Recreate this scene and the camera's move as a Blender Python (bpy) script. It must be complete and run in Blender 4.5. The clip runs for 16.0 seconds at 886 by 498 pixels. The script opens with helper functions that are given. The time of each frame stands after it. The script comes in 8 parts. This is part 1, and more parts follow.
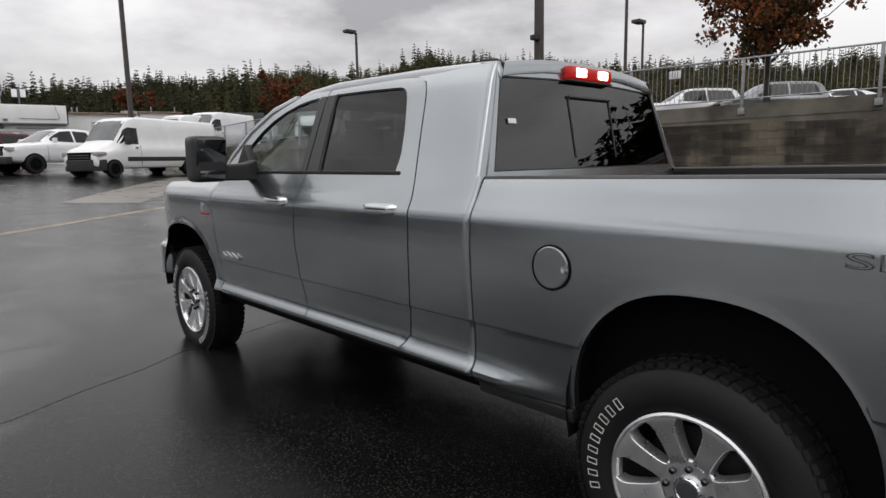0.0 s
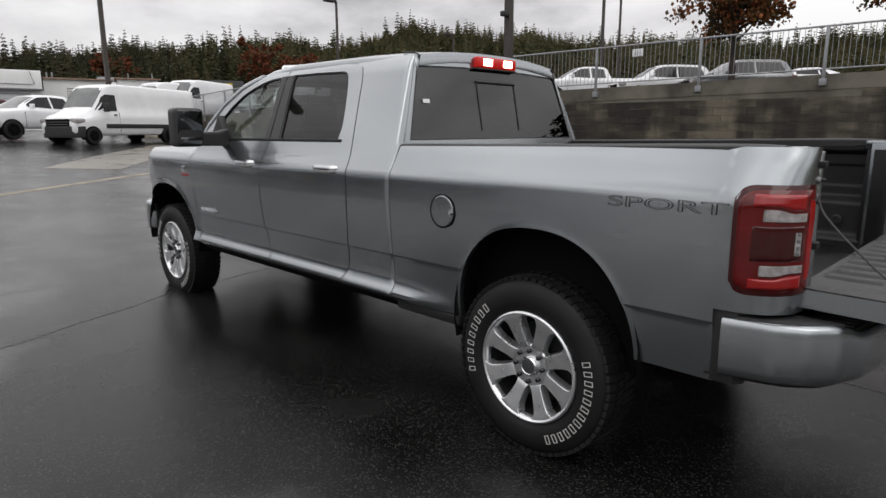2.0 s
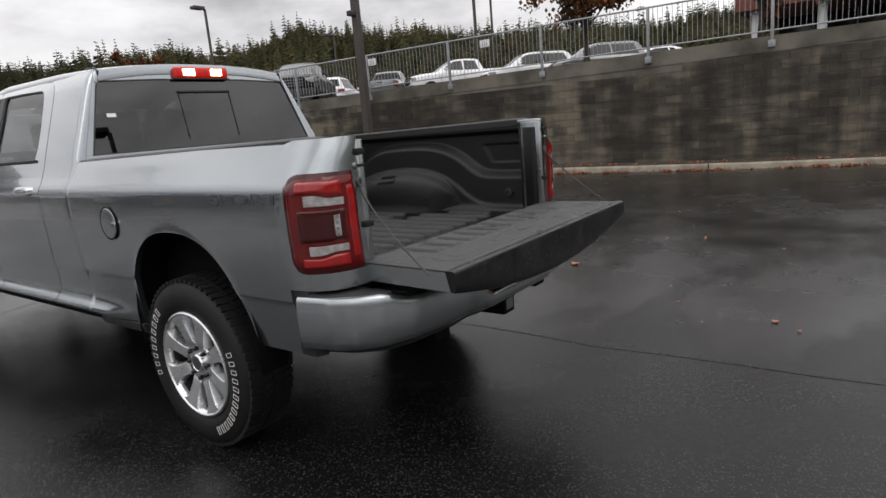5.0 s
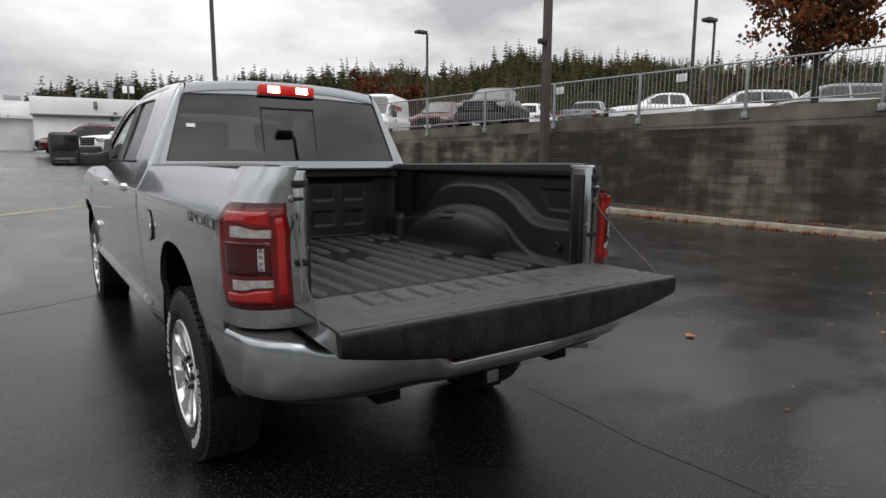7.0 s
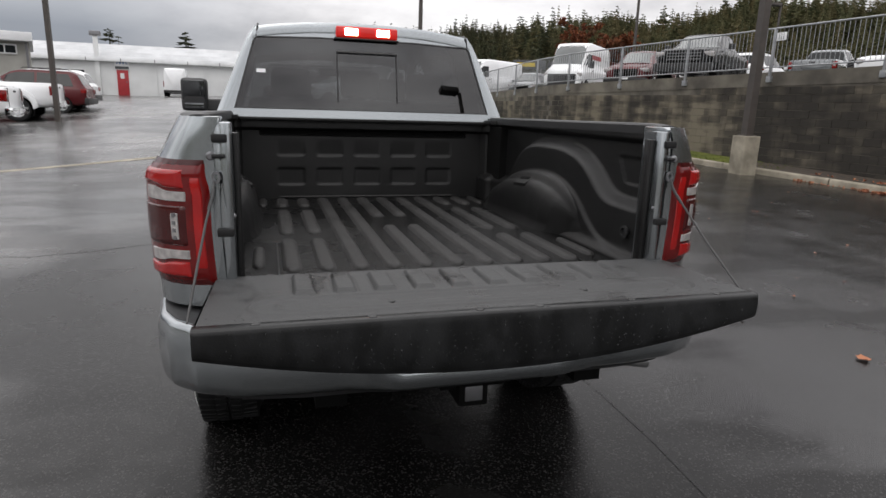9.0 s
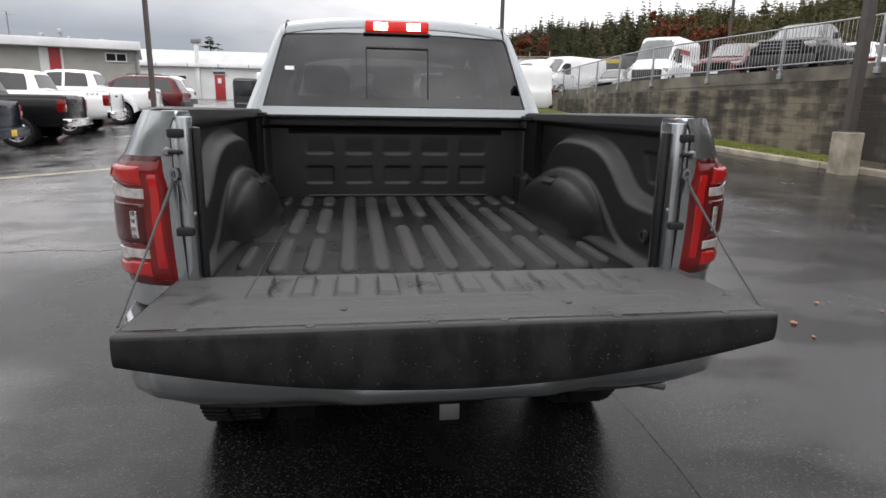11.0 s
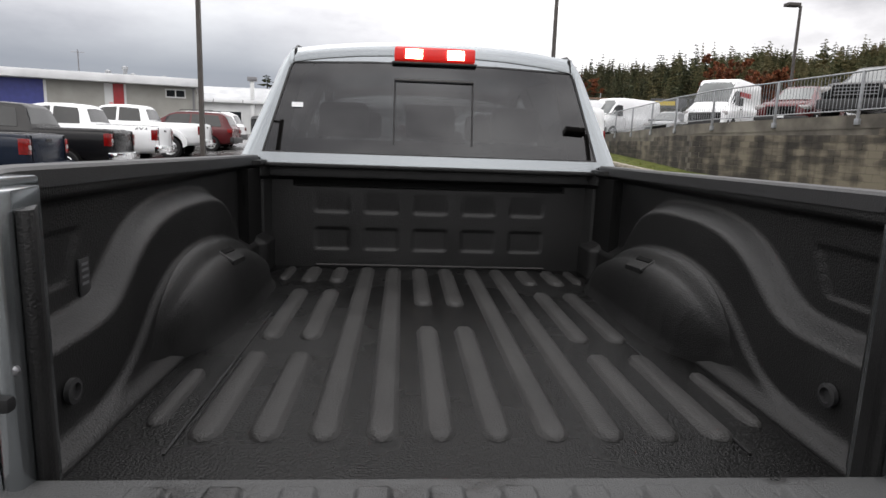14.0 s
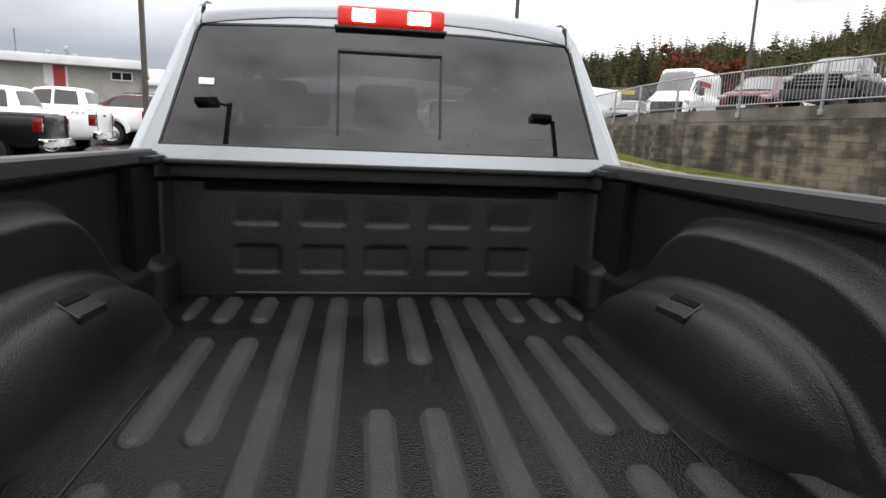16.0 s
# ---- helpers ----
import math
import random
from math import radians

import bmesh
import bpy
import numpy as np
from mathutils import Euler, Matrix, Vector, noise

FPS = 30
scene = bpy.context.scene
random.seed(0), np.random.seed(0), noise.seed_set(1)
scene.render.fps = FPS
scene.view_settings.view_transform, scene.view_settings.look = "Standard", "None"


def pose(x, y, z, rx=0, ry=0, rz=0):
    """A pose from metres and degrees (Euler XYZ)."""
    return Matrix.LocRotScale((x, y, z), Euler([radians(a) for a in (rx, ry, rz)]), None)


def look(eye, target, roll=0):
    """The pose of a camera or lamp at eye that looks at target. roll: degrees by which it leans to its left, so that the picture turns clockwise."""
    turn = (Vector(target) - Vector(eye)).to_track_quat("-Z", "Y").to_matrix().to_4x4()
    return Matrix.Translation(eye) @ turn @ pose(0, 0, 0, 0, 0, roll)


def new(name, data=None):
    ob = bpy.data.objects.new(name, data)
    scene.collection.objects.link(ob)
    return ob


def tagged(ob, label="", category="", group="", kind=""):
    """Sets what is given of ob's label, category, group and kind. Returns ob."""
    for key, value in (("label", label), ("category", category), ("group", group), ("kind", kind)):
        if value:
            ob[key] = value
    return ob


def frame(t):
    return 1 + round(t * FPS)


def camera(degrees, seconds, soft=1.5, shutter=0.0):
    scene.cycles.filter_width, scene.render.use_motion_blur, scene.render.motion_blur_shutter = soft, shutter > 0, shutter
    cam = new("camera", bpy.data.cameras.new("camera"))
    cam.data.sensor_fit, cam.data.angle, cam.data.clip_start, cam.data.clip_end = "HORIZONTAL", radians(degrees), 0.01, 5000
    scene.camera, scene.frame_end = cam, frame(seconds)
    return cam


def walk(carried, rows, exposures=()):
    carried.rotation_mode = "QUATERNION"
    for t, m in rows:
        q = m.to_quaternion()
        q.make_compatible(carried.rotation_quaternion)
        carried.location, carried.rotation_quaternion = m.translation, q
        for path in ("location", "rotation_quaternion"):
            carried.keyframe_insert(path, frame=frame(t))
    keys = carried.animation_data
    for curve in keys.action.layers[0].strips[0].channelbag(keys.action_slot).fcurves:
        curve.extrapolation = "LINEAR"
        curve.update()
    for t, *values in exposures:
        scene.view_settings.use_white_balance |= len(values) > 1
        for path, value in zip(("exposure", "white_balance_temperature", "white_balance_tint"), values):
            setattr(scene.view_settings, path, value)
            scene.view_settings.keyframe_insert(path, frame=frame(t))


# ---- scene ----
cam = camera(72.3, 16.0)
PATH = [
    (0, (-2.755, -0.796, 1.508), (-1.395, 0.641, 1.216), -1.0),
    (0.5, (-2.814, -0.993, 1.519), (-1.513, 0.492, 1.199), 0.2),
    (1, (-2.969, -1.175, 1.488), (-1.607, 0.25, 1.144), -0.9),
    (1.5, (-3.073, -1.383, 1.505), (-1.721, 0.06, 1.201), -1.9),
    (1.7, (-3.062, -1.486, 1.483), (-1.692, -0.075, 1.124), 0.2),
    (2, (-3.097, -1.605, 1.503), (-1.707, -0.218, 1.121), -0.2),
    (2.5, (-3.161, -1.829, 1.494), (-1.673, -0.558, 1.08), -1.8),
    (3, (-3.123, -2.074, 1.507), (-1.54, -0.924, 1.093), -3.0),
    (3.5, (-2.972, -2.309, 1.493), (-1.3, -1.301, 1.059), -2.1),
    (3.7, (-2.907, -2.353, 1.49), (-1.22, -1.38, 1.034), -3.8),
    (5.8, (-2.073, -2.828, 1.449), (-0.64, -1.475, 1.107), -0.9),
    (6, (-1.986, -2.847, 1.46), (-0.568, -1.474, 1.134), 1.5),
    (6.5, (-1.768, -2.925, 1.466), (-0.481, -1.423, 1.168), -0.2),
    (7, (-1.539, -3.068, 1.479), (-0.409, -1.445, 1.182), 0.3),
    (7.5, (-1.277, -3.062, 1.467), (-0.259, -1.38, 1.103), 1.0),
    (8, (-1.05, -3.017, 1.475), (-0.141, -1.274, 1.107), -0.3),
    (8.5, (-0.81, -3.008, 1.489), (-0.164, -1.161, 1.074), 1.8),
    (8.7, (-0.728, -2.978, 1.495), (-0.128, -1.124, 1.047), 2.0),
    (10.8, (-0.276, -2.836, 1.476), (0.017, -0.912, 1.016), 0.9),
    (11, (-0.267, -2.837, 1.476), (0.018, -0.912, 1.013), 1.0),
    (11.5, (-0.254, -2.837, 1.483), (-0.003, -0.897, 1.068), 0.3),
    (12, (-0.228, -2.82, 1.484), (-0.006, -0.872, 1.089), 0.8),
    (12.5, (-0.222, -2.693, 1.495), (-0.018, -0.737, 1.128), 0.9),
    (13, (-0.23, -2.473, 1.509), (0.054, -0.528, 1.139), 0.5),
    (13.5, (-0.193, -2.24, 1.512), (-0.006, -0.275, 1.185), 1.0),
    (14, (-0.143, -1.961, 1.523), (-0.002, 0.003, 1.176), 2.0),
    (14.5, (-0.144, -1.702, 1.517), (0.047, 0.248, 1.115), 0.2),
    (15, (-0.096, -1.466, 1.508), (0.142, 0.467, 1.052), 1.6),
    (15.5, (-0.092, -1.302, 1.536), (0.123, 0.656, 1.19), 0.4),
    (16, (-0.095, -1.287, 1.536), (0.173, 0.658, 1.154), 2.4),
]
walk(cam, [(t, look(eye, target, roll)) for t, eye, target, roll in PATH],
     exposures=[(0, -0.1), (2.5, 0.07), (3.5, 0.2), (6.0, 0.12), (8.5, 0.25), (11.0, 0.7), (12.0, 0.76), (12.5, 0.74), (13.3, 0.65), (14.5, 0.60), (15.0, 1.14), (15.5, 0.98), (16.0, 0.88)])

# ---- world and light: overcast day after rain ----
world = bpy.data.worlds.new("overcast_sky")
scene.world = world
world.use_nodes = True
wn, wl = world.node_tree.nodes, world.node_tree.links
wn.clear()
w_out = wn.new("ShaderNodeOutputWorld")
w_bg = wn.new("ShaderNodeBackground")
w_sky = wn.new("ShaderNodeTexSky")
w_sky.sky_type = 'NISHITA'
w_sky.sun_disc = False
w_sky.sun_elevation = radians(55)
w_sky.sun_rotation = radians(200)
w_tc = wn.new("ShaderNodeTexCoord")
w_map = wn.new("ShaderNodeMapping")
w_map.inputs["Scale"].default_value = (1.0, 1.0, 2.6)
w_noise = wn.new("ShaderNodeTexNoise")
w_noise.inputs["Scale"].default_value = 2.3
w_noise.inputs["Detail"].default_value = 7.0
w_noise.inputs["Roughness"].default_value = 0.56
w_ramp = wn.new("ShaderNodeValToRGB")
w_ramp.color_ramp.elements[0].position = 0.33
w_ramp.color_ramp.elements[0].color = (0.40, 0.385, 0.392, 1)
w_ramp.color_ramp.elements[1].position = 0.62
w_ramp.color_ramp.elements[1].color = (0.96, 0.945, 0.94, 1)
w_mid = w_ramp.color_ramp.elements.new(0.48)
w_mid.color = (0.735, 0.712, 0.716, 1)
# a darker rain cloud low over the buildings
w_dot = wn.new("ShaderNodeVectorMath")
w_dot.operation = 'DOT_PRODUCT'
w_dot.inputs[1].default_value = Vector((-0.52, 0.85, 0.06)).normalized()
w_cl = wn.new("ShaderNodeMapRange")
w_cl.inputs["From Min"].default_value = 0.80
w_cl.inputs["From Max"].default_value = 0.95
w_cl.inputs["To Min"].default_value = 0.0
w_cl.inputs["To Max"].default_value = 0.9
w_dark = wn.new("ShaderNodeMixRGB")
w_dark.inputs[2].default_value = (0.18, 0.195, 0.235, 1)
w_skymix = wn.new("ShaderNodeMixRGB")
w_skymix.blend_type = 'ADD'
w_skymix.inputs[0].default_value = 0.008
wl.new(w_tc.outputs["Generated"], w_map.inputs["Vector"])
wl.new(w_map.outputs["Vector"], w_noise.inputs["Vector"])
wl.new(w_noise.outputs["Fac"], w_ramp.inputs["Fac"])
wl.new(w_tc.outputs["Generated"], w_dot.inputs[0])
wl.new(w_dot.outputs["Value"], w_cl.inputs["Value"])
w_low = wn.new("ShaderNodeMapRange")
w_low.inputs["From Min"].default_value = 0.09
w_low.inputs["From Max"].default_value = 0.26
w_low.inputs["To Min"].default_value = 1.0
w_low.inputs["To Max"].default_value = 0.0
w_sep0 = wn.new("ShaderNodeSeparateXYZ")
w_mul = wn.new("ShaderNodeMath")
w_mul.operation = 'MULTIPLY'
wl.new(w_tc.outputs["Generated"], w_sep0.inputs[0])
wl.new(w_sep0.outputs["Z"], w_low.inputs["Value"])
wl.new(w_cl.outputs["Result"], w_mul.inputs[0])
wl.new(w_low.outputs["Result"], w_mul.inputs[1])
wl.new(w_mul.outputs[0], w_dark.inputs[0])
wl.new(w_ramp.outputs["Color"], w_dark.inputs[1])
wl.new(w_dark.outputs["Color"], w_skymix.inputs[1])
wl.new(w_sky.outputs["Color"], w_skymix.inputs[2])
# an overcast sky is brightest overhead
w_sep = wn.new("ShaderNodeSeparateXYZ")
w_zen = wn.new("ShaderNodeMapRange")
w_zen.inputs["From Min"].default_value = 0.10
w_zen.inputs["From Max"].default_value = 0.75
w_zen.inputs["To Min"].default_value = 0.92
w_zen.inputs["To Max"].default_value = 1.9
w_gain = wn.new("ShaderNodeVectorMath")
w_gain.operation = 'SCALE'
wl.new(w_tc.outputs["Generated"], w_sep.inputs[0])
wl.new(w_sep.outputs["Z"], w_zen.inputs["Value"])
wl.new(w_zen.outputs["Result"], w_gain.inputs["Scale"])
wl.new(w_skymix.outputs["Color"], w_gain.inputs[0])
wl.new(w_gain.outputs["Vector"], w_bg.inputs["Color"])
w_bg.inputs["Strength"].default_value = 1.0
wl.new(w_bg.outputs["Background"], w_out.inputs["Surface"])

sun_data = bpy.data.lights.new("sun", 'SUN')
sun_data.energy = 0.5
sun_data.angle = radians(35)
sun_data.color = (1.0, 0.97, 0.93)
sun = new("sun", sun_data)
sun.matrix_world = look((-6, -15, 23), (0, 0, 0))


# ---- materials ----
def base_mat(name):
    m = bpy.data.materials.new(name)
    m.use_nodes = True
    return m, m.node_tree.nodes, m.node_tree.links, m.node_tree.nodes["Principled BSDF"]


def mat(name, a, b=None, rough=0.6, rough2=None, metal=0.0, scale=6.0, detail=6.0, bump=0.0, bscale=None,
        coat=0.0, emit=None, estr=0.0, vary=0.0, stretch=(1, 1, 1), spec=0.5, lo=0.35, hi=0.65):
    """Principled surface whose colour and gloss vary by two layers of noise in object space."""
    m, n, l, p = base_mat(name)
    b = b or tuple(c * 0.82 for c in a)
    rough2 = rough if rough2 is None else rough2
    tc = n.new("ShaderNodeTexCoord")
    mp = n.new("ShaderNodeMapping")
    mp.inputs["Scale"].default_value = stretch
    l.new(tc.outputs["Object"], mp.inputs["Vector"])
    ns = n.new("ShaderNodeTexNoise")
    ns.inputs["Scale"].default_value = scale
    ns.inputs["Detail"].default_value = detail
    l.new(mp.outputs["Vector"], ns.inputs["Vector"])
    rp = n.new("ShaderNodeValToRGB")
    rp.color_ramp.elements[0].position, rp.color_ramp.elements[1].position = lo, hi
    rp.color_ramp.elements[0].color, rp.color_ramp.elements[1].color = (*b, 1), (*a, 1)
    l.new(ns.outputs["Fac"], rp.inputs["Fac"])
    col = rp.outputs["Color"]
    if vary:
        oi = n.new("ShaderNodeObjectInfo")
        hv = n.new("ShaderNodeHueSaturation")
        mr = n.new("ShaderNodeMapRange")
        mr.inputs["To Min"].default_value, mr.inputs["To Max"].default_value = 1 - vary, 1 + vary
        l.new(oi.outputs["Random"], mr.inputs["Value"])
        l.new(mr.outputs["Result"], hv.inputs["Value"])
        l.new(col, hv.inputs["Color"])
        col = hv.outputs["Color"]
    l.new(col, p.inputs["Base Color"])
    rr = n.new("ShaderNodeMapRange")
    rr.inputs["From Min"].default_value, rr.inputs["From Max"].default_value = lo, hi
    rr.inputs["To Min"].default_value, rr.inputs["To Max"].default_value = rough2, rough
    l.new(ns.outputs["Fac"], rr.inputs["Value"])
    l.new(rr.outputs["Result"], p.inputs["Roughness"])
    p.inputs["Metallic"].default_value = metal
    p.inputs["Coat Weight"].default_value = coat
    p.inputs["Coat Roughness"].default_value = 0.06
    p.inputs["Specular IOR Level"].default_value = spec
    if bump:
        nb = n.new("ShaderNodeTexNoise")
        nb.inputs["Scale"].default_value = bscale or scale * 8
        nb.inputs["Detail"].default_value = 3
        l.new(tc.outputs["Object"], nb.inputs["Vector"])
        bp = n.new("ShaderNodeBump")
        bp.inputs["Strength"].default_value = bump
        bp.inputs["Distance"].default_value = 0.01
        l.new(nb.outputs["Fac"], bp.inputs["Height"])
        l.new(bp.outputs["Normal"], p.inputs["Normal"])
    if emit:
        p.inputs["Emission Color"].default_value = (*emit, 1)
        p.inputs["Emission Strength"].default_value = estr
    return m


def glass_mat(name, tint, gloss_rough=0.0, mirror=0.048):
    """Thin pane: tinted see-through with a Fresnel mirror on it."""
    m = bpy.data.materials.new(name)
    m.use_nodes = True
    n, l = m.node_tree.nodes, m.node_tree.links
    n.clear()
    out = n.new("ShaderNodeOutputMaterial")
    mix = n.new("ShaderNodeMixShader")
    lw = n.new("ShaderNodeLayerWeight")
    pw = n.new("ShaderNodeMath")
    pw.operation, pw.inputs[1].default_value = 'POWER', 5.0
    fr = n.new("ShaderNodeMath")
    fr.operation, fr.inputs[1].default_value, fr.inputs[2].default_value = 'MULTIPLY_ADD', 0.9, mirror
    l.new(lw.outputs["Facing"], pw.inputs[0])
    l.new(pw.outputs[0], fr.inputs[0])
    tr = n.new("ShaderNodeBsdfTransparent")
    tr.inputs["Color"].default_value = (*tint, 1)
    gl = n.new("ShaderNodeBsdfGlossy")
    gl.inputs["Roughness"].default_value = gloss_rough
    l.new(fr.outputs[0], mix.inputs[0])
    l.new(tr.outputs[0], mix.inputs[1])
    l.new(gl.outputs[0], mix.inputs[2])
    l.new(mix.outputs[0], out.inputs["Surface"])
    return m


def asphalt_mat():
    """Wet black asphalt: pebble grain, drier grey patches paled for sky sheen, and glossy films of water."""
    m, n, l, p = base_mat("wet_asphalt")
    tc = n.new("ShaderNodeTexCoord")

    def noise_at(sc, det, stretch=(1, 1, 1)):
        mp = n.new("ShaderNodeMapping")
        mp.inputs["Scale"].default_value = stretch
        l.new(tc.outputs["Object"], mp.inputs["Vector"])
        t = n.new("ShaderNodeTexNoise")
        t.inputs["Scale"].default_value, t.inputs["Detail"].default_value = sc, det
        l.new(mp.outputs["Vector"], t.inputs["Vector"])
        return t.outputs["Fac"]
    big = noise_at(0.42, 7, (1.0, 0.6, 1))
    mid = noise_at(1.9, 6)
    vor = n.new("ShaderNodeTexVoronoi")
    vor.inputs["Scale"].default_value = 190
    l.new(tc.outputs["Object"], vor.inputs["Vector"])
    r1 = n.new("ShaderNodeValToRGB")
    r1.color_ramp.elements[0].position, r1.color_ramp.elements[1].position = 0.32, 0.68
    r1.color_ramp.elements[0].color, r1.color_ramp.elements[1].color = (0.0042, 0.0041, 0.0040, 1), (0.0100, 0.0098, 0.0096, 1)
    l.new(mid, r1.inputs["Fac"])
    # single pale stones in the dark binder
    sp = n.new("ShaderNodeTexVoronoi")
    sp.inputs["Scale"].default_value = 150
    l.new(tc.outputs["Object"], sp.inputs["Vector"])
    sps = n.new("ShaderNodeSeparateColor")
    l.new(sp.outputs["Color"], sps.inputs[0])
    r2 = n.new("ShaderNodeValToRGB")
    r2.color_ramp.elements[0].position, r2.color_ramp.elements[1].position = 0.80, 1.0
    r2.color_ramp.elements[0].color, r2.color_ramp.elements[1].color = (0, 0, 0, 1), (0.030, 0.029, 0.028, 1)
    l.new(sps.outputs[0], r2.inputs["Fac"])
    ad = n.new("ShaderNodeMixRGB")
    ad.blend_type, ad.inputs[0].default_value = 'ADD', 1.0
    l.new(r1.outputs["Color"], ad.inputs[1])
    l.new(r2.outputs["Color"], ad.inputs[2])
    wet = n.new("ShaderNodeMapRange")
    wet.inputs["From Min"].default_value, wet.inputs["From Max"].default_value = 0.30, 0.68
    wet.inputs["To Min"].default_value, wet.inputs["To Max"].default_value = 0.13, 0.32
    mx = n.new("ShaderNodeMath")
    mx.operation = 'MULTIPLY_ADD'
    mx.inputs[1].default_value = 0.35
    l.new(mid, mx.inputs[0])
    sc = n.new("ShaderNodeMath")
    sc.operation = 'MULTIPLY'
    sc.inputs[1].default_value = 0.65
    l.new(big, sc.inputs[0])
    l.new(sc.outputs[0], mx.inputs[2])
    l.new(mx.outputs[0], wet.inputs["Value"])
    # left of the truck the colour is paled for sky sheen, in drier patches
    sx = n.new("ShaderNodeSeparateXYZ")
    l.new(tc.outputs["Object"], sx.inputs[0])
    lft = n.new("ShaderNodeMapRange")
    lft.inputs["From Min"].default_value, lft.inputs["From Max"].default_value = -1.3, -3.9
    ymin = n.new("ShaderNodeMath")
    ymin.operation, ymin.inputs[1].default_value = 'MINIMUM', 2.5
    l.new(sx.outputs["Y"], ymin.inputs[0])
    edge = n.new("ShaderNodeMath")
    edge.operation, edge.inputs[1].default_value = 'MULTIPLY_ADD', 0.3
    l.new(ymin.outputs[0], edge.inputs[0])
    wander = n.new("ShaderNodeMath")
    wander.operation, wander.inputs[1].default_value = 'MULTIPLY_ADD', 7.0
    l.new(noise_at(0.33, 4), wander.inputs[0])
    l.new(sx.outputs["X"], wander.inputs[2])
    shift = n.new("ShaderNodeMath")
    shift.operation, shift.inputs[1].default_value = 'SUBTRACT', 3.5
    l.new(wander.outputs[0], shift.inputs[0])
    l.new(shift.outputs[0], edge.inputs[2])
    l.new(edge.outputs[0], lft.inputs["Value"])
    dry_sheen = n.new("ShaderNodeMapRange")
    dry_sheen.inputs["From Min"].default_value, dry_sheen.inputs["From Max"].default_value = 0.43, 0.56
    dry_sheen.inputs["To Min"].default_value, dry_sheen.inputs["To Max"].default_value = 0.08, 1.0
    l.new(mx.outputs[0], dry_sheen.inputs["Value"])
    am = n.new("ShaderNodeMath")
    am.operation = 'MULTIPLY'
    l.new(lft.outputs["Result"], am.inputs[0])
    l.new(dry_sheen.outputs["Result"], am.inputs[1])
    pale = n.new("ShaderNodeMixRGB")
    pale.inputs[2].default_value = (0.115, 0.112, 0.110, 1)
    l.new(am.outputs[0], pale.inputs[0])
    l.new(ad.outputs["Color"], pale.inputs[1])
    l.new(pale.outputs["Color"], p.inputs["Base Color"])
    l.new(wet.outputs["Result"], p.inputs["Roughness"])
    # standing water lies in streaks on both sides of the truck's place
    rgt = n.new("ShaderNodeMapRange")
    rgt.inputs["From Min"].default_value, rgt.inputs["From Max"].default_value = 1.05, 2.0
    rgt.inputs["To Max"].default_value = 0.42
    l.new(sx.outputs["X"], rgt.inputs["Value"])
    zone = n.new("ShaderNodeMath")
    zone.operation = 'MAXIMUM'
    l.new(lft.outputs["Result"], zone.inputs[0])
    l.new(rgt.outputs["Result"], zone.inputs[1])
    film = n.new("ShaderNodeMapRange")
    film.inputs["From Min"].default_value, film.inputs["From Max"].default_value = 0.455, 0.515
    film.inputs["To Min"].default_value = 0.04
    l.new(noise_at(0.75, 7, (0.7, 1.6, 1)), film.inputs["Value"])
    pool = n.new("ShaderNodeMath")
    pool.operation = 'MULTIPLY'
    l.new(zone.outputs[0], pool.inputs[0])
    l.new(film.outputs["Result"], pool.inputs[1])
    lvl = n.new("ShaderNodeMath")
    lvl.operation, lvl.inputs[1].default_value, lvl.inputs[2].default_value = 'MULTIPLY_ADD', 0.80, 0.18
    l.new(pool.outputs[0], lvl.inputs[0])
    l.new(lvl.outputs[0], p.inputs["Specular IOR Level"])
    bp = n.new("ShaderNodeBump")
    bp.inputs["Distance"].default_value = 0.006
    bs = n.new("ShaderNodeMapRange")
    bs.inputs["From Min"].default_value, bs.inputs["From Max"].default_value = 0.30, 0.68
    bs.inputs["To Min"].default_value, bs.inputs["To Max"].default_value = 0.05, 0.17
    l.new(mx.outputs[0], bs.inputs["Value"])
    l.new(bs.outputs["Result"], bp.inputs["Strength"])
    l.new(vor.outputs["Distance"], bp.inputs["Height"])
    l.new(bp.outputs["Normal"], p.inputs["Normal"])
    return m


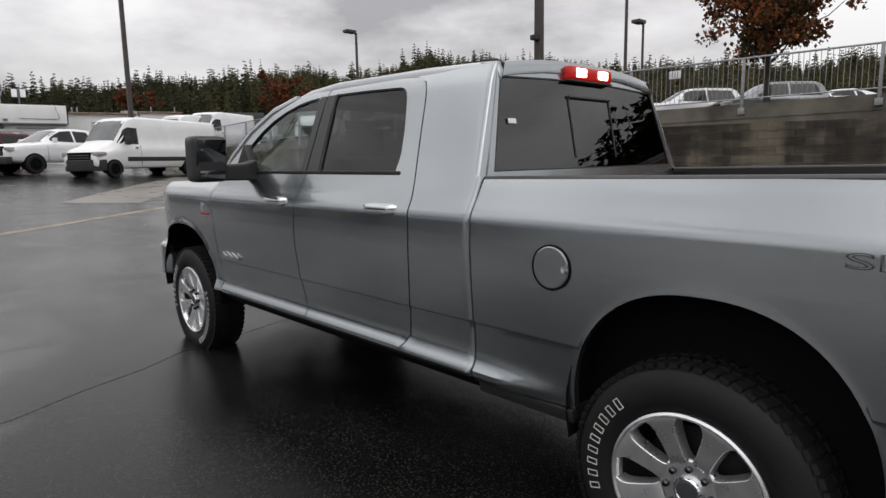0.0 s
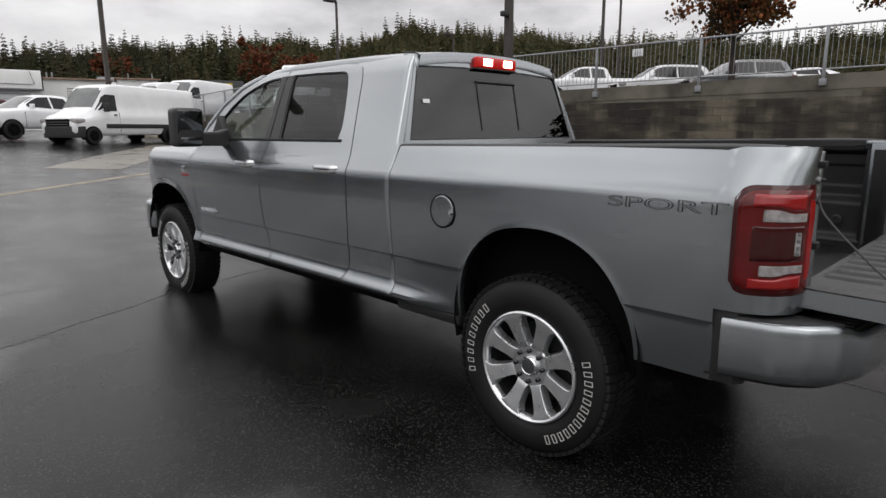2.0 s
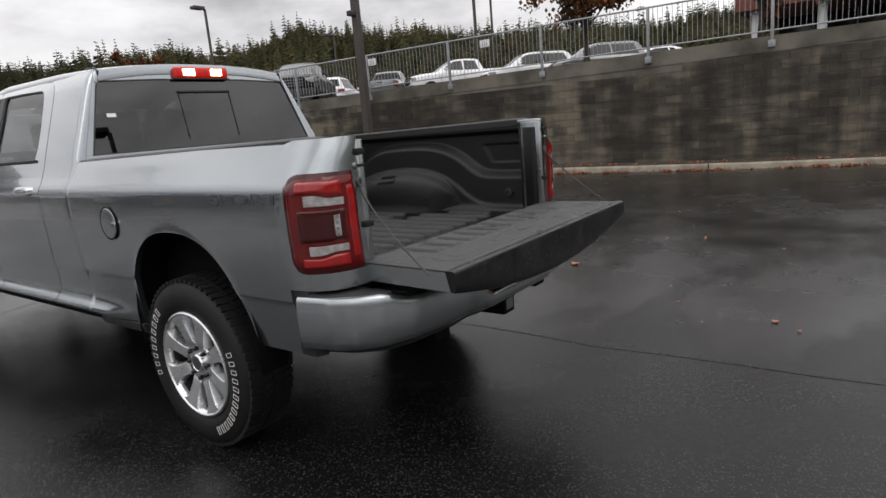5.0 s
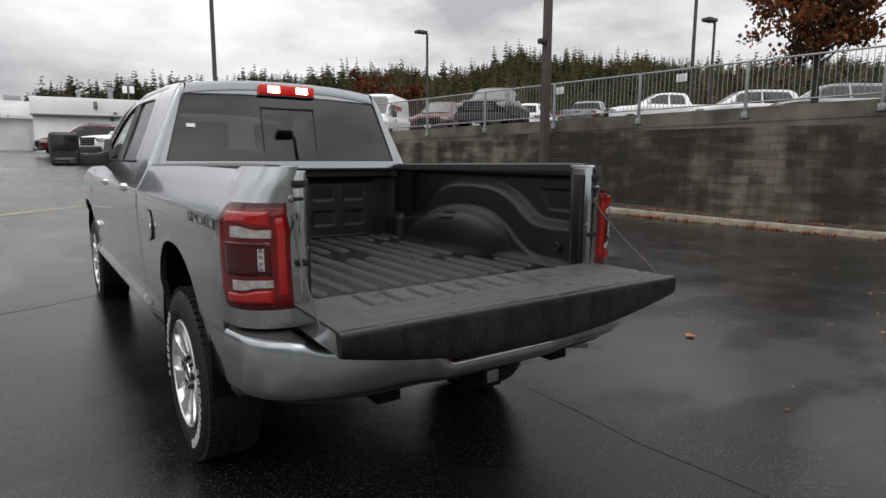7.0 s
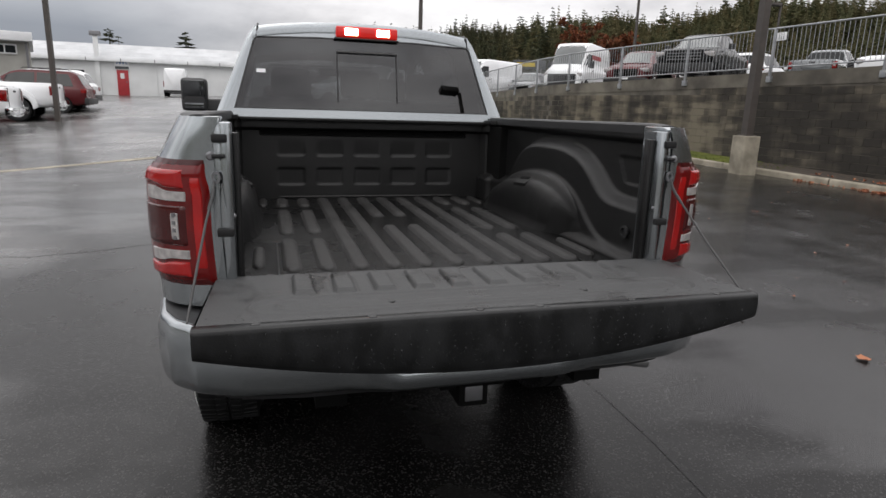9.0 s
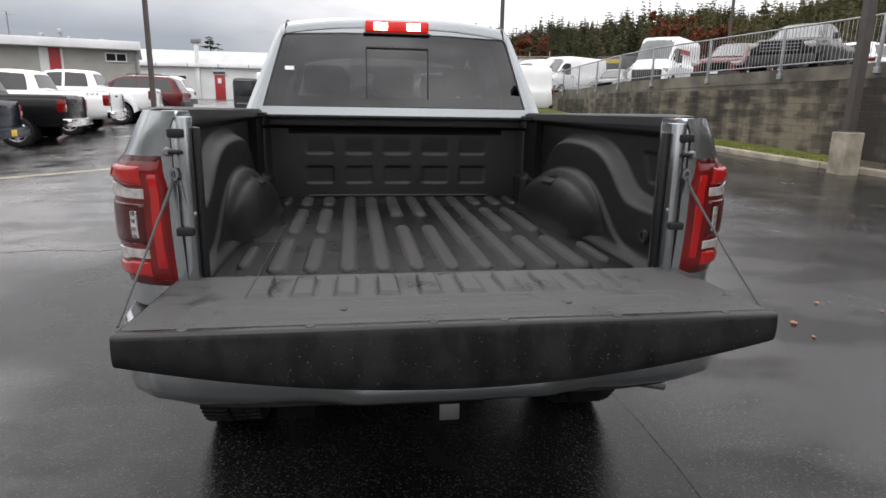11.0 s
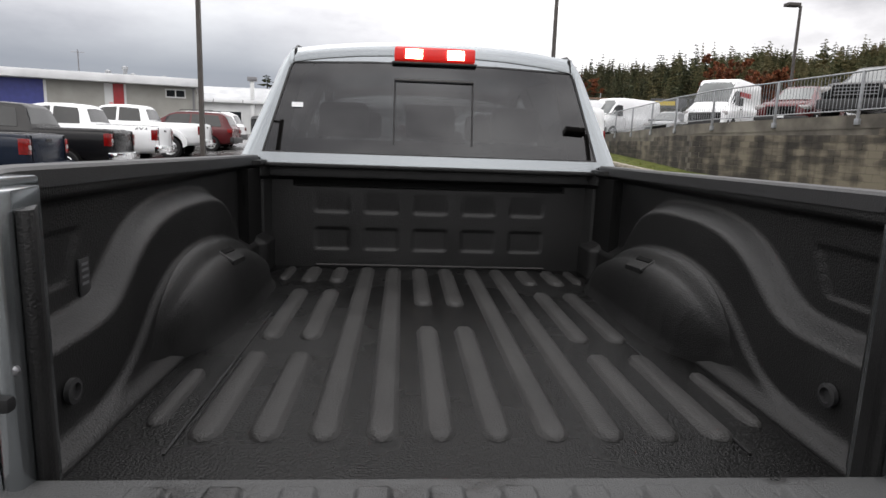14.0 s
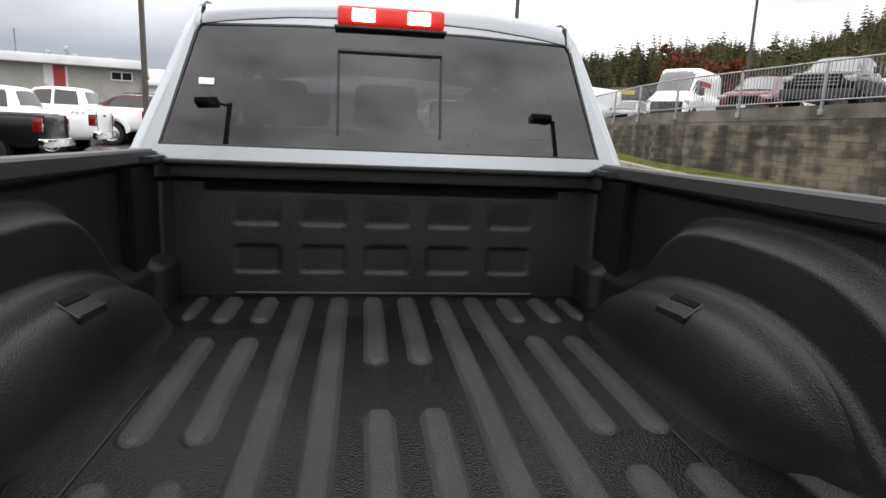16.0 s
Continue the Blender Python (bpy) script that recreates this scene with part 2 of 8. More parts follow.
def wall_mat():
    """Split-face concrete block, weathered: dark run-down stains over grey-tan."""
    m, n, l, p = base_mat("stained_block")
    geo = n.new("ShaderNodeNewGeometry")

    def noise_at(sc, det, stretch):
        mp = n.new("ShaderNodeMapping")
        mp.inputs["Scale"].default_value = stretch
        l.new(geo.outputs["Position"], mp.inputs["Vector"])
        t = n.new("ShaderNodeTexNoise")
        t.inputs["Scale"].default_value, t.inputs["Detail"].default_value = sc, det
        l.new(mp.outputs["Vector"], t.inputs["Vector"])
        return t.outputs["Fac"]
    streak = noise_at(0.42, 6, (1, 1, 0.6))
    runs = noise_at(2.2, 6, (1, 1, 0.14))
    rows = noise_at(1.3, 7, (0.8, 0.8, 3.6))
    fine = noise_at(30, 3, (1, 1, 1))
    mx = n.new("ShaderNodeMath")
    mx.operation = 'MULTIPLY_ADD'
    mx.inputs[1].default_value = 0.26
    l.new(rows, mx.inputs[0])
    s3 = n.new("ShaderNodeMath")
    s3.operation, s3.inputs[1].default_value = 'MULTIPLY', 0.32
    l.new(runs, s3.inputs[0])
    s2 = n.new("ShaderNodeMath")
    s2.operation, s2.inputs[1].default_value = 'MULTIPLY_ADD', 0.42
    l.new(streak, s2.inputs[0])
    l.new(s3.outputs[0], s2.inputs[2])
    l.new(s2.outputs[0], mx.inputs[2])
    pick = n.new("ShaderNodeObjectInfo")
    su = n.new("ShaderNodeMath")
    su.operation = 'ADD'
    l.new(pick.outputs["Random"], su.inputs[0])
    l.new(geo.outputs["Random Per Island"], su.inputs[1])
    fra = n.new("ShaderNodeMath")
    fra.operation = 'FRACT'
    l.new(su.outputs[0], fra.inputs[0])
    blk = n.new("ShaderNodeMath")
    blk.operation, blk.inputs[1].default_value = 'MULTIPLY_ADD', 0.06
    l.new(fra.outputs[0], blk.inputs[0])
    l.new(mx.outputs[0], blk.inputs[2])
    low = n.new("ShaderNodeMath")
    low.operation, low.inputs[1].default_value = 'SUBTRACT', 0.03
    l.new(blk.outputs[0], low.inputs[0])
    mx = low
    r = n.new("ShaderNodeValToRGB")
    r.color_ramp.elements[0].position, r.color_ramp.elements[1].position = 0.43, 0.58
    r.color_ramp.elements[0].color, r.color_ramp.elements[1].color = (0.020, 0.017, 0.013, 1), (0.148, 0.128, 0.093, 1)
    e = r.color_ramp.elements.new(0.50)
    e.color = (0.056, 0.048, 0.036, 1)
    l.new(mx.outputs[0], r.inputs["Fac"])
    oi = n.new("ShaderNodeObjectInfo")
    mr = n.new("ShaderNodeMapRange")
    mr.inputs["To Min"].default_value, mr.inputs["To Max"].default_value = 0.85, 1.12
    l.new(oi.outputs["Random"], mr.inputs["Value"])
    hv = n.new("ShaderNodeHueSaturation")
    l.new(mr.outputs["Result"], hv.inputs["Value"])
    l.new(r.outputs["Color"], hv.inputs["Color"])
    l.new(hv.outputs["Color"], p.inputs["Base Color"])
    p.inputs["Roughness"].default_value = 0.85
    bp = n.new("ShaderNodeBump")
    bp.inputs["Strength"].default_value, bp.inputs["Distance"].default_value = 0.5, 0.02
    l.new(fine, bp.inputs["Height"])
    l.new(bp.outputs["Normal"], p.inputs["Normal"])
    return m


def foliage_mat(name, a, b, rough=0.7, patch=None, pscale=0.09):
    """Leaves whose colour differs from clump to clump and, with patch, from tree to tree."""
    m, n, l, p = base_mat(name)
    g = n.new("ShaderNodeNewGeometry")
    r = n.new("ShaderNodeValToRGB")
    r.color_ramp.elements[0].color, r.color_ramp.elements[1].color = (*a, 1), (*b, 1)
    l.new(g.outputs["Random Per Island"], r.inputs["Fac"])
    col = r.outputs["Color"]
    if patch:
        t = n.new("ShaderNodeTexNoise")
        t.inputs["Scale"].default_value, t.inputs["Detail"].default_value = pscale, 4
        l.new(g.outputs["Position"], t.inputs["Vector"])
        f = n.new("ShaderNodeMapRange")
        f.inputs["From Min"].default_value, f.inputs["From Max"].default_value = 0.46, 0.66
        f.inputs["To Max"].default_value = 0.8
        l.new(t.outputs["Fac"], f.inputs["Value"])
        mx = n.new("ShaderNodeMixRGB")
        mx.inputs[2].default_value = (*patch, 1)
        l.new(f.outputs["Result"], mx.inputs[0])
        l.new(col, mx.inputs[1])
        col = mx.outputs["Color"]
    l.new(col, p.inputs["Base Color"])
    p.inputs["Roughness"].default_value = rough
    p.inputs["Specular IOR Level"].default_value = 0.15
    return m


M_ASPHALT = asphalt_mat()
M_WALL = wall_mat()
M_PAINT = mat("silver_steel_paint", (0.322, 0.345, 0.357), (0.302, 0.325, 0.337), rough=0.25, rough2=0.21, metal=0.95, scale=2.0, coat=1.0)
M_LINER = mat("black_bedliner", (0.0090, 0.0090, 0.0091), (0.0056, 0.0056, 0.0057), rough=0.48, rough2=0.38, scale=3.0, bump=0.30, bscale=230, spec=0.33)
M_RIB = mat("dry_bedliner", (0.0235, 0.0230, 0.0226), (0.0150, 0.0147, 0.0145), rough=0.58, rough2=0.48, scale=5.0, bump=0.42, bscale=240, spec=0.34)
M_WETLINER = mat("damp_bedliner", (0.0050, 0.0050, 0.0050), (0.0024, 0.0024, 0.0024), rough=0.42, rough2=0.15, scale=1.7, bump=0.48, bscale=170, spec=0.23, lo=0.44, hi=0.56)
M_TRIM = mat("black_plastic", (0.020, 0.020, 0.021), rough=0.5, scale=20, bump=0.15, bscale=300)
M_RUBBER = mat("tyre_rubber", (0.011, 0.011, 0.0115), rough=0.66, rough2=0.55, scale=12, bump=0.1, spec=0.28)
M_CHROME = mat("chrome", (0.82, 0.83, 0.84), (0.78, 0.79, 0.80), rough=0.07, rough2=0.04, metal=1.0, scale=3)
M_ALLOY = mat("polished_alloy", (0.80, 0.81, 0.82), (0.70, 0.71, 0.72), rough=0.36, rough2=0.26, metal=0.88, scale=14)
M_STEEL = mat("grey_steel", (0.22, 0.22, 0.23), rough=0.45, metal=0.8, scale=10)
M_DARK = mat("dark_underbody", (0.004, 0.004, 0.004), rough=0.85, scale=5, spec=0.12)
M_REDLENS = mat("red_lens", (0.22, 0.004, 0.004), (0.12, 0.003, 0.003), rough=0.12, scale=9, coat=0.25, spec=0.35)
M_DKRED = mat("dark_red_lens", (0.045, 0.004, 0.004), rough=0.12, scale=14, coat=0.2, spec=0.35)
M_CLEARLENS = mat("clear_lens", (0.46, 0.44, 0.43), (0.30, 0.285, 0.28), rough=0.18, scale=40, coat=0.3, metal=0.35)
M_STOPLIT = mat("lit_stop_lamp", (0.45, 0.01, 0.01), rough=0.2, emit=(1.0, 0.03, 0.015), estr=0.15)
M_BULB = mat("lit_bulb", (1, 0.8, 0.6), rough=0.3, emit=(1.0, 0.80, 0.55), estr=9.0)
M_TINT = glass_mat("tinted_glass", (0.135, 0.14, 0.145))
M_REARGLASS = glass_mat("dark_rear_glass", (0.055, 0.057, 0.060), mirror=0.092)
M_CLEARGLASS = glass_mat("clear_glass", (0.78, 0.84, 0.82))
M_SEAT = mat("dark_leather", (0.012, 0.012, 0.0125), rough=0.6, scale=18, bump=0.1, spec=0.25)
M_WHITE = mat("white_paint", (0.78, 0.79, 0.80), (0.72, 0.73, 0.74), rough=0.28, scale=1.5, coat=0.5)
M_LETTER = mat("raised_white_letter", (0.62, 0.62, 0.60), rough=0.6, scale=40)
M_DECAL = mat("dark_decal", (0.05, 0.052, 0.055), rough=0.4, scale=10)
M_CONC = mat("kerb_concrete", (0.30, 0.27, 0.21), (0.17, 0.15, 0.115), rough=0.8, scale=3.0, bump=0.4, bscale=60)
M_CAPCONC = mat("stained_concrete", (0.17, 0.155, 0.125), (0.06, 0.053, 0.044), rough=0.85, scale=1.1, bump=0.3, bscale=40, vary=0.1)
M_TAR = mat("tar", (0.004, 0.004, 0.004), (0.002, 0.002, 0.002), rough=0.34, rough2=0.22, scale=14, bump=0.3, bscale=90, spec=0.26)
M_GRASS = mat("grass", (0.115, 0.125, 0.024), (0.050, 0.066, 0.013), rough=0.85, scale=2.2, bump=0.9, bscale=110, spec=0.2)
M_GALV = mat("galvanised_steel", (0.34, 0.35, 0.36), (0.26, 0.27, 0.28), rough=0.45, metal=0.6, scale=8)
M_BRONZE = mat("dark_bronze_paint", (0.055, 0.046, 0.040), (0.04, 0.034, 0.030), rough=0.5, scale=4)
M_STUCCO = mat("grey_stucco", (0.34, 0.335, 0.31), (0.28, 0.275, 0.25), rough=0.9, scale=0.8, bump=0.3, bscale=50)
M_WHITEWALL = mat("white_wall_paint", (0.66, 0.67, 0.67), (0.56, 0.57, 0.57), rough=0.7, scale=0.5, bump=0.1)
M_ROOFMETAL = mat("white_metal_roof", (0.70, 0.71, 0.72), (0.58, 0.59, 0.60), rough=0.45, scale=0.7)
M_REDPAINT = mat("red_door_paint", (0.34, 0.022, 0.028), rough=0.45, scale=3)
M_DARKGLASS = mat("dark_window", (0.015, 0.018, 0.022), rough=0.06, scale=2, spec=0.35)
M_HILL = mat("forest_floor", (0.060, 0.062, 0.034), (0.036, 0.040, 0.022), rough=0.95, scale=0.05)
M_BARK = mat("bark", (0.055, 0.045, 0.036), (0.03, 0.024, 0.02), rough=0.9, scale=9, bump=0.6, bscale=30, stretch=(1, 1, 0.25))
M_CONIFER = foliage_mat("conifer_needles", (0.024, 0.030, 0.015), (0.070, 0.076, 0.040), patch=(0.100, 0.082, 0.044), pscale=0.11)
M_PALE_CONIFER = foliage_mat("pale_conifer_needles", (0.046, 0.052, 0.026), (0.130, 0.132, 0.066), patch=(0.170, 0.135, 0.070), pscale=0.11)
M_MAPLE = foliage_mat("autumn_maple_leaves", (0.055, 0.045, 0.018), (0.30, 0.085, 0.030), patch=(0.050, 0.055, 0.022), pscale=0.55)
M_REDTREE = foliage_mat("red_autumn_leaves", (0.085, 0.028, 0.016), (0.19, 0.062, 0.024), patch=(0.07, 0.045, 0.022), pscale=0.3)
M_LEAF = foliage_mat("fallen_leaves", (0.16, 0.035, 0.018), (0.42, 0.20, 0.11))


# ---- building blocks ----
def bm_new():
    return bmesh.new()


def part(name, bm, material, parent=None, label="", smooth=True, angle=35):
    """Links a bmesh as one mesh object, under parent where given."""
    me = bpy.data.meshes.new(name)
    bmesh.ops.recalc_face_normals(bm, faces=bm.faces[:])
    if smooth:
        for f in bm.faces:
            f.smooth = True
        lim = radians(angle)
        for e in bm.edges:
            if len(e.link_faces) == 2 and e.calc_face_angle(0) > lim:
                e.smooth = False
    bm.to_mesh(me)
    bm.free()
    me.materials.append(material)
    ob = new(name, me)
    if parent is not None:
        ob.parent = parent
    if label:
        ob["label"] = label
    return ob


def thing(name, label, category, group="", kind="", m=None):
    e = new(name)
    e.empty_display_size = 0.2
    if m is not None:
        e.matrix_world = m
    return tagged(e, label, category, group, kind)


def box(bm, lo, hi, bevel=0.0, seg=2, m=None):
    """Axis box from lo to hi with rounded edges, turned by m."""
    v = [bm.verts.new((x, y, z)) for x in (lo[0], hi[0]) for y in (lo[1], hi[1]) for z in (lo[2], hi[2])]
    fs = [bm.faces.new([v[i] for i in q]) for q in ((0, 1, 3, 2), (4, 6, 7, 5), (0, 4, 5, 1), (2, 3, 7, 6), (0, 2, 6, 4), (1, 5, 7, 3))]
    vs = v
    if bevel:
        es = list({e for f in fs for e in f.edges})
        r = bmesh.ops.bevel(bm, geom=es, offset=bevel, segments=seg, profile=0.6, affect='EDGES')
        vs = list({w for w in r["verts"]} | {w for w in v if w.is_valid})
    if m is not None:
        bmesh.ops.transform(bm, matrix=m, verts=vs)
    return vs


def prism(bm, poly, axis, lo, hi, bevel=0.0, seg=2):
    """Polygon of (a, b) pairs drawn out along axis from lo to hi. x: (y, z); y: (x, z); z: (x, y)."""
    def put(a, b, c):
        return {'x': (c, a, b), 'y': (a, c, b), 'z': (a, b, c)}[axis]
    A = [bm.verts.new(put(a, b, lo)) for a, b in poly]
    B = [bm.verts.new(put(a, b, hi)) for a, b in poly]
    fs = [bm.faces.new(A), bm.faces.new(B[::-1])]
    k = len(poly)
    for i in range(k):
        fs.append(bm.faces.new((A[i], B[i], B[(i + 1) % k], A[(i + 1) % k])))
    bmesh.ops.recalc_face_normals(bm, faces=fs)
    if bevel:
        es = list({e for f in fs for e in f.edges})
        bmesh.ops.bevel(bm, geom=es, offset=bevel, segments=seg, profile=0.6, affect='EDGES')
    return A + B


def sheet(bm, pts, rim=None):
    """Quad sheet through rows of points; rim: a vector by which its border is drawn out, for thickness."""
    V = [[bm.verts.new(p) for p in row] for row in pts]
    fs = []
    for i in range(len(V) - 1):
        for j in range(len(V[0]) - 1):
            fs.append(bm.faces.new((V[i][j], V[i][j + 1], V[i + 1][j + 1], V[i + 1][j])))
    if rim is not None:
        loop = V[0] + [r[-1] for r in V[1:]] + V[-1][-2::-1] + [r[0] for r in V[-2:0:-1]]
        low = [bm.verts.new(v.co + Vector(rim)) for v in loop]
        k = len(loop)
        for i in range(k):
            bm.faces.new((loop[i], loop[(i + 1) % k], low[(i + 1) % k], low[i]))
    return V


def lathe(bm, prof, n, m=None, close=False):
    """Turns a profile of (r, h) round the z axis."""
    rings = []
    for r, h in prof:
        rings.append([bm.verts.new((r * math.cos(2 * math.pi * i / n), r * math.sin(2 * math.pi * i / n), h)) for i in range(n)])
    for a, b in zip(rings, rings[1:] + (rings[:1] if close else [])):
        for i in range(n):
            bm.faces.new((a[i], a[(i + 1) % n], b[(i + 1) % n], b[i]))
    vs = [v for r in rings for v in r]
    if m is not None:
        bmesh.ops.transform(bm, matrix=m, verts=vs)
    return vs


def tube(bm, pts, r, n=8):
    """Round bar along points; r: a radius or one for each point."""
    rs = r if isinstance(r, (list, tuple)) else [r] * len(pts)
    rings = []
    for i, p in enumerate(pts):
        d = (Vector(pts[min(i + 1, len(pts) - 1)]) - Vector(pts[max(i - 1, 0)])).normalized()
        q = d.to_track_quat('Z', 'Y')
        rings.append([bm.verts.new(Vector(p) + q @ Vector((rs[i] * math.cos(2 * math.pi * k / n), rs[i] * math.sin(2 * math.pi * k / n), 0))) for k in range(n)])
    for a, b in zip(rings, rings[1:]):
        for k in range(n):
            bm.faces.new((a[k], a[(k + 1) % n], b[(k + 1) % n], b[k]))
    bm.faces.new(rings[0])
    bm.faces.new(rings[-1])


def interp(table, t):
    """Straight-line lookup in rows of (t, value)."""
    return float(np.interp(t, [r[0] for r in table], [r[1] for r in table]))


def ease(t):
    """Smooth step from 0 to 1."""
    t = min(max(t, 0.0), 1.0)
    return t * t * (3 - 2 * t)


def lettering(name, text, size, depth, m, material, parent, label="", outline=0.0):
    """Raised letters in the built-in font."""
    c = bpy.data.curves.new(name, 'FONT')
    c.body, c.size, c.extrude, c.align_x, c.align_y = text, size, depth, 'CENTER', 'CENTER'
    if outline:
        c.fill_mode, c.bevel_depth, c.bevel_resolution, c.resolution_u = 'NONE', outline, 1, 3
    tmp = bpy.data.objects.new(name, c)
    me = bpy.data.meshes.new_from_object(tmp)
    bpy.data.objects.remove(tmp)
    me.materials.append(material)
    ob = new(name, me)
    ob.parent = parent
    ob.matrix_local = m
    if label:
        ob["label"] = label
    return ob


def ground_z(x, y):
    """Lot surface: level round the truck, rising ahead and falling gently to the kerb."""
    s = max(0.0, 3.0 * math.log1p(math.exp(min((y - 4.2) / 3.0, 60))) - 0.66)
    rise = 0.047 * s if s < 30 else 1.41 + 0.018 * (s - 30)
    dip = min(0.038 * max(0.0, -x - 3.0), 0.30) * min(max((y - 5.0) / 7.0, 0.0), 1.0)
    return min(rise, 4.0) - dip - 0.02 * min(math.log1p(math.exp(min(x - 3.0, 40))), 14)


# ---- the large structure ----
def axis_steps(lo, hi, near, fine, grow):
    """Coordinates close together round near and wider apart outward."""
    up, v, s = [], near, fine
    while v < hi:
        up.append(v)
        v += s
        s *= grow
    dn, v, s = [], near - fine, fine
    while v > lo:
        dn.append(v)
        v -= s
        s *= grow
    return [lo] + dn[::-1] + up + [hi]


def build_ground():
    bm = bm_new()
    xs = axis_steps(-900, 900, 0, 0.8, 1.06)
    ys = axis_steps(-900, 900, 2, 0.8, 1.06)
    sheet(bm, [[(x, y, ground_z(x, y)) for x in xs] for y in ys])
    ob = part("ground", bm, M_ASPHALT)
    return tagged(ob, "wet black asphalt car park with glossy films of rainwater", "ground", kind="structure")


def strip(name, pts, width, height, material, label, wob=0.0, cat="pavement"):
    """A band laid on the lot along points (x, y)."""
    bm = bm_new()
    rows = []
    dense = []
    for (x0, y0), (x1, y1) in zip(pts, pts[1:]):
        k = max(2, int(math.hypot(x1 - x0, y1 - y0) / 0.35))
        dense += [(x0 + (x1 - x0) * i / k, y0 + (y1 - y0) * i / k) for i in range(k)]
    dense.append(pts[-1])
    for i, (x, y) in enumerate(dense):
        a, b = dense[max(i - 1, 0)], dense[min(i + 1, len(dense) - 1)]
        d = Vector((b[0] - a[0], b[1] - a[1])).normalized()
        nx, ny = -d.y, d.x
        o = wob * noise.noise(Vector((x * 1.3, y * 1.3, 3)))
        w = width * (1 + (0.5 * noise.noise(Vector((x * 3, y * 3, 7))) if wob else 0))
        rows.append([(x + nx * (o + s * w / 2), y + ny * (o + s * w / 2), ground_z(x + nx * (o + s * w / 2), y + ny * (o + s * w / 2)) + height) for s in (-1, 1)])
    sheet(bm, rows, rim=(0, 0, -0.02))
    return tagged(part(name, bm, material), label, cat, kind="structure")


def wall_x(y):
    return 14.5 - 0.2 * y if y < 20 else 10.5 + 0.06 * (y - 20)


def wall_top(y):
    return 2.85 - 0.018 * y


M_SOIL = mat("leaf_mould", (0.055, 0.040, 0.026), (0.022, 0.018, 0.014), rough=0.9, scale=9, bump=0.7, bscale=40)
KERB = [(17.5, -20), (15.2, -8), (14.15, -3), (13.55, 1), (12.75, 4.5), (11.75, 8), (11.0, 10.6), (10.35, 13.4), (9.3, 18), (9.0, 24), (9.5, 32), (10.0, 40)]
WALL_Y0, WALL_Y1 = -24.0, 44.0


def build_kerb():
    """Low concrete kerb with a rounded nose and joints, the grass behind it, and the bank up to the wall."""
    root = thing("kerb", "weathered concrete kerb with joints, leaves lying along it", "kerb", kind="structure")
    dense = []
    for (x0, y0), (x1, y1) in zip(KERB, KERB[1:]):
        k = max(1, round(math.hypot(x1 - x0, y1 - y0) / 3.0))
        dense += [(x0 + (x1 - x0) * i / k, y0 + (y1 - y0) * i / k) for i in range(k)]
    dense.append(KERB[-1])
    for a, b in zip(dense, dense[1:]):
        bm = bm_new()
        d = Vector((b[0] - a[0], b[1] - a[1])).normalized()
        nrm = Vector((d.y, -d.x))
        rows = []
        for t in (0.004, 0.25, 0.5, 0.75, 0.996):
            x, y = a[0] + (b[0] - a[0]) * t, a[1] + (b[1] - a[1]) * t
            z = ground_z(x, y)
            rows.append([(x + nrm.x * o, y + nrm.y * o, z + h) for o, h in ((-0.20, 0.004), (0, -0.02), (0, 0.11), (0.012, 0.135), (0.035, 0.15), (0.15, 0.15), (0.15, -0.1))][1:])
        sheet(bm, rows)
        part("kerb_stone", bm, M_CONC, root)
    bm = bm_new()
    rows = []
    for i in range(len(dense)):
        x, y = dense[i]
        x1 = wall_x(y) + 0.05
        z = ground_z(x, y)
        rows.append([(x + 0.14 + (x1 - x - 0.14) * s, y, z + 0.12 + 0.06 * s + 0.03 * noise.noise(Vector((x + s * 3, y, 0)))) for s in (0, 0.25, 0.5, 0.75, 1.0)])
    cut = next(i for i, d in enumerate(dense) if d[1] > 9.0)
    soil = bm_new()
    sheet(soil, rows[:cut + 1])
    tagged(part("soil_strip", soil, M_SOIL), "narrow strip of wet soil and leaf mould behind the kerb", "soil", kind="stuff")
    sheet(bm, rows[cut:])
    tagged(part("grass_verge", bm, M_GRASS), "short green grass verge between kerb and wall", "grass", kind="stuff")
    # tufts on the verge
    bm = bm_new()
    rnd = random.Random(4)
    for i in range(2600):
        y = rnd.uniform(9.5, 27)
        kx = float(np.interp(y, [k[1] for k in KERB], [k[0] for k in KERB])) + 0.17
        x = rnd.uniform(kx, wall_x(y) - 0.05)
        z = ground_z(x, y) + 0.11 + 0.06 * (x - kx) / max(0.1, wall_x(y) - kx)
        h, a = rnd.uniform(0.03, 0.08), rnd.uniform(0, 6.3)
        p = Vector((x, y, z))
        w = Vector((math.cos(a), math.sin(a), 0)) * 0.02
        bm.faces.new([bm.verts.new(q) for q in (p - w, p + w, p + Vector((rnd.uniform(-.03, .03), rnd.uniform(-.03, .03), h)))])
    tagged(part("grass_tufts", bm, M_GRASS, smooth=False), "loose blades of green grass on the verge", "grass", kind="stuff")


def build_upper_lot():
    bm = bm_new()
    ys = [-60, -24, -12, 0, 12, 24, 36, 44, 70, 120]
    rows = []
    for y in ys:
        z = wall_top(min(max(y, WALL_Y0), WALL_Y1)) - 0.12
        x0 = wall_x(min(max(y, WALL_Y0), WALL_Y1)) + 0.28
        rows.append([(x0, y, z), (x0 + 3, y, z), (x0 + 13, y, z + 0.40), (x0 + 40, y, z + 0.6), (150, y, z + 0.6), (150, y, -3)])
    sheet(bm, rows)
    tagged(part("upper_lot", bm, M_ASPHALT), "wet asphalt of the raised upper car park", "pavement", kind="structure")


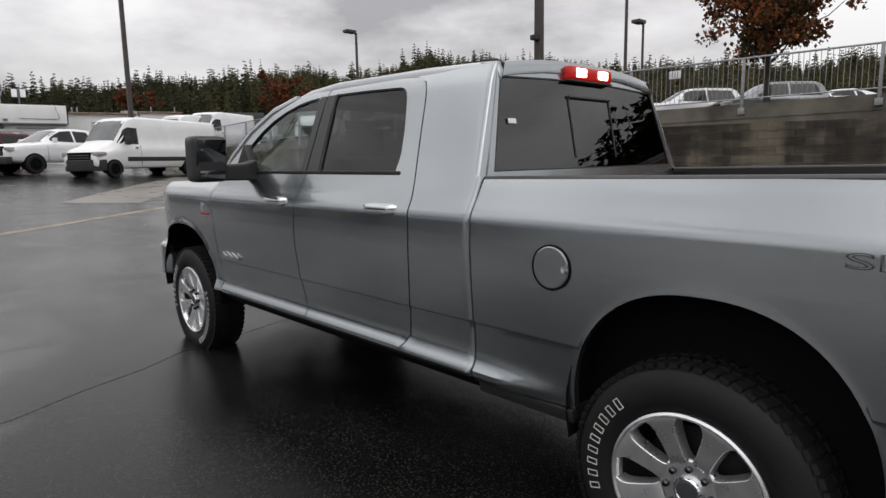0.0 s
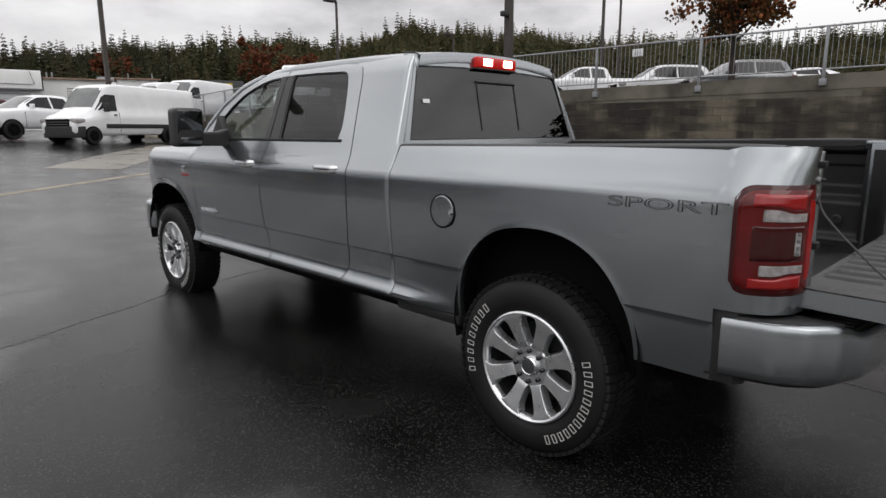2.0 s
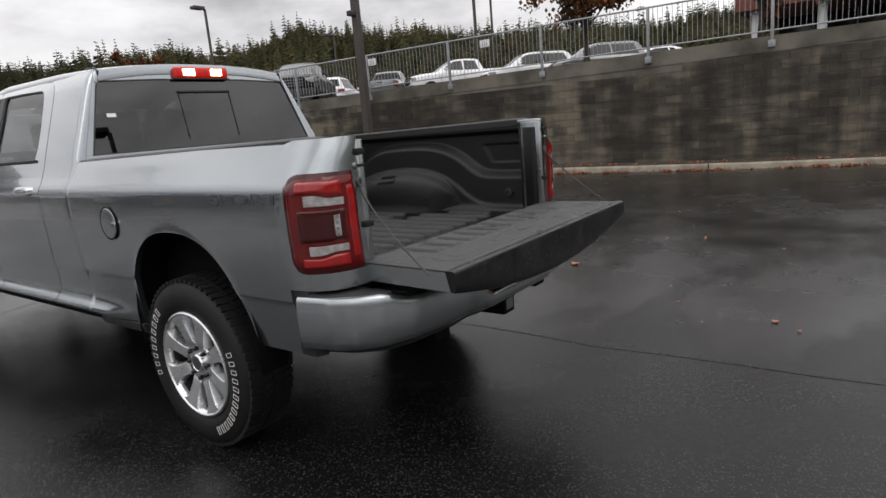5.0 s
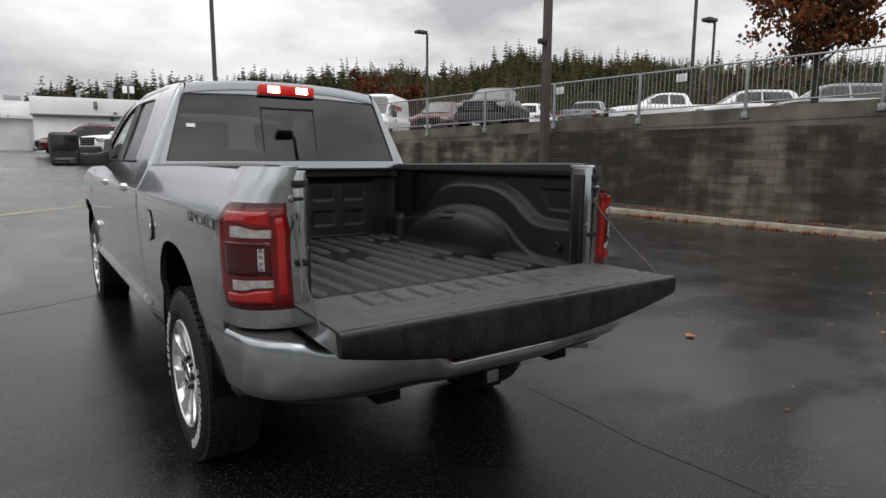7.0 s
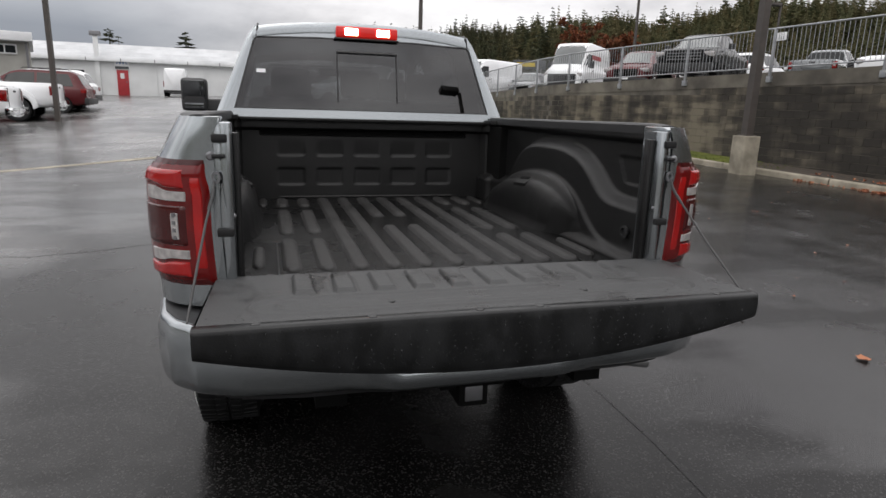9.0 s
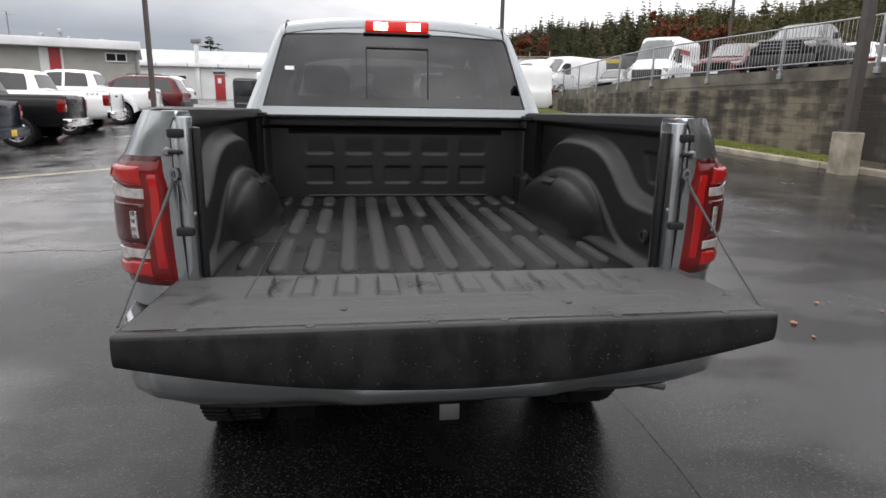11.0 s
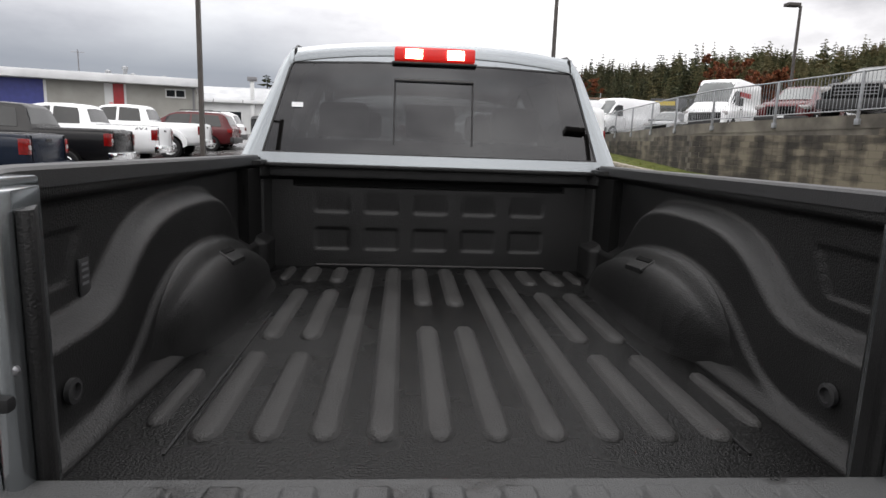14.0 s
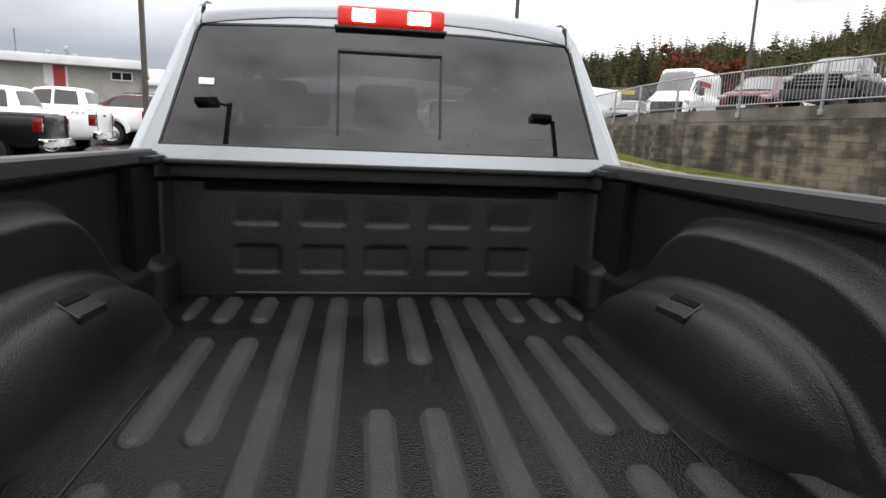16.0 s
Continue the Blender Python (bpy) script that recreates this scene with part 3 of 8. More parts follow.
def build_hill():
    """Wooded slope that closes the distance on every side."""
    bm = bm_new()
    rows = []
    for r in (85, 110, 140, 180, 220, 300, 420):
        row = []
        for i in range(73):
            a = radians(i * 5)
            row.append((r * math.sin(a), r * math.cos(a), hill_z(i * 5, r)))
        rows.append(row)
    sheet(bm, rows)
    tagged(part("hillside", bm, M_HILL), "dark wooded hillside beyond the car parks", "hill", kind="structure")


# rows from -180 to -80 are unseen, raised to darken the truck's side reflections
CREST = [(-180, 0.09), (-120, 0.12), (-80, 0.09), (-60, 0.02), (-25, -0.02), (-6, 0.0), (2, 0.050), (9, 0.064), (14, 0.072), (17, 0.082), (23, 0.088), (27, 0.097), (30, 0.098), (33, 0.094), (37, 0.104), (39, 0.122), (42, 0.128), (47, 0.118), (54, 0.108), (60, 0.098), (66, 0.092), (78, 0.086), (100, 0.10), (140, 0.09), (180, 0.09)]


def hill_z(az, r):
    az = (az + 180) % 360 - 180
    top = interp(CREST, az) * 210 + (3.0 if az > 0 else 0.0)
    t = min(max((r - 85) / 125, 0), 1)
    return -1.0 + (top + 1.0) * t if r <= 210 else top


build_ground()
strip("drain_strip", [(-14, 3.4), (-6.5, 8.1), (-1.4, 11.9), (2.4, 14.6), (9, 19)], 0.22, 0.005, M_CONC, "worn pale concrete drain strip across the asphalt")
strip("pavement_seam", [(1.16, -4.5), (1.12, -2.8), (1.05, -1.2), (1.08, -0.3), (1.0, 1.4), (1.1, 3.2)], 0.024, 0.002, M_TAR, "dark tar seam in the asphalt", wob=0.08)
strip("pavement_crack", [(-5.0, 2.7), (-3.2, 3.3), (-1.85, 3.6), (-0.24, 4.15), (1.6, 4.5), (3.0, 5.2)], 0.012, 0.002, M_TAR, "rough crack in the asphalt under the truck", wob=0.22)
strip("concrete_apron", [(1.6, 16.6), (4.2, 20.6), (8.0, 26.2)], 1.9, 0.006, mat("apron_concrete", (0.17, 0.155, 0.125), (0.10, 0.09, 0.075), rough=0.45, rough2=0.25, scale=1.2, bump=0.2), "damp tan concrete apron in the car park")
build_kerb()
build_upper_lot()
build_hill()


def build_fence():
    root = thing("fence", "grey galvanised railing on top of the retaining wall", "railing", kind="")
    ys = [2.55 + 2.75 * k for k in range(-8, 15)]
    rails = {"top_rail": 1.10, "bottom_rail": 0.12}
    for y in ys:
        bm = bm_new()
        x, z = wall_x(y) - 0.035, wall_top(y)
        box(bm, (x - 0.035, y - 0.035, z - 0.24), (x + 0.03, y + 0.035, z + 1.12), 0.008)
        box(bm, (x - 0.045, y - 0.08, z - 0.26), (x + 0.034, y + 0.08, z - 0.10), 0.006)
        part("post", bm, M_GALV, root)
    for nm, h in rails.items():
        for y0, y1 in zip(ys, ys[1:]):
            bm = bm_new()
            r = 0.024 if nm == "top_rail" else 0.018
            tube(bm, [(wall_x(y0) - 0.035, y0, wall_top(y0) + h), (wall_x(y1) - 0.035, y1, wall_top(y1) + h)], r, 8)
            part(nm, bm, M_GALV, root)
    far = bm_new()
    me = None
    for y0, y1 in zip(ys, ys[1:]):
        for i in range(1, 24):
            y = y0 + (y1 - y0) * i / 24
            x, z = wall_x(y) - 0.035, wall_top(y)
            if -3 <= y <= 24:
                if me is None:
                    b = bm_new()
                    box(b, (-0.0055, -0.0055, 0.12), (0.0055, 0.0055, 1.09))
                    o = part("picket", b, M_GALV, root, smooth=False)
                    me = o.data
                else:
                    o = new("picket", me)
                    o.parent = root
                o.location = (x, y, z)
            else:
                box(far, (x - 0.0055, y - 0.0055, z + 0.12), (x + 0.0055, y + 0.0055, z + 1.09))
    tagged(part("picket_run", far, M_GALV, root, smooth=False), kind="stuff")
    for y in (6.9, 10.6):
        s = thing("fence_sign", "small white metal sign wired to the railing", "sign", "signs on the railing")
        bm = bm_new()
        x, z = wall_x(y) - 0.06, wall_top(y)
        box(bm, (x - 0.008, y - 0.16, z + 0.78), (x, y + 0.16, z + 0.98), 0.003)
        part("plate", bm, M_WHITE, s)
        for k in (-0.07, 0.0, 0.07):
            bm = bm_new()
            box(bm, (x - 0.012, y + k - 0.006, z + 0.80), (x - 0.007, y + k + 0.006, z + 0.96))
            part("bar", bm, M_DECAL, s, smooth=False)


build_fence()


def street_pole(name, x, y, z0, top, half, label, pedestal=0.0, arm=None, gadget=0.0, cat="lamp post"):
    """Square tapered steel pole, on a concrete pedestal where it has one, with a box lamp."""
    root = thing(name, label, cat, "car park lamp posts", m=pose(x, y, z0))
    zb = 0.0
    if pedestal:
        bm = bm_new()
        box(bm, (-0.225, -0.225, -0.3), (0.225, 0.225, pedestal), 0.025, 3)
        part("pedestal", bm, M_CONC, root, "stained square concrete pedestal")
        bm = bm_new()
        box(bm, (-0.15, -0.15, pedestal), (0.15, 0.15, pedestal + 0.03), 0.006)
        part("base_plate", bm, M_BRONZE, root)
        zb = pedestal
    bm = bm_new()
    A = [bm.verts.new((sx * half, sy * half, zb)) for sx, sy in ((-1, -1), (1, -1), (1, 1), (-1, 1))]
    B = [bm.verts.new((sx * half * 0.8, sy * half * 0.8, top)) for sx, sy in ((-1, -1), (1, -1), (1, 1), (-1, 1))]
    bm.faces.new(A), bm.faces.new(B)
    for i in range(4):
        bm.faces.new((A[i], A[(i + 1) % 4], B[(i + 1) % 4], B[i]))
    part("pole", bm, M_BRONZE, root, smooth=False)
    if gadget:
        bm = bm_new()
        box(bm, (-0.30, -0.08, gadget - 0.07), (-0.06, 0.08, gadget + 0.07), 0.03)
        box(bm, (-0.08, -0.03, gadget - 0.02), (-0.04, 0.03, gadget + 0.02))
        part("camera_housing", bm, M_TRIM, root)
    if arm is not None:
        bm = bm_new()
        tube(bm, [(0, 0, top - 0.1), (arm[0] * 0.6, arm[1] * 0.6, top + 0.02)], 0.05)
        part("arm", bm, M_BRONZE, root)
        bm = bm_new()
        box(bm, (arm[0] - 0.45, arm[1] - 0.3, top - 0.06), (arm[0] + 0.45, arm[1] + 0.3, top + 0.16), 0.04)
        part("lamp_head", bm, M_BRONZE, root)
    return root


UP = 2.7
street_pole("lamp_post", 10.75, 9.6, ground_z(10.75, 9.6) + 0.02, 9.5, 0.10, "dark bronze square lamp post on a concrete pedestal", pedestal=0.92, gadget=4.55, arm=(0.9, 0))
street_pole("lamp_post", 10.7, 43.5, ground_z(10.7, 43.5), 14.5, 0.14, "tall dark bronze lamp post beyond the vans", arm=(0.9, 0))
street_pole("lamp_post", -7.5, 21.3, ground_z(-7.5, 21.3), 10.0, 0.08, "dark bronze lamp post beside the parked pickups", arm=(-0.9, 0))
street_pole("lamp_post", 26.5, 39.6, UP - .3, 9.0, 0.085, "dark lamp post in the upper car park", arm=(-0.6, 0))
street_pole("lamp_post", 36.0, 20.4, UP, 7.5, 0.07, "dark lamp post in the upper car park", arm=(-0.6, 0))
street_pole("lamp_post", 34.0, 20.5, UP, 12.0, 0.085, "tall dark lamp post in the upper car park", arm=(-0.8, 0))
street_pole("lamp_post", -6.0, -19.0, ground_z(-6.0, -19.0), 10.4, 0.10, "dark bronze lamp post behind the truck, mirrored in its window", arm=(-0.9, 0))
street_pole("lamp_post", 8.3, -18.5, ground_z(8.3, -18.5), 10.2, 0.09, "dark bronze lamp post behind the truck, mirrored in its window", arm=(-0.55, 0))
street_pole("lamp_post", 38.0, 38.0, UP, 7.2, 0.075, "dark lamp post in the upper car park", arm=(-0.6, 0))


# ---- buildings ----
def window_unit(root, x0, x1, y, z0, z1, name="window", cols=2):
    bm = bm_new()
    f = 0.09
    box(bm, (x0, y - 0.10, z0), (x1, y + 0.06, z0 + f))
    box(bm, (x0, y - 0.10, z1 - f), (x1, y + 0.06, z1))
    for k in range(cols + 1):
        xc = x0 + f / 2 + (x1 - x0 - f) * k / cols
        box(bm, (xc - f / 2, y - 0.09, z0 + f), (xc + f / 2, y + 0.06, z1 - f))
    w = part(name, bm, M_WHITEWALL, root, smooth=False)
    for k in range(cols):
        bm = bm_new()
        a = x0 + f + (x1 - x0 - f) * k / cols
        box(bm, (a, y - 0.02, z0 + f), (a + (x1 - x0 - f) / cols - f, y + 0.02, z1 - f))
        part("pane", bm, M_DARKGLASS, w, smooth=False)
    return w


def build_grey_building():
    """Two-storey stucco block with a white eave, behind the row of pickups."""
    r = thing("stucco_building", "two-storey grey stucco building with a white flat eave and red panels", "building", m=pose(-17.0, 50.0, 1.12, 0, 0, 17))
    bm = bm_new()
    box(bm, (-34, 0, -1), (0, 12, 4.05))
    part("wall", bm, M_STUCCO, r, smooth=False)
    bm = bm_new()
    box(bm, (-35, -0.9, 4.05), (0.25, 12.5, 4.68), 0.05)
    part("roof", bm, M_ROOFMETAL, r, "white overhanging flat eave")
    for x0, x1, m_ in ((-6.57, -5.98, M_WHITEWALL), (-5.95, -5.22, M_REDPAINT), (-5.20, -5.05, M_WHITEWALL), (-13.6, -10.62, mat("blue_panel", (0.04, 0.05, 0.22), rough=0.5, scale=3)), (-14.0, -13.65, M_WHITEWALL), (-10.60, -10.42, M_WHITEWALL)):
        bm = bm_new()
        box(bm, (x0, -0.06, 0.3), (x1, 0.02, 4.0))
        part("facade_panel", bm, m_, r, smooth=False)
    window_unit(r, -2.25, -0.75, -0.02, 3.15, 3.84)
    window_unit(r, -8.35, -7.0, -0.02, 1.1, 2.1)
    window_unit(r, -4.35, -3.2, -0.02, 1.1, 2.1)
    bm = bm_new()
    box(bm, (-6.45, -0.14, -0.6), (-5.5, -0.07, 1.6), 0.02)
    part("door", bm, M_REDPAINT, r)
    for x, h in ((-6.9, 0.5), (-5.6, 0.9), (-5.0, 0.35), (-2.6, 0.3)):
        bm = bm_new()
        lathe(bm, [(0.16, 4.6), (0.16, 4.6 + h), (0.26, 4.62 + h), (0.24, 4.85 + h), (0.02, 4.95 + h)], 10, m=pose(x, 5, 0))
        part("roof_vent", bm, M_GALV, r)
    bm = bm_new()
    tube(bm, [(-9.2, 6, 4.6), (-9.2, 6, 7.0)], 0.05, 6)
    tube(bm, [(-9.7, 6, 6.8), (-8.7, 6, 6.8)], 0.03, 6)
    part("antenna", bm, M_STEEL, r)
    bm = bm_new()
    box(bm, (-0.25, -0.12, -0.6), (-0.1, 0.02, 4.0))
    part("downpipe", bm, M_STEEL, r)


def build_white_building():
    """Long low white workshop with stepped metal roof bands and a red door."""
    r = thing("white_workshop", "long low white workshop with stepped metal roof and a red door", "building", m=pose(-13.9, 65.0, 1.9, 0, 0, 2))
    bm = bm_new()
    box(bm, (-10, 0, -1), (37, 22, 2.9))
    part("wall", bm, M_WHITEWALL, r, smooth=False)
    for k, (y0, z0) in enumerate(((-0.5, 2.9), (1.5, 3.42), (3.6, 3.94), (5.8, 4.42))):
        bm = bm_new()
        box(bm, (-10.3, y0, z0), (37.3, y0 + 2.4 if k < 3 else 22, z0 + 0.34), 0.03)
        box(bm, (-10.2, y0 + 0.25, z0 + 0.33), (37.2, y0 + 2.3, z0 + 0.53), 0.02)
        part("roof_band", bm, M_ROOFMETAL, r)
    for x in np.linspace(-9, 36, 16):
        bm = bm_new()
        box(bm, (x - 0.04, -0.52, 2.92), (x + 0.04, -0.46, 3.22))
        part("roof_seam", bm, M_STEEL, r, smooth=False)
    bm = bm_new()
    box(bm, (-0.5, -0.08, -0.4), (0.5, 0.02, 2.15), 0.02)
    d = part("door", bm, M_REDPAINT, r, "red steel door")
    bm = bm_new()
    box(bm, (0.30, -0.13, 0.95), (0.38, -0.08, 1.1), 0.01)
    part("door_handle", bm, M_STEEL, d)
    bm = bm_new()
    box(bm, (-0.2, -0.10, 1.35), (0.15, -0.08, 1.85))
    part("notice", bm, M_WHITEWALL, d, smooth=False)
    bm = bm_new()
    box(bm, (-0.65, -0.14, 2.2), (0.65, -0.02, 3.35), 0.03)
    s = part("sign_board", bm, M_WHITE, r, "white sign board over the door")
    blue = mat("sign_blue", (0.02, 0.16, 0.42), rough=0.4, scale=3)
    for k in (-1, 0, 1):
        bm = bm_new()
        tube(bm, [(k * 0.28 - (0.14 if k > -2 else 0), -0.16, 2.72), (k * 0.28, -0.16, 3.1), (k * 0.28 + 0.14, -0.16, 2.72)][:3], 0.05, 6)
        part("sign_mark", bm, blue, s)
    bm = bm_new()
    box(bm, (-0.6, -0.16, 2.25), (0.6, -0.13, 2.5))
    part("sign_bar", bm, M_DECAL, s, smooth=False)
    window_unit(r, -7.2, -3.2, -0.02, 0.9, 2.1, cols=3)
    window_unit(r, -9.8, -8.0, -0.02, 1.0, 2.0)
    bm = bm_new()
    box(bm, (-2.3, -0.25, -0.5), (-1.9, 0.02, 5.2), 0.03)
    part("flue", bm, M_WHITEWALL, r)
    bm = bm_new()
    box(bm, (-2.55, -0.35, 5.2), (-1.65, 0.4, 5.65), 0.03)
    part("flue_head", bm, M_STEEL, r)
    for x in (3.0, 7.5, 13.5, 22, 29):
        bm = bm_new()
        box(bm, (x - 0.06, -0.12, -0.5), (x + 0.06, 0.02, 2.9))
        part("downpipe", bm, M_WHITEWALL, r, smooth=False)
    bm = bm_new()
    box(bm, (19.5, -0.06, -0.5), (23.5, 0.02, 1.9))
    part("roller_door", bm, mat("grey_shutter", (0.40, 0.41, 0.41), rough=0.6, scale=1, stretch=(0.2, 1, 14)), r, "pale grey roller door")
    for x in (12.0, 26.0, 33.0):
        bm = bm_new()
        box(bm, (x, 6.4, 4.7), (x + 1.4, 7.6, 5.5), 0.05)
        part("roof_unit", bm, M_GALV, r)


def build_far_sheds():
    """White flat-roofed sheds in the gap behind the vans."""
    white = mat("bright_wall_paint", (0.82, 0.83, 0.82), (0.70, 0.71, 0.70), rough=0.7, scale=0.6, bump=0.1, stretch=(1, 1, 0.3))
    rust = mat("rusty_flashing", (0.30, 0.20, 0.14), (0.16, 0.11, 0.08), rough=0.8, scale=3)
    roots = []
    for x, y, w, h, turn, lab in ((5.0, 59.4, 10.4, 4.35, -8, "white flat-roofed shed with a deep parapet and a roller door"), (13.0, 60.0, 5.7, 4.0, -14, "white flat-roofed storage building with a wall louvre"), (18.8, 61.4, 3.6, 4.4, -19, "small white flat-roofed shed behind the vans")):
        r = thing("storage_shed", lab, "building", m=pose(x, y, 2.0, 0, 0, turn))
        roots.append(r)
        bm = bm_new()
        box(bm, (-w / 2, 0, -2), (w / 2, 8, h))
        part("wall", bm, white, r, smooth=False)
        bm = bm_new()
        box(bm, (-w / 2 - 0.2, -0.25, h), (w / 2 + 0.2, 8.2, h + 0.14), 0.03)
        part("roof", bm, rust if w < 6 else M_ROOFMETAL, r)
    a, b, c = roots
    bm = bm_new()
    box(bm, (-5.3, -0.42, 3.02), (5.3, 0.02, 4.42), 0.03)
    pa = part("parapet", bm, white, a)
    bm = bm_new()
    box(bm, (-5.32, -0.50, 2.90), (5.34, 0.0, 3.03), 0.02)
    part("parapet_edge", bm, M_STEEL, pa)
    bm = bm_new()
    box(bm, (5.28, -0.44, 2.95), (5.36, 0.3, 4.50), 0.01)
    part("corner_flashing", bm, M_DARK, pa)
    bm = bm_new()
    tube(bm, [(4.5, -0.46, 4.4), (4.75, -0.46, 3.4), (4.4, -0.46, 3.35), (2.0, -0.46, 3.38)], 0.025, 6)
    part("conduit", bm, M_STEEL, pa)
    for x in (-0.6, 0.9):
        bm = bm_new()
        box(bm, (x, -0.52, 3.55 if x < 0 else 3.16), (x + 0.30, -0.42, 4.2 if x < 0 else 3.34), 0.01)
        part("junction_box", bm, M_STEEL, pa)
    bm = bm_new()
    box(bm, (1.9, -0.06, -1.5), (4.3, 0.02, 2.55), 0.0)
    rd = part("roller_door", bm, M_ROOFMETAL, a, "pale roller door", smooth=False)
    for k in range(8):
        bm = bm_new()
        box(bm, (1.92, -0.075, 0.05 + 0.3 * k), (4.28, -0.055, 0.09 + 0.3 * k))
        part("slat_line", bm, M_GALV, rd, smooth=False)
    bm = bm_new()
    box(bm, (1.75, -0.10, 2.55), (4.45, 0.02, 2.68), 0.01)
    part("door_head", bm, M_GALV, rd)
    bm = bm_new()
    box(bm, (0.35, -0.08, 0.3), (1.25, 0.02, 2.0), 0.01)
    part("door", bm, mat("blue_door_paint", (0.06, 0.16, 0.30), rough=0.5, scale=3), a, "blue steel door")
    bm = bm_new()
    box(bm, (0.5, -0.09, 2.12), (1.15, 0.0, 2.38), 0.01)
    part("notice", bm, M_WHITE, a)
    bm = bm_new()
    lathe(bm, [(0.17, 0), (0.16, 0.12), (0.08, 0.2), (0.0001, 0.22)], 12, m=pose(0.75, -0.02, 2.72, 90, 0, 0))
    part("wall_lamp", bm, M_STEEL, a)
    for x, y, h0, r0 in ((0.7, 2.0, 0.95, 0.22), (-1.9, 3.0, 0.7, 0.16)):
        bm = bm_new()
        lathe(bm, [(r0, 4.3), (r0, 4.4 + h0), (r0 * 1.5, 4.45 + h0), (r0 * 1.4, 4.7 + h0), (0.02, 4.75 + h0)], 12, m=pose(x, y, 0))
        part("roof_fan", bm, M_GALV, a)
    bm = bm_new()
    tube(bm, [(2.2, 3.0, 4.4), (2.2, 3.0, 6.1)], 0.05, 6)
    fp = part("floodlight_pole", bm, M_STEEL, a)
    for x in (1.9, 2.5):
        bm = bm_new()
        box(bm, (x - 0.2, 2.85, 5.35), (x + 0.2, 3.0, 6.0), 0.03)
        part("floodlight", bm, M_WHITE, fp)
    for x in (-2.5, -2.0, -1.6):
        bm = bm_new()
        tube(bm, [(x, 1.0, 4.0), (x, 1.0, 4.0 + 0.8 - 0.15 * (x > -2.2))], 0.07, 8)
        part("roof_pipe", bm, M_GALV, b)
    bm = bm_new()
    tube(bm, [(-2.55, -0.12, -1), (-2.55, -0.12, 3.7)], 0.06, 8)
    part("downpipe", bm, white, b)
    bm = bm_new()
    box(bm, (-0.6, -0.04, 1.9), (0.75, 0.02, 3.3))
    lv = part("vent_louvre", bm, M_STUCCO, b, "pale wall louvre", smooth=False)
    for k in range(6):
        bm = bm_new()
        box(bm, (-0.56, -0.09, 2.0 + 0.21 * k), (0.71, -0.03, 2.12 + 0.21 * k))
        part("blade", bm, white, lv, smooth=False)
    bm = bm_new()
    box(bm, (-1.5, -0.04, 2.6), (-0.9, 0.02, 3.4))
    part("window", bm, M_STEEL, c, smooth=False)
    for x in (-0.8, 1.3):
        bm = bm_new()
        tube(bm, [(x, 1.0, 4.4), (x, 1.0, 5.1)], 0.05, 8)
        part("roof_pipe", bm, M_GALV, c)
    s = thing("shop_sign", "dark sign board with yellow lettering bars on posts", "sign", m=pose(26.0, 58.0, 2.0, 0, 0, -20))
    bm = bm_new()
    box(bm, (-1.7, -0.1, 3.6), (1.7, 0.1, 4.5), 0.03)
    b = part("board", bm, M_DECAL, s)
    bm = bm_new()
    box(bm, (-1.3, -0.13, 3.85), (0.6, -0.1, 4.25))
    part("bar", bm, mat("sign_yellow", (0.62, 0.46, 0.03), rough=0.5, scale=4), b, smooth=False)
    for x in (-1.2, 1.2):
        bm = bm_new()
        tube(bm, [(x, 0, 0), (x, 0, 3.6)], 0.06, 6)
        part("post", bm, M_STEEL, s)


def build_showroom():
    """Brick and glass showroom at the back of the upper car park."""
    r = thing("showroom", "brick and glass showroom with white columns and a dark canopy", "building", m=pose(40, -16, UP - 0.15))
    brick = mat("red_brick", (0.20, 0.075, 0.050), (0.13, 0.05, 0.036), rough=0.85, scale=5, bump=0.3)
    bm = bm_new()
    box(bm, (6, -20, -1), (22, 20, 7.0))
    part("wall", bm, M_DARKGLASS, r, "dark glazed front", smooth=False)
    bm = bm_new()
    box(bm, (-1, -20, 3.9), (22, 21.4, 5.6), 0.05)
    part("canopy", bm, brick, r, "brick canopy fascia")
    bm = bm_new()
    box(bm, (-1.1, -20, 5.6), (22.4, 21.6, 5.9), 0.05)
    part("roof", bm, M_STEEL, r)
    for y in (20.4, 17.0, 11.5, 5, -2, -9, -16):
        bm = bm_new()
        lathe(bm, [(0.34, -0.5), (0.34, 0.15), (0.25, 0.2), (0.25, 3.7), (0.34, 3.75), (0.34, 3.92)], 16, m=pose(0, y, 0))
        part("column", bm, M_WHITEWALL, r)
    for y in np.arange(-18, 20, 2.4):
        bm = bm_new()
        box(bm, (5.9, y - 0.06, 0), (6.02, y + 0.06, 3.9))
        part("mullion", bm, M_STEEL, r, smooth=False)


build_grey_building()
build_white_building()
build_far_sheds()
build_showroom()


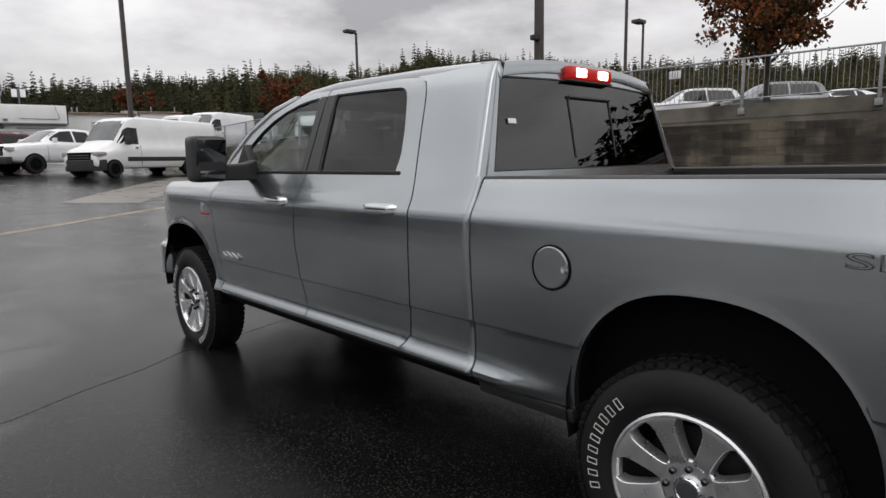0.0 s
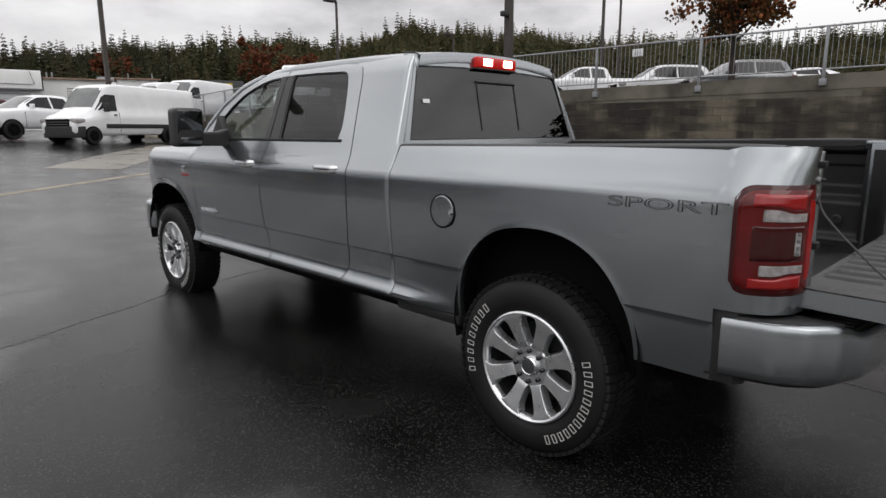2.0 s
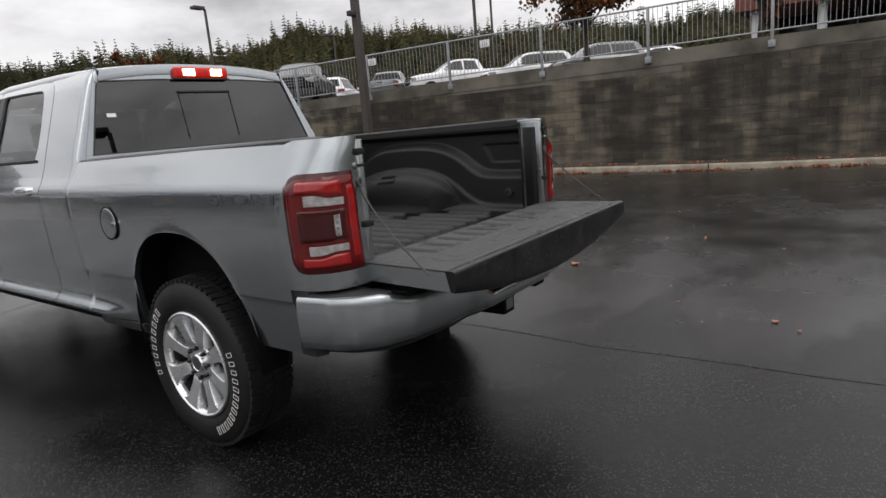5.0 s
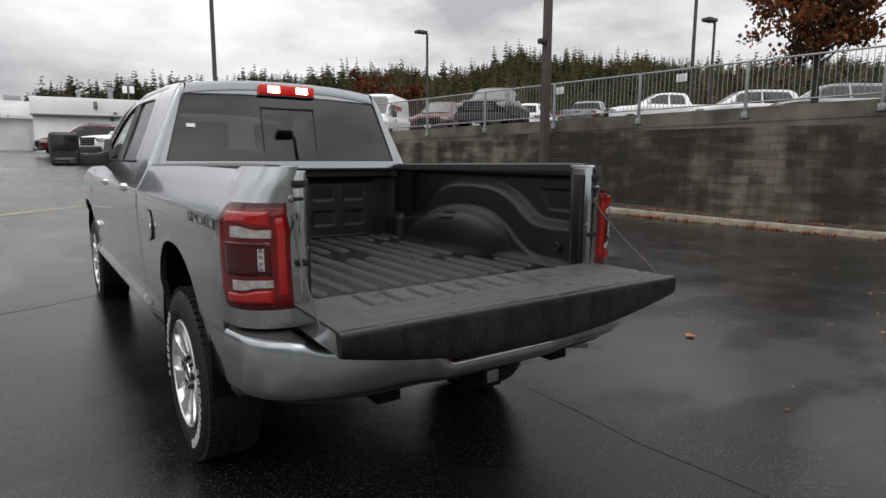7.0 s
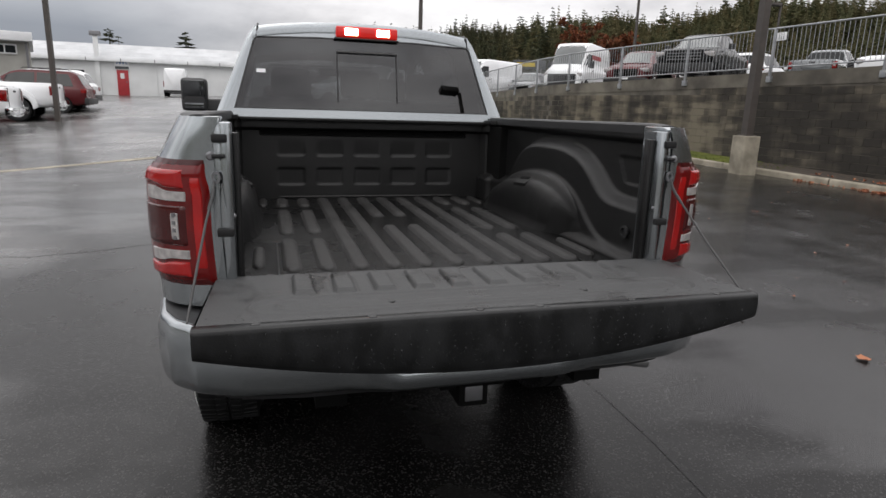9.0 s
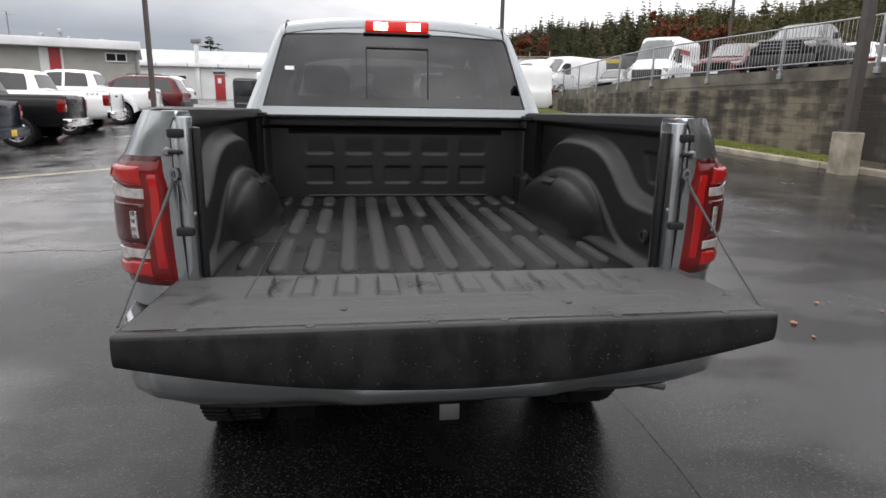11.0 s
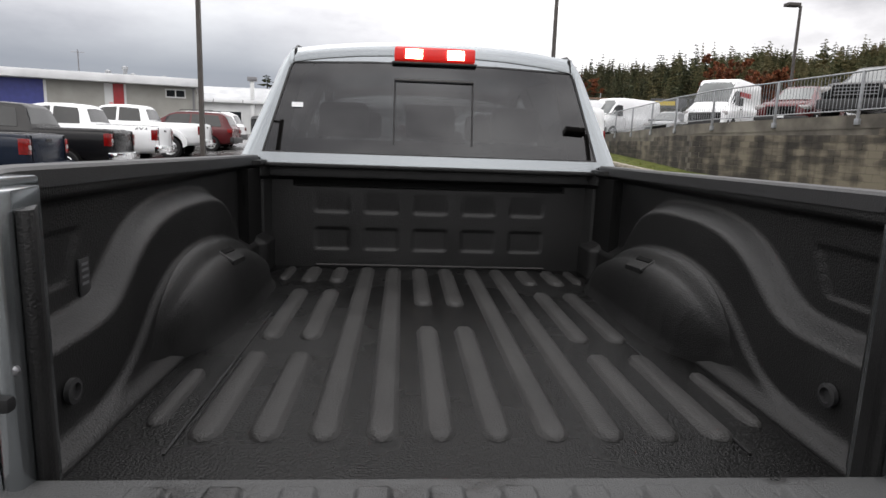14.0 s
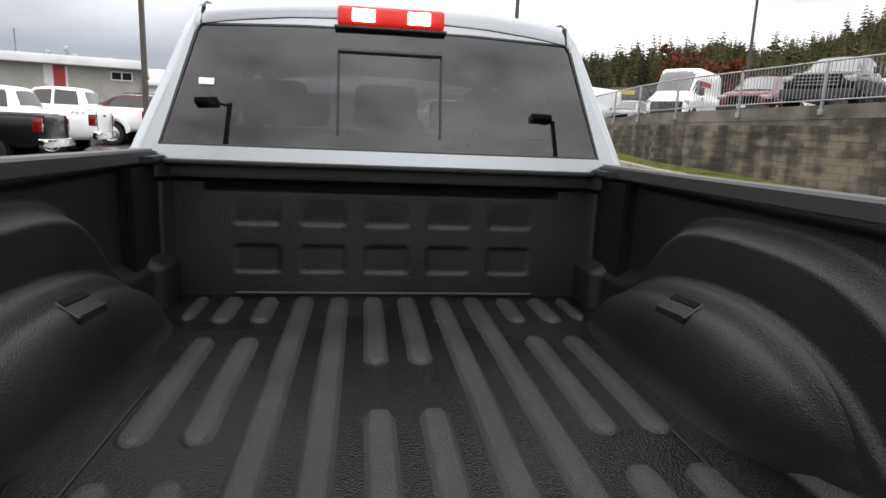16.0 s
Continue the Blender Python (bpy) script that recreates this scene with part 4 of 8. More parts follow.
# ---- trees ----
def conifer_template(seed, kind):
    """Triangles of a conifer one metre high: whorls of drooping boughs with hanging foliage round a dark stem."""
    rnd = random.Random(seed)
    tri = []
    base, full, wide, whorls = {"spruce": (0.06, 0.80, 0.19, 12), "pine": (0.30, 0.55, 0.21, 10), "slim": (0.10, 0.75, 0.14, 12), "ragged": (0.28, 0.68, 0.19, 9)}[kind]
    lean = (rnd.uniform(-.04, .04), rnd.uniform(-.04, .04))
    for i in range(3):
        a, b = 2.1 * i, 2.1 * (i + 1)
        tri.append(((0.014 * math.cos(a), 0.014 * math.sin(a), 0), (0.014 * math.cos(b), 0.014 * math.sin(b), 0), (lean[0], lean[1], 1.0)))
    for k in range(whorls):
        f = base + (0.97 - base) * (k / (whorls - 1)) ** 0.92
        nb = 6 if k < whorls - 3 else 4
        a0 = rnd.uniform(0, 6.3)
        for i in range(nb):
            if kind == "ragged" and rnd.random() < 0.25:
                continue
            a = a0 + 6.283 * i / nb + rnd.uniform(-.4, .4)
            g = (1 - f) / (1 - base)
            shape = g ** full if kind != "pine" else math.sqrt(max(g, 0)) * (0.75 + 0.25 * math.sin(9 * f + seed))
            L = wide * (shape + 0.09) * rnd.uniform(0.55, 1.2)
            up = rnd.uniform(-0.45, 0.05) if kind != "pine" else rnd.uniform(-0.15, 0.35)
            c, s_ = math.cos(a), math.sin(a)
            ox, oy = lean[0] * f, lean[1] * f
            z0 = f + rnd.uniform(-.02, .02)
            tip = (ox + c * L, oy + s_ * L, z0 + up * L)
            w = L * rnd.uniform(0.28, 0.5)
            mid = (ox + c * L * 0.45, oy + s_ * L * 0.45, z0 + up * L * 0.45)
            tri.append(((mid[0] - s_ * w, mid[1] + c * w, mid[2] - 0.2 * w), (mid[0] + s_ * w, mid[1] - c * w, mid[2] - 0.2 * w), tip))
            hang = rnd.uniform(0.022, 0.05) * (0.5 + g)
            tri.append(((ox, oy, z0 + 0.6 * hang), (mid[0] * 1.05, mid[1] * 1.05, mid[2] - hang), tip))
            tri.append(((ox, oy, z0 - hang), (mid[0] - s_ * w * 0.6, mid[1] + c * w * 0.6, mid[2] + 0.4 * hang), (mid[0] + s_ * w * 0.6, mid[1] - c * w * 0.6, mid[2] + 0.1 * hang)))
    return np.array(tri)


TEMPLATES = [conifer_template(40 + i, k) for i, k in enumerate(("spruce", "slim", "spruce", "pine", "ragged", "spruce", "slim", "pine", "spruce", "ragged", "pine", "slim"))]


def woods(name, label, spots, rnd, needles=None):
    """Many conifers joined in one mesh; spots: (x, y, z, height, girth)."""
    out = []
    for x, y, z, h, girth in spots:
        t = TEMPLATES[rnd.randrange(len(TEMPLATES))]
        a = rnd.uniform(0, 6.283)
        c, s_ = math.cos(a), math.sin(a)
        q = np.empty_like(t)
        q[..., 0] = x + h * girth * (c * t[..., 0] - s_ * t[..., 1])
        q[..., 1] = y + h * girth * (s_ * t[..., 0] + c * t[..., 1])
        q[..., 2] = z + h * t[..., 2]
        out.append(q.reshape(-1, 3))
    v = np.concatenate(out)
    me = bpy.data.meshes.new(name)
    n = len(v) // 3
    me.vertices.add(len(v))
    me.vertices.foreach_set("co", v.astype(np.float32).ravel())
    me.loops.add(len(v))
    me.loops.foreach_set("vertex_index", np.arange(len(v), dtype=np.int32))
    me.polygons.add(n)
    me.polygons.foreach_set("loop_start", np.arange(0, len(v), 3, dtype=np.int32))
    me.polygons.foreach_set("loop_total", np.full(n, 3, dtype=np.int32))
    me.update(calc_edges=True)
    me.materials.append(needles or M_CONIFER)
    ob = new(name, me)
    return tagged(ob, label, "forest", kind="stuff") if label else ob


def build_forest():
    rnd = random.Random(11)
    bands = {"near_forest": (104, 150, 1700), "far_forest": (150, 205, 2700), "skyline_forest": (200, 224, 4200)}
    for nm, (r0, r1, cnt) in bands.items():
        spots, pale_spots = [], []
        for i in range(cnt):
            # trees from 104 to 310 degrees are unseen, kept for reflections
            az = rnd.uniform(0.5, 104) if rnd.random() < 0.84 else rnd.uniform(104, 310)
            r = rnd.uniform(r0, r1)
            if nm == "near_forest" and 25 < az < 34 and r < 140:
                continue
            clump = noise.noise(Vector((az * 0.35, r * 0.03, 1.7)))
            h = rnd.uniform(5, 10) * (1 + 0.35 * clump)
            if nm == "skyline_forest":
                h = rnd.uniform(4.5, 8.5) * (1 + 0.45 * clump)
                if rnd.random() < 0.035:
                    h = rnd.uniform(9, 12.5)
            # same trees in a paler olive beyond about 24 degrees
            stand = pale_spots if 24 + rnd.uniform(-5, 5) < az < 104 else spots
            stand.append((r * math.sin(radians(az)), r * math.cos(radians(az)), hill_z(az, r) - 0.5, h, rnd.uniform(0.8, 1.25)))
        woods(nm, "dense dark green conifer forest on the hillside", spots, rnd)
        woods(nm.replace("forest", "pale_stand"), "paler olive green conifers on the hillside", pale_spots, rnd, M_PALE_CONIFER)
    # wooded rise beyond the showroom, mirrored in the rear window
    spots = []
    for i in range(360):
        az, r = rnd.uniform(100, 136), rnd.uniform(66, 100)
        h = rnd.uniform(9, 15) * interp([(100, 1.3), (114, 1.25), (124, 0.85), (136, 0.55)], az)
        spots.append((r * math.sin(radians(az)), r * math.cos(radians(az)), UP - 0.5, h, rnd.uniform(1.3, 2.2)))
    woods("wooded_rise", "dark conifer trees rising beyond the showroom", spots, rnd)
    for x, y, h in ((-25.5, 118, 11), (-14, 125, 12), (-10.5, 122, 8.5), (-3, 128, 9)):
        t = thing("spruce", "lone dark spruce behind the workshop roof", "tree", "spruces behind the workshop", m=pose(x, y, 2.0))
        o = woods("crown", "", [(0, 0, 0, h, 2.4), (0, 0, 0, h * 0.97, 2.2), (0.4, 0.2, 0, h * 0.9, 2.4)], rnd)
        o.parent = t
        bm = bm_new()
        tube(bm, [(0, 0, -1), (0, 0, h * 0.8)], [0.25, 0.05], 6)
        part("trunk", bm, M_BARK, t)


def leafy_tree(name, x, y, z, trunk_h, h, rad, material, label, seed, leaf=0.16, count=2600):
    """Deciduous tree: forked limbs and a ragged crown of small leaf clumps with gaps."""
    rnd = random.Random(seed)
    root = thing(name, label, "tree", m=pose(x, y, z))
    bm = bm_new()
    tube(bm, [(0, 0, -0.2), (0.03, 0.02, trunk_h * 0.5), (0.0, 0.05, trunk_h), (0.1, 0, trunk_h + (h - trunk_h) * 0.6)], [0.17, 0.14, 0.12, 0.03], 10)
    part("trunk", bm, M_BARK, root)
    tips = []
    for i in range(15):
        a = i * 2.4 + rnd.uniform(-.3, .3)
        z0 = trunk_h * rnd.uniform(0.85, 1.0) + (h - trunk_h) * 0.45 * (i / 15)
        up = rnd.uniform(0.35, 1.0)
        L = rad * rnd.uniform(0.65, 1.02)
        p = [Vector((0.05, 0, z0))]
        for s in range(1, 5):
            q = Vector((math.cos(a + 0.15 * s * rnd.uniform(-1, 1)) * L * s / 4, math.sin(a) * L * s / 4, z0 + up * L * (s / 4) ** 1.2))
            p.append(q)
        bm = bm_new()
        tube(bm, p, [0.07, 0.05, 0.035, 0.022, 0.01], 6)
        part("limb", bm, M_BARK, root)
        tips += p[1:]
    bm = bm_new()
    zc = (trunk_h + h) / 2 + 0.2
    cl = []
    for i in range(130):
        b = tips[rnd.randrange(len(tips))]
        q = b + Vector((rnd.gauss(0, .45), rnd.gauss(0, .45), rnd.gauss(0.25, .45)))
        s = Vector((q.x / rad, q.y / rad, (q.z - zc) / ((h - trunk_h) * 0.56))).length
        if s < 1.12:
            cl.append(q)
    for i in range(count):
        c = cl[rnd.randrange(len(cl))]
        p = c + Vector((rnd.gauss(0, .22), rnd.gauss(0, .22), rnd.gauss(0, .18)))
        q = Euler((rnd.uniform(0, 6.3), rnd.uniform(0, 6.3), rnd.uniform(0, 6.3))).to_matrix()
        L = leaf * rnd.uniform(0.6, 1.3)
        bm.faces.new([bm.verts.new(p + q @ Vector(v)) for v in ((-L * .5, 0, 0), (0, -L * .45, 0.02), (L * .55, 0, 0), (0, L * .45, 0.02))])
    part("crown", bm, material, root, smooth=False)
    return root


build_forest()
leafy_tree("maple_tree", 22.7, 7.9, UP, 2.4, 7.0, 2.5, M_MAPLE, "young maple with green and rust autumn leaves behind the railing", 3, count=9000)
leafy_tree("maple_tree", 23.2, 1.4, UP, 2.1, 6.6, 2.6, M_MAPLE, "spreading maple with dark autumn leaves behind the railing", 8, count=9000)
for k, (rx, ry, rh) in enumerate(((60, 112, 17), (67, 110, 12), (36, 122, 8))):
    leafy_tree("red_tree", rx, ry, hill_z(30, 125) + 1.2, 2.0, rh, 4.6 if rh > 10 else 3.6, M_REDTREE, "red and orange autumn tree in front of the conifers", 20 + k, leaf=0.42, count=8000)


def build_fallen_leaves():
    rnd = random.Random(9)
    bm = bm_new()
    for i in range(1700):
        if i < 1560:
            y = rnd.uniform(-8, 8.5)
            y += 0.35 * math.sin(y * 2.3) + 0.2 * math.sin(y * 7.1)
            kx = float(np.interp(y, [k[1] for k in KERB], [k[0] for k in KERB]))
            x = kx - abs(rnd.gauss(0, 0.13)) - 0.03 if rnd.random() < 0.75 else kx + rnd.uniform(0.2, 0.5)
            lift = 0.006 if x < kx else 0.17
        else:
            x, y, lift = rnd.uniform(1.5, 12), rnd.uniform(-6, 14), 0.006
        z = ground_z(x, y) + lift
        s, a = (rnd.uniform(0.02, 0.05) if i < 1560 else rnd.uniform(0.010, 0.024)), rnd.uniform(0, 6.3)
        ca, sa = math.cos(a) * s, math.sin(a) * s
        u = rnd.uniform(0.005, 0.07) if i < 1560 else rnd.uniform(0, 0.012)
        bm.faces.new([bm.verts.new(q) for q in ((x + ca, y + sa, z + u), (x - sa * .7, y + ca * .7, z), (x - ca, y - sa, z + u), (x + sa * .7, y - ca * .7, z + 0.004))])
    tagged(part("leaf_litter", bm, M_LEAF, smooth=False), "scattered red and brown fallen leaves along the kerb", "leaves", kind="stuff")
    for x, y, s in ((3.03, -0.18, 0.04), (2.82, 0.85, 0.025), (-1.62, -0.95, 0.022), (-3.1, 1.75, 0.035), (1.9, -2.1, 0.02)):
        bm = bm_new()
        z = ground_z(x, y)
        sheet(bm, [[(x + s * u * (1 - abs(v) * .5), y + s * v, z + 0.006 + 0.25 * s * (u * u + v * v)) for u in (-1, -.4, .4, 1)] for v in (-1, -.5, 0, .5, 1)], rim=(0, 0, -0.003))
        tagged(part("fallen_leaf", bm, M_LEAF), "curled brown leaf lying on wet asphalt", "leaf", "single fallen leaves")


build_fallen_leaves()


# ---- the pickup truck, its rear axle over the origin, nose towards +y ----
truck = thing("pickup_truck", "wet silver-grey crew pickup with open tailgate and black-lined bed", "pickup truck")

M_LAMPRED = mat("deep_red_lens", (0.122, 0.0035, 0.004), (0.075, 0.0028, 0.0028), rough=0.10, scale=9, coat=0.25, spec=0.35)
M_CABLE = mat("dark_cable", (0.045, 0.045, 0.045), rough=0.5, scale=60, metal=0.3)
M_REDBAR = mat("bright_red_bar", (0.27, 0.005, 0.005), rough=0.12, scale=9, coat=0.3, emit=(1.0, 0.012, 0.010), estr=0.015)
M_CAP = mat("wet_black_cap", (0.0125, 0.0130, 0.0136), (0.0058, 0.0060, 0.0062), rough=0.46, rough2=0.28, scale=11.0, detail=11, stretch=(1.6, 1, 0.9), bump=0.05, bscale=160, spec=0.32, lo=0.40, hi=0.62)
M_GATE = mat("scuffed_gate_liner", (0.036, 0.037, 0.0375), (0.008, 0.008, 0.008), rough=0.62, rough2=0.26, scale=7.0, detail=11, bump=0.30, bscale=260, lo=0.36, hi=0.47)
M_MIRROR = mat("dim_mirror", (0.13, 0.135, 0.14), (0.12, 0.125, 0.13), rough=0.03, metal=1.0, scale=3)
HX = [(0.48, 0.88), (0.54, 0.930), (0.58, 0.962), (0.603, 0.978), (0.620, 0.975), (0.65, 0.953), (0.69, 0.946), (0.78, 0.950), (0.822, 0.953), (0.831, 0.960), (0.95, 0.968), (1.04, 0.9735), (1.12, 0.977), (1.20, 0.977), (1.265, 0.9745), (1.288, 0.967), (1.315, 0.951), (1.35, 0.931), (1.40, 0.904), (1.43, 0.886), (1.46, 0.872)]
CORNER = [(0.0, 0.0, -0.78), (0.15, -0.002, -0.84), (0.32, -0.009, -0.902), (0.42, -0.019, -0.938), (0.5, -0.031, -0.966), (0.59, -0.050, -0.994), (0.68, -0.074, -1.017), (0.77, -0.102, -1.034), (0.85, -0.130, -1.046), (1.0, -0.19, -1.057)]


def hx(z):
    return interp(HX, z)


def arch_edge(y, yc, a, b):
    t = min(abs(y - yc) / a, 1.0)
    return 0.60 + b * (1 - t ** 2.4) ** (1 / 2.0)


def low_x(z):
    """Half-width of the tucked-in panel behind the rear wheel."""
    return 0.953 - 0.15 * (0.82 - z)


def side_point(y, z, yc=-0.04, a=0.478, b=0.485):
    """Half-width of the body side with the rolled lip round the wheel arch."""
    x = hx(z)
    if z < 0.82:
        x = low_x(z) + (x - low_x(z)) * interp([(0.46, 0.0), (0.78, 1.0)], y)
    if abs(y - yc) < a + 0.12:
        d = math.hypot((y - yc) / a, max(z - 0.60, 0) / b) - 1
        x += 0.004 * math.exp(-(d / 0.05) ** 2)
    return x


def cosine(a, b, n):
    return [a + (b - a) * (0.5 - 0.5 * math.cos(math.pi * i / n)) for i in range(n + 1)]


def rail_z(y):
    return 1.424 + (0.92 - y) * 0.012


def bed_corner(t, z):
    dx, y = interp([(r[0], r[1]) for r in CORNER], t), interp([(r[0], r[2]) for r in CORNER], t)
    u = min(max((z - 1.22) / 0.22, 0.0), 1.0)
    return hx(z) + dx * (1.0 - 0.47 * u * u * (3 - 2 * u)), y


def corner_patch(bm, s, t0, t1, z0, z1, proud, nt=8, nz=8, turn=0.0, soft=1):
    """Piece of the rear corner's surface, standing proud of it; z0 and z1 may follow t. soft: rows over which the edge rounds off."""
    pts = []
    for i in range(nt + 1):
        t = t0 + (t1 - t0) * i / nt
        row = []
        u = min(1.0, (t - t0) / 0.16)
        cut = turn * (1 - math.sqrt(max(0.0, 1 - (1 - u) ** 2)))
        za, zb = (z0(t) if callable(z0) else z0), (z1(t) if callable(z1) else z1)
        for j in range(nz + 1):
            z = za + cut + (zb - za - 2 * cut) * j / nz
            x, y = bed_corner(t, z)
            x2, y2 = bed_corner(min(t + 0.02, 1.0), z)
            x1, y1 = bed_corner(max(t - 0.02, 0.0), z)
            nv = Vector((-(y2 - y1), (x2 - x1), 0)).normalized()
            e = min(i, nt - i, j, nz - j) / soft
            edge = 1.0 if e >= 1 else 0.25 + 0.75 * math.sqrt(1 - (1 - e) ** 2)
            row.append((s * (x + nv.x * proud * edge), y + nv.y * proud * edge, z))
        pts.append(row)
    sheet(bm, pts, rim=(-s * 0.012, 0.008, 0))


for s in (-1, 1):
    # bed side
    a_, yc_ = 0.478, -0.04
    ys = [0.918, 0.90, 0.8, 0.7, 0.6, 0.5] + [y for y in cosine(yc_ + a_, yc_ - a_, 40)] + [-0.56, -0.62, -0.70, -0.778]

    def low_bed(y):
        if abs(y - yc_) < a_:
            return arch_edge(y, yc_, a_, 0.485)
        return 0.575 if y > 0 else 0.60
    bm = bm_new()
    pts = []
    for y in ys:
        z0, z1 = low_bed(y), rail_z(y)
        zm = max(0.832, z0 + 0.03)
        zs = [z0 + (zm - 0.011 - z0) * i / 11 for i in range(12)] + [zm + (z1 - zm) * i / 26 for i in range(27)]
        pts.append([(s * side_point(y, z), y, z) for z in zs])
    for t in (0.02, 0.06, 0.105, 0.106, 0.15, 0.25, 0.35, 0.45, 0.55, 0.65, 0.75, 0.85, 0.93, 1.0):
        row = []
        zf = 0.60 if t < 0.1055 else 0.884
        zm = max(0.832, zf + 0.02)
        for z in [zf + (zm - 0.011 - zf) * i / 11 for i in range(12)] + [zm + (rail_z(-1) - zm) * i / 26 for i in range(27)]:
            x, y = bed_corner(t, z)
            row.append((s * (low_x(z) if z < 0.82 else x), y, z))
        pts.append(row)
    sheet(bm, pts, rim=(-s * 0.03, 0, 0))
    part("bed_side", bm, M_PAINT, truck, angle=28)
    # black rail cap
    bm = bm_new()
    pts = []
    for y in (0.925, 0.9, 0.5, 0.0, -0.5, -0.80, -0.86, -0.90, -0.94, -0.965):
        z = rail_z(y)
        xo = interp([(-1.03, 0.802), (-1.0, 0.820), (-0.965, 0.840), (-0.90, 0.864), (-0.84, 0.884)], y)
        xi = interp([(-1.03, 0.745), (-0.95, 0.780), (-0.88, 0.805)], y)
        pts.append([(s * x, y, z + h * interp([(-0.965, 0.45), (-0.90, 0.8), (-0.8, 1)], y)) for x, h in ((xi, -0.02), (xi, 0.003), (xi + 0.006, 0.010), ((xi + 0.006 + xo) / 2, 0.012), (xo - 0.012, 0.009), (xo - 0.002, 0.002), (xo, -0.01))])
    sheet(bm, pts, rim=(0, 0, -0.01))
    part("rail_cap", bm, M_TRIM, truck, "black plastic bed rail cap")
    # fuel door on the driver's side
    if s < 0:
        bm = bm_new()
        lathe(bm, [(0.079, -0.004), (0.079, 0.004), (0.074, 0.007), (0.0001, 0.008)], 40, m=Matrix.Translation((-0.9775, 0.512, 1.112)) @ Matrix.Rotation(radians(-90), 4, 'Y'))
        fd = part("fuel_door", bm, M_PAINT, truck, angle=15)
        bm = bm_new()
        lathe(bm, [(0.0795, 0), (0.0845, 0), (0.0845, 0.005), (0.0795, 0.005)], 40, m=Matrix.Translation((-0.978, 0.512, 1.112)) @ Matrix.Rotation(radians(-90), 4, 'Y'), close=True)
        part("gap_ring", bm, M_DARK, fd)
        bm = bm_new()
        lathe(bm, [(0.016, 0), (0.016, 0.004), (0.0001, 0.002)], 16, m=Matrix.Translation((-0.986, 0.446, 1.112)) @ Matrix.Rotation(radians(-90), 4, 'Y'))
        part("finger_dent", bm, M_CHROME, fd)
    # wheel tub behind the arches
    for yc, nm in ((-0.04, "rear_wheel_liner"), (4.06, "front_wheel_liner")):
        bm = bm_new()
        R, Hh, xin = (0.505, 0.510, 0.775) if yc < 1 else (0.56, 0.46, 0.5)
        pts = []
        for i in range(21):
            th = math.pi * (-0.08 + 1.16 * i / 20)
            xq = 0.80 if yc < 1 and yc + R * math.cos(th) < -0.33 else xin
            pts.append([(s * x, yc + R * math.cos(th), 0.595 + Hh * math.sin(th)) for x in (0.945, 0.88, 0.83, xq)])
        sheet(bm, pts)
        bm.faces.new([bm.verts.new((s * xin, yc + R * math.cos(math.pi * (-0.08 + 1.16 * i / 20)), 0.595 + Hh * math.sin(math.pi * (-0.08 + 1.16 * i / 20)))) for i in range(21)])
        part(nm, bm, M_DARK, truck)
    # tail lamp
    lamp_root = bm_new()
    corner_patch(lamp_root, s, 0.25, 1.0, 0.962, 1.314, 0.011, 20, 16, 0.045)
    tl = part("tail_lamp", lamp_root, M_LAMPRED, truck, "red wrap-round tail lamp")
    bm = bm_new()
    corner_patch(bm, s, 0.22, 1.0, 0.951, 1.325, 0.006, 16, 16, 0.045)
    part("lamp_bezel", bm, M_DKRED, tl)
    bm = bm_new()
    corner_patch(bm, s, 0.36, 0.875, 1.066, 1.198, 0.0165, 12, 12, soft=2)
    part("dark_lens", bm, M_DKRED, tl, "dark red lens")
    wave = lambda t: 0.010 * ease((0.72 - t) / 0.16)
    for za, zb in ((lambda t: 1.202, lambda t: 1.236 + 1.4 * wave(t)), (lambda t: 1.030 - 1.2 * wave(t), lambda t: 1.062)):
        bm = bm_new()
        corner_patch(bm, s, 0.44, 0.875, za, zb, 0.0150, 12, 8)
        cl_ = part("clear_lens", bm, M_CLEARLENS, tl, "clear reversing lens")
    for za, zb in ((lambda t: 1.240 + 1.4 * wave(t), lambda t: 1.298), (lambda t: 0.976, lambda t: 1.026 - 1.2 * wave(t))):
        bm = bm_new()
        corner_patch(bm, s, 0.36, 0.865, za, zb, 0.0185, 14, 12, soft=3)
        part("red_lens", bm, M_REDBAR, tl)
    bm = bm_new()
    corner_patch(bm, s, 0.875, 0.975, 0.978, 1.302, 0.0145, 5, 8)
    part("light_bar", bm, M_REDBAR, tl, "bright red light bar")
    bm = bm_new()
    corner_patch(bm, s, 0.72, 0.80, 1.082, 1.180, 0.0190, 6, 8)
    ls = part("lens_strip", bm, M_CLEARLENS, tl, "clear strip of four lamps")
    for k in range(4):
        bm = bm_new()
        corner_patch(bm, s, 0.737, 0.783, 1.088 + 0.0225 * k, 1.107 + 0.0225 * k, 0.0215, 4, 4)
        part("lamp_cell", bm, M_STEEL, ls)
    # silver post beside the tailgate opening, the liner's edge behind it
    bm = bm_new()
    prism(bm, [(s * x, y) for x, y in ((0.796, -1.050), (0.760, -1.0525), (0.752, -1.053), (0.746, -1.058), (0.732, -1.062), (0.720, -1.056), (0.715, -1.03), (0.730, -0.93), (0.796, -0.93))], 'z', 0.885, 1.432, 0.004, 2)
    jb = part("gate_jamb", bm, M_PAINT, truck, angle=40)
    bm = bm_new()
    prism(bm, [(-1.045, 1.42), (-1.045, 1.440), (-1.02, 1.448), (-0.90, 1.446), (-0.90, 1.42)], 'x', min(s * 0.748, s * 0.797), max(s * 0.748, s * 0.797), 0.006)
    part("post_top", bm, M_PAINT, jb)
    bm = bm_new()
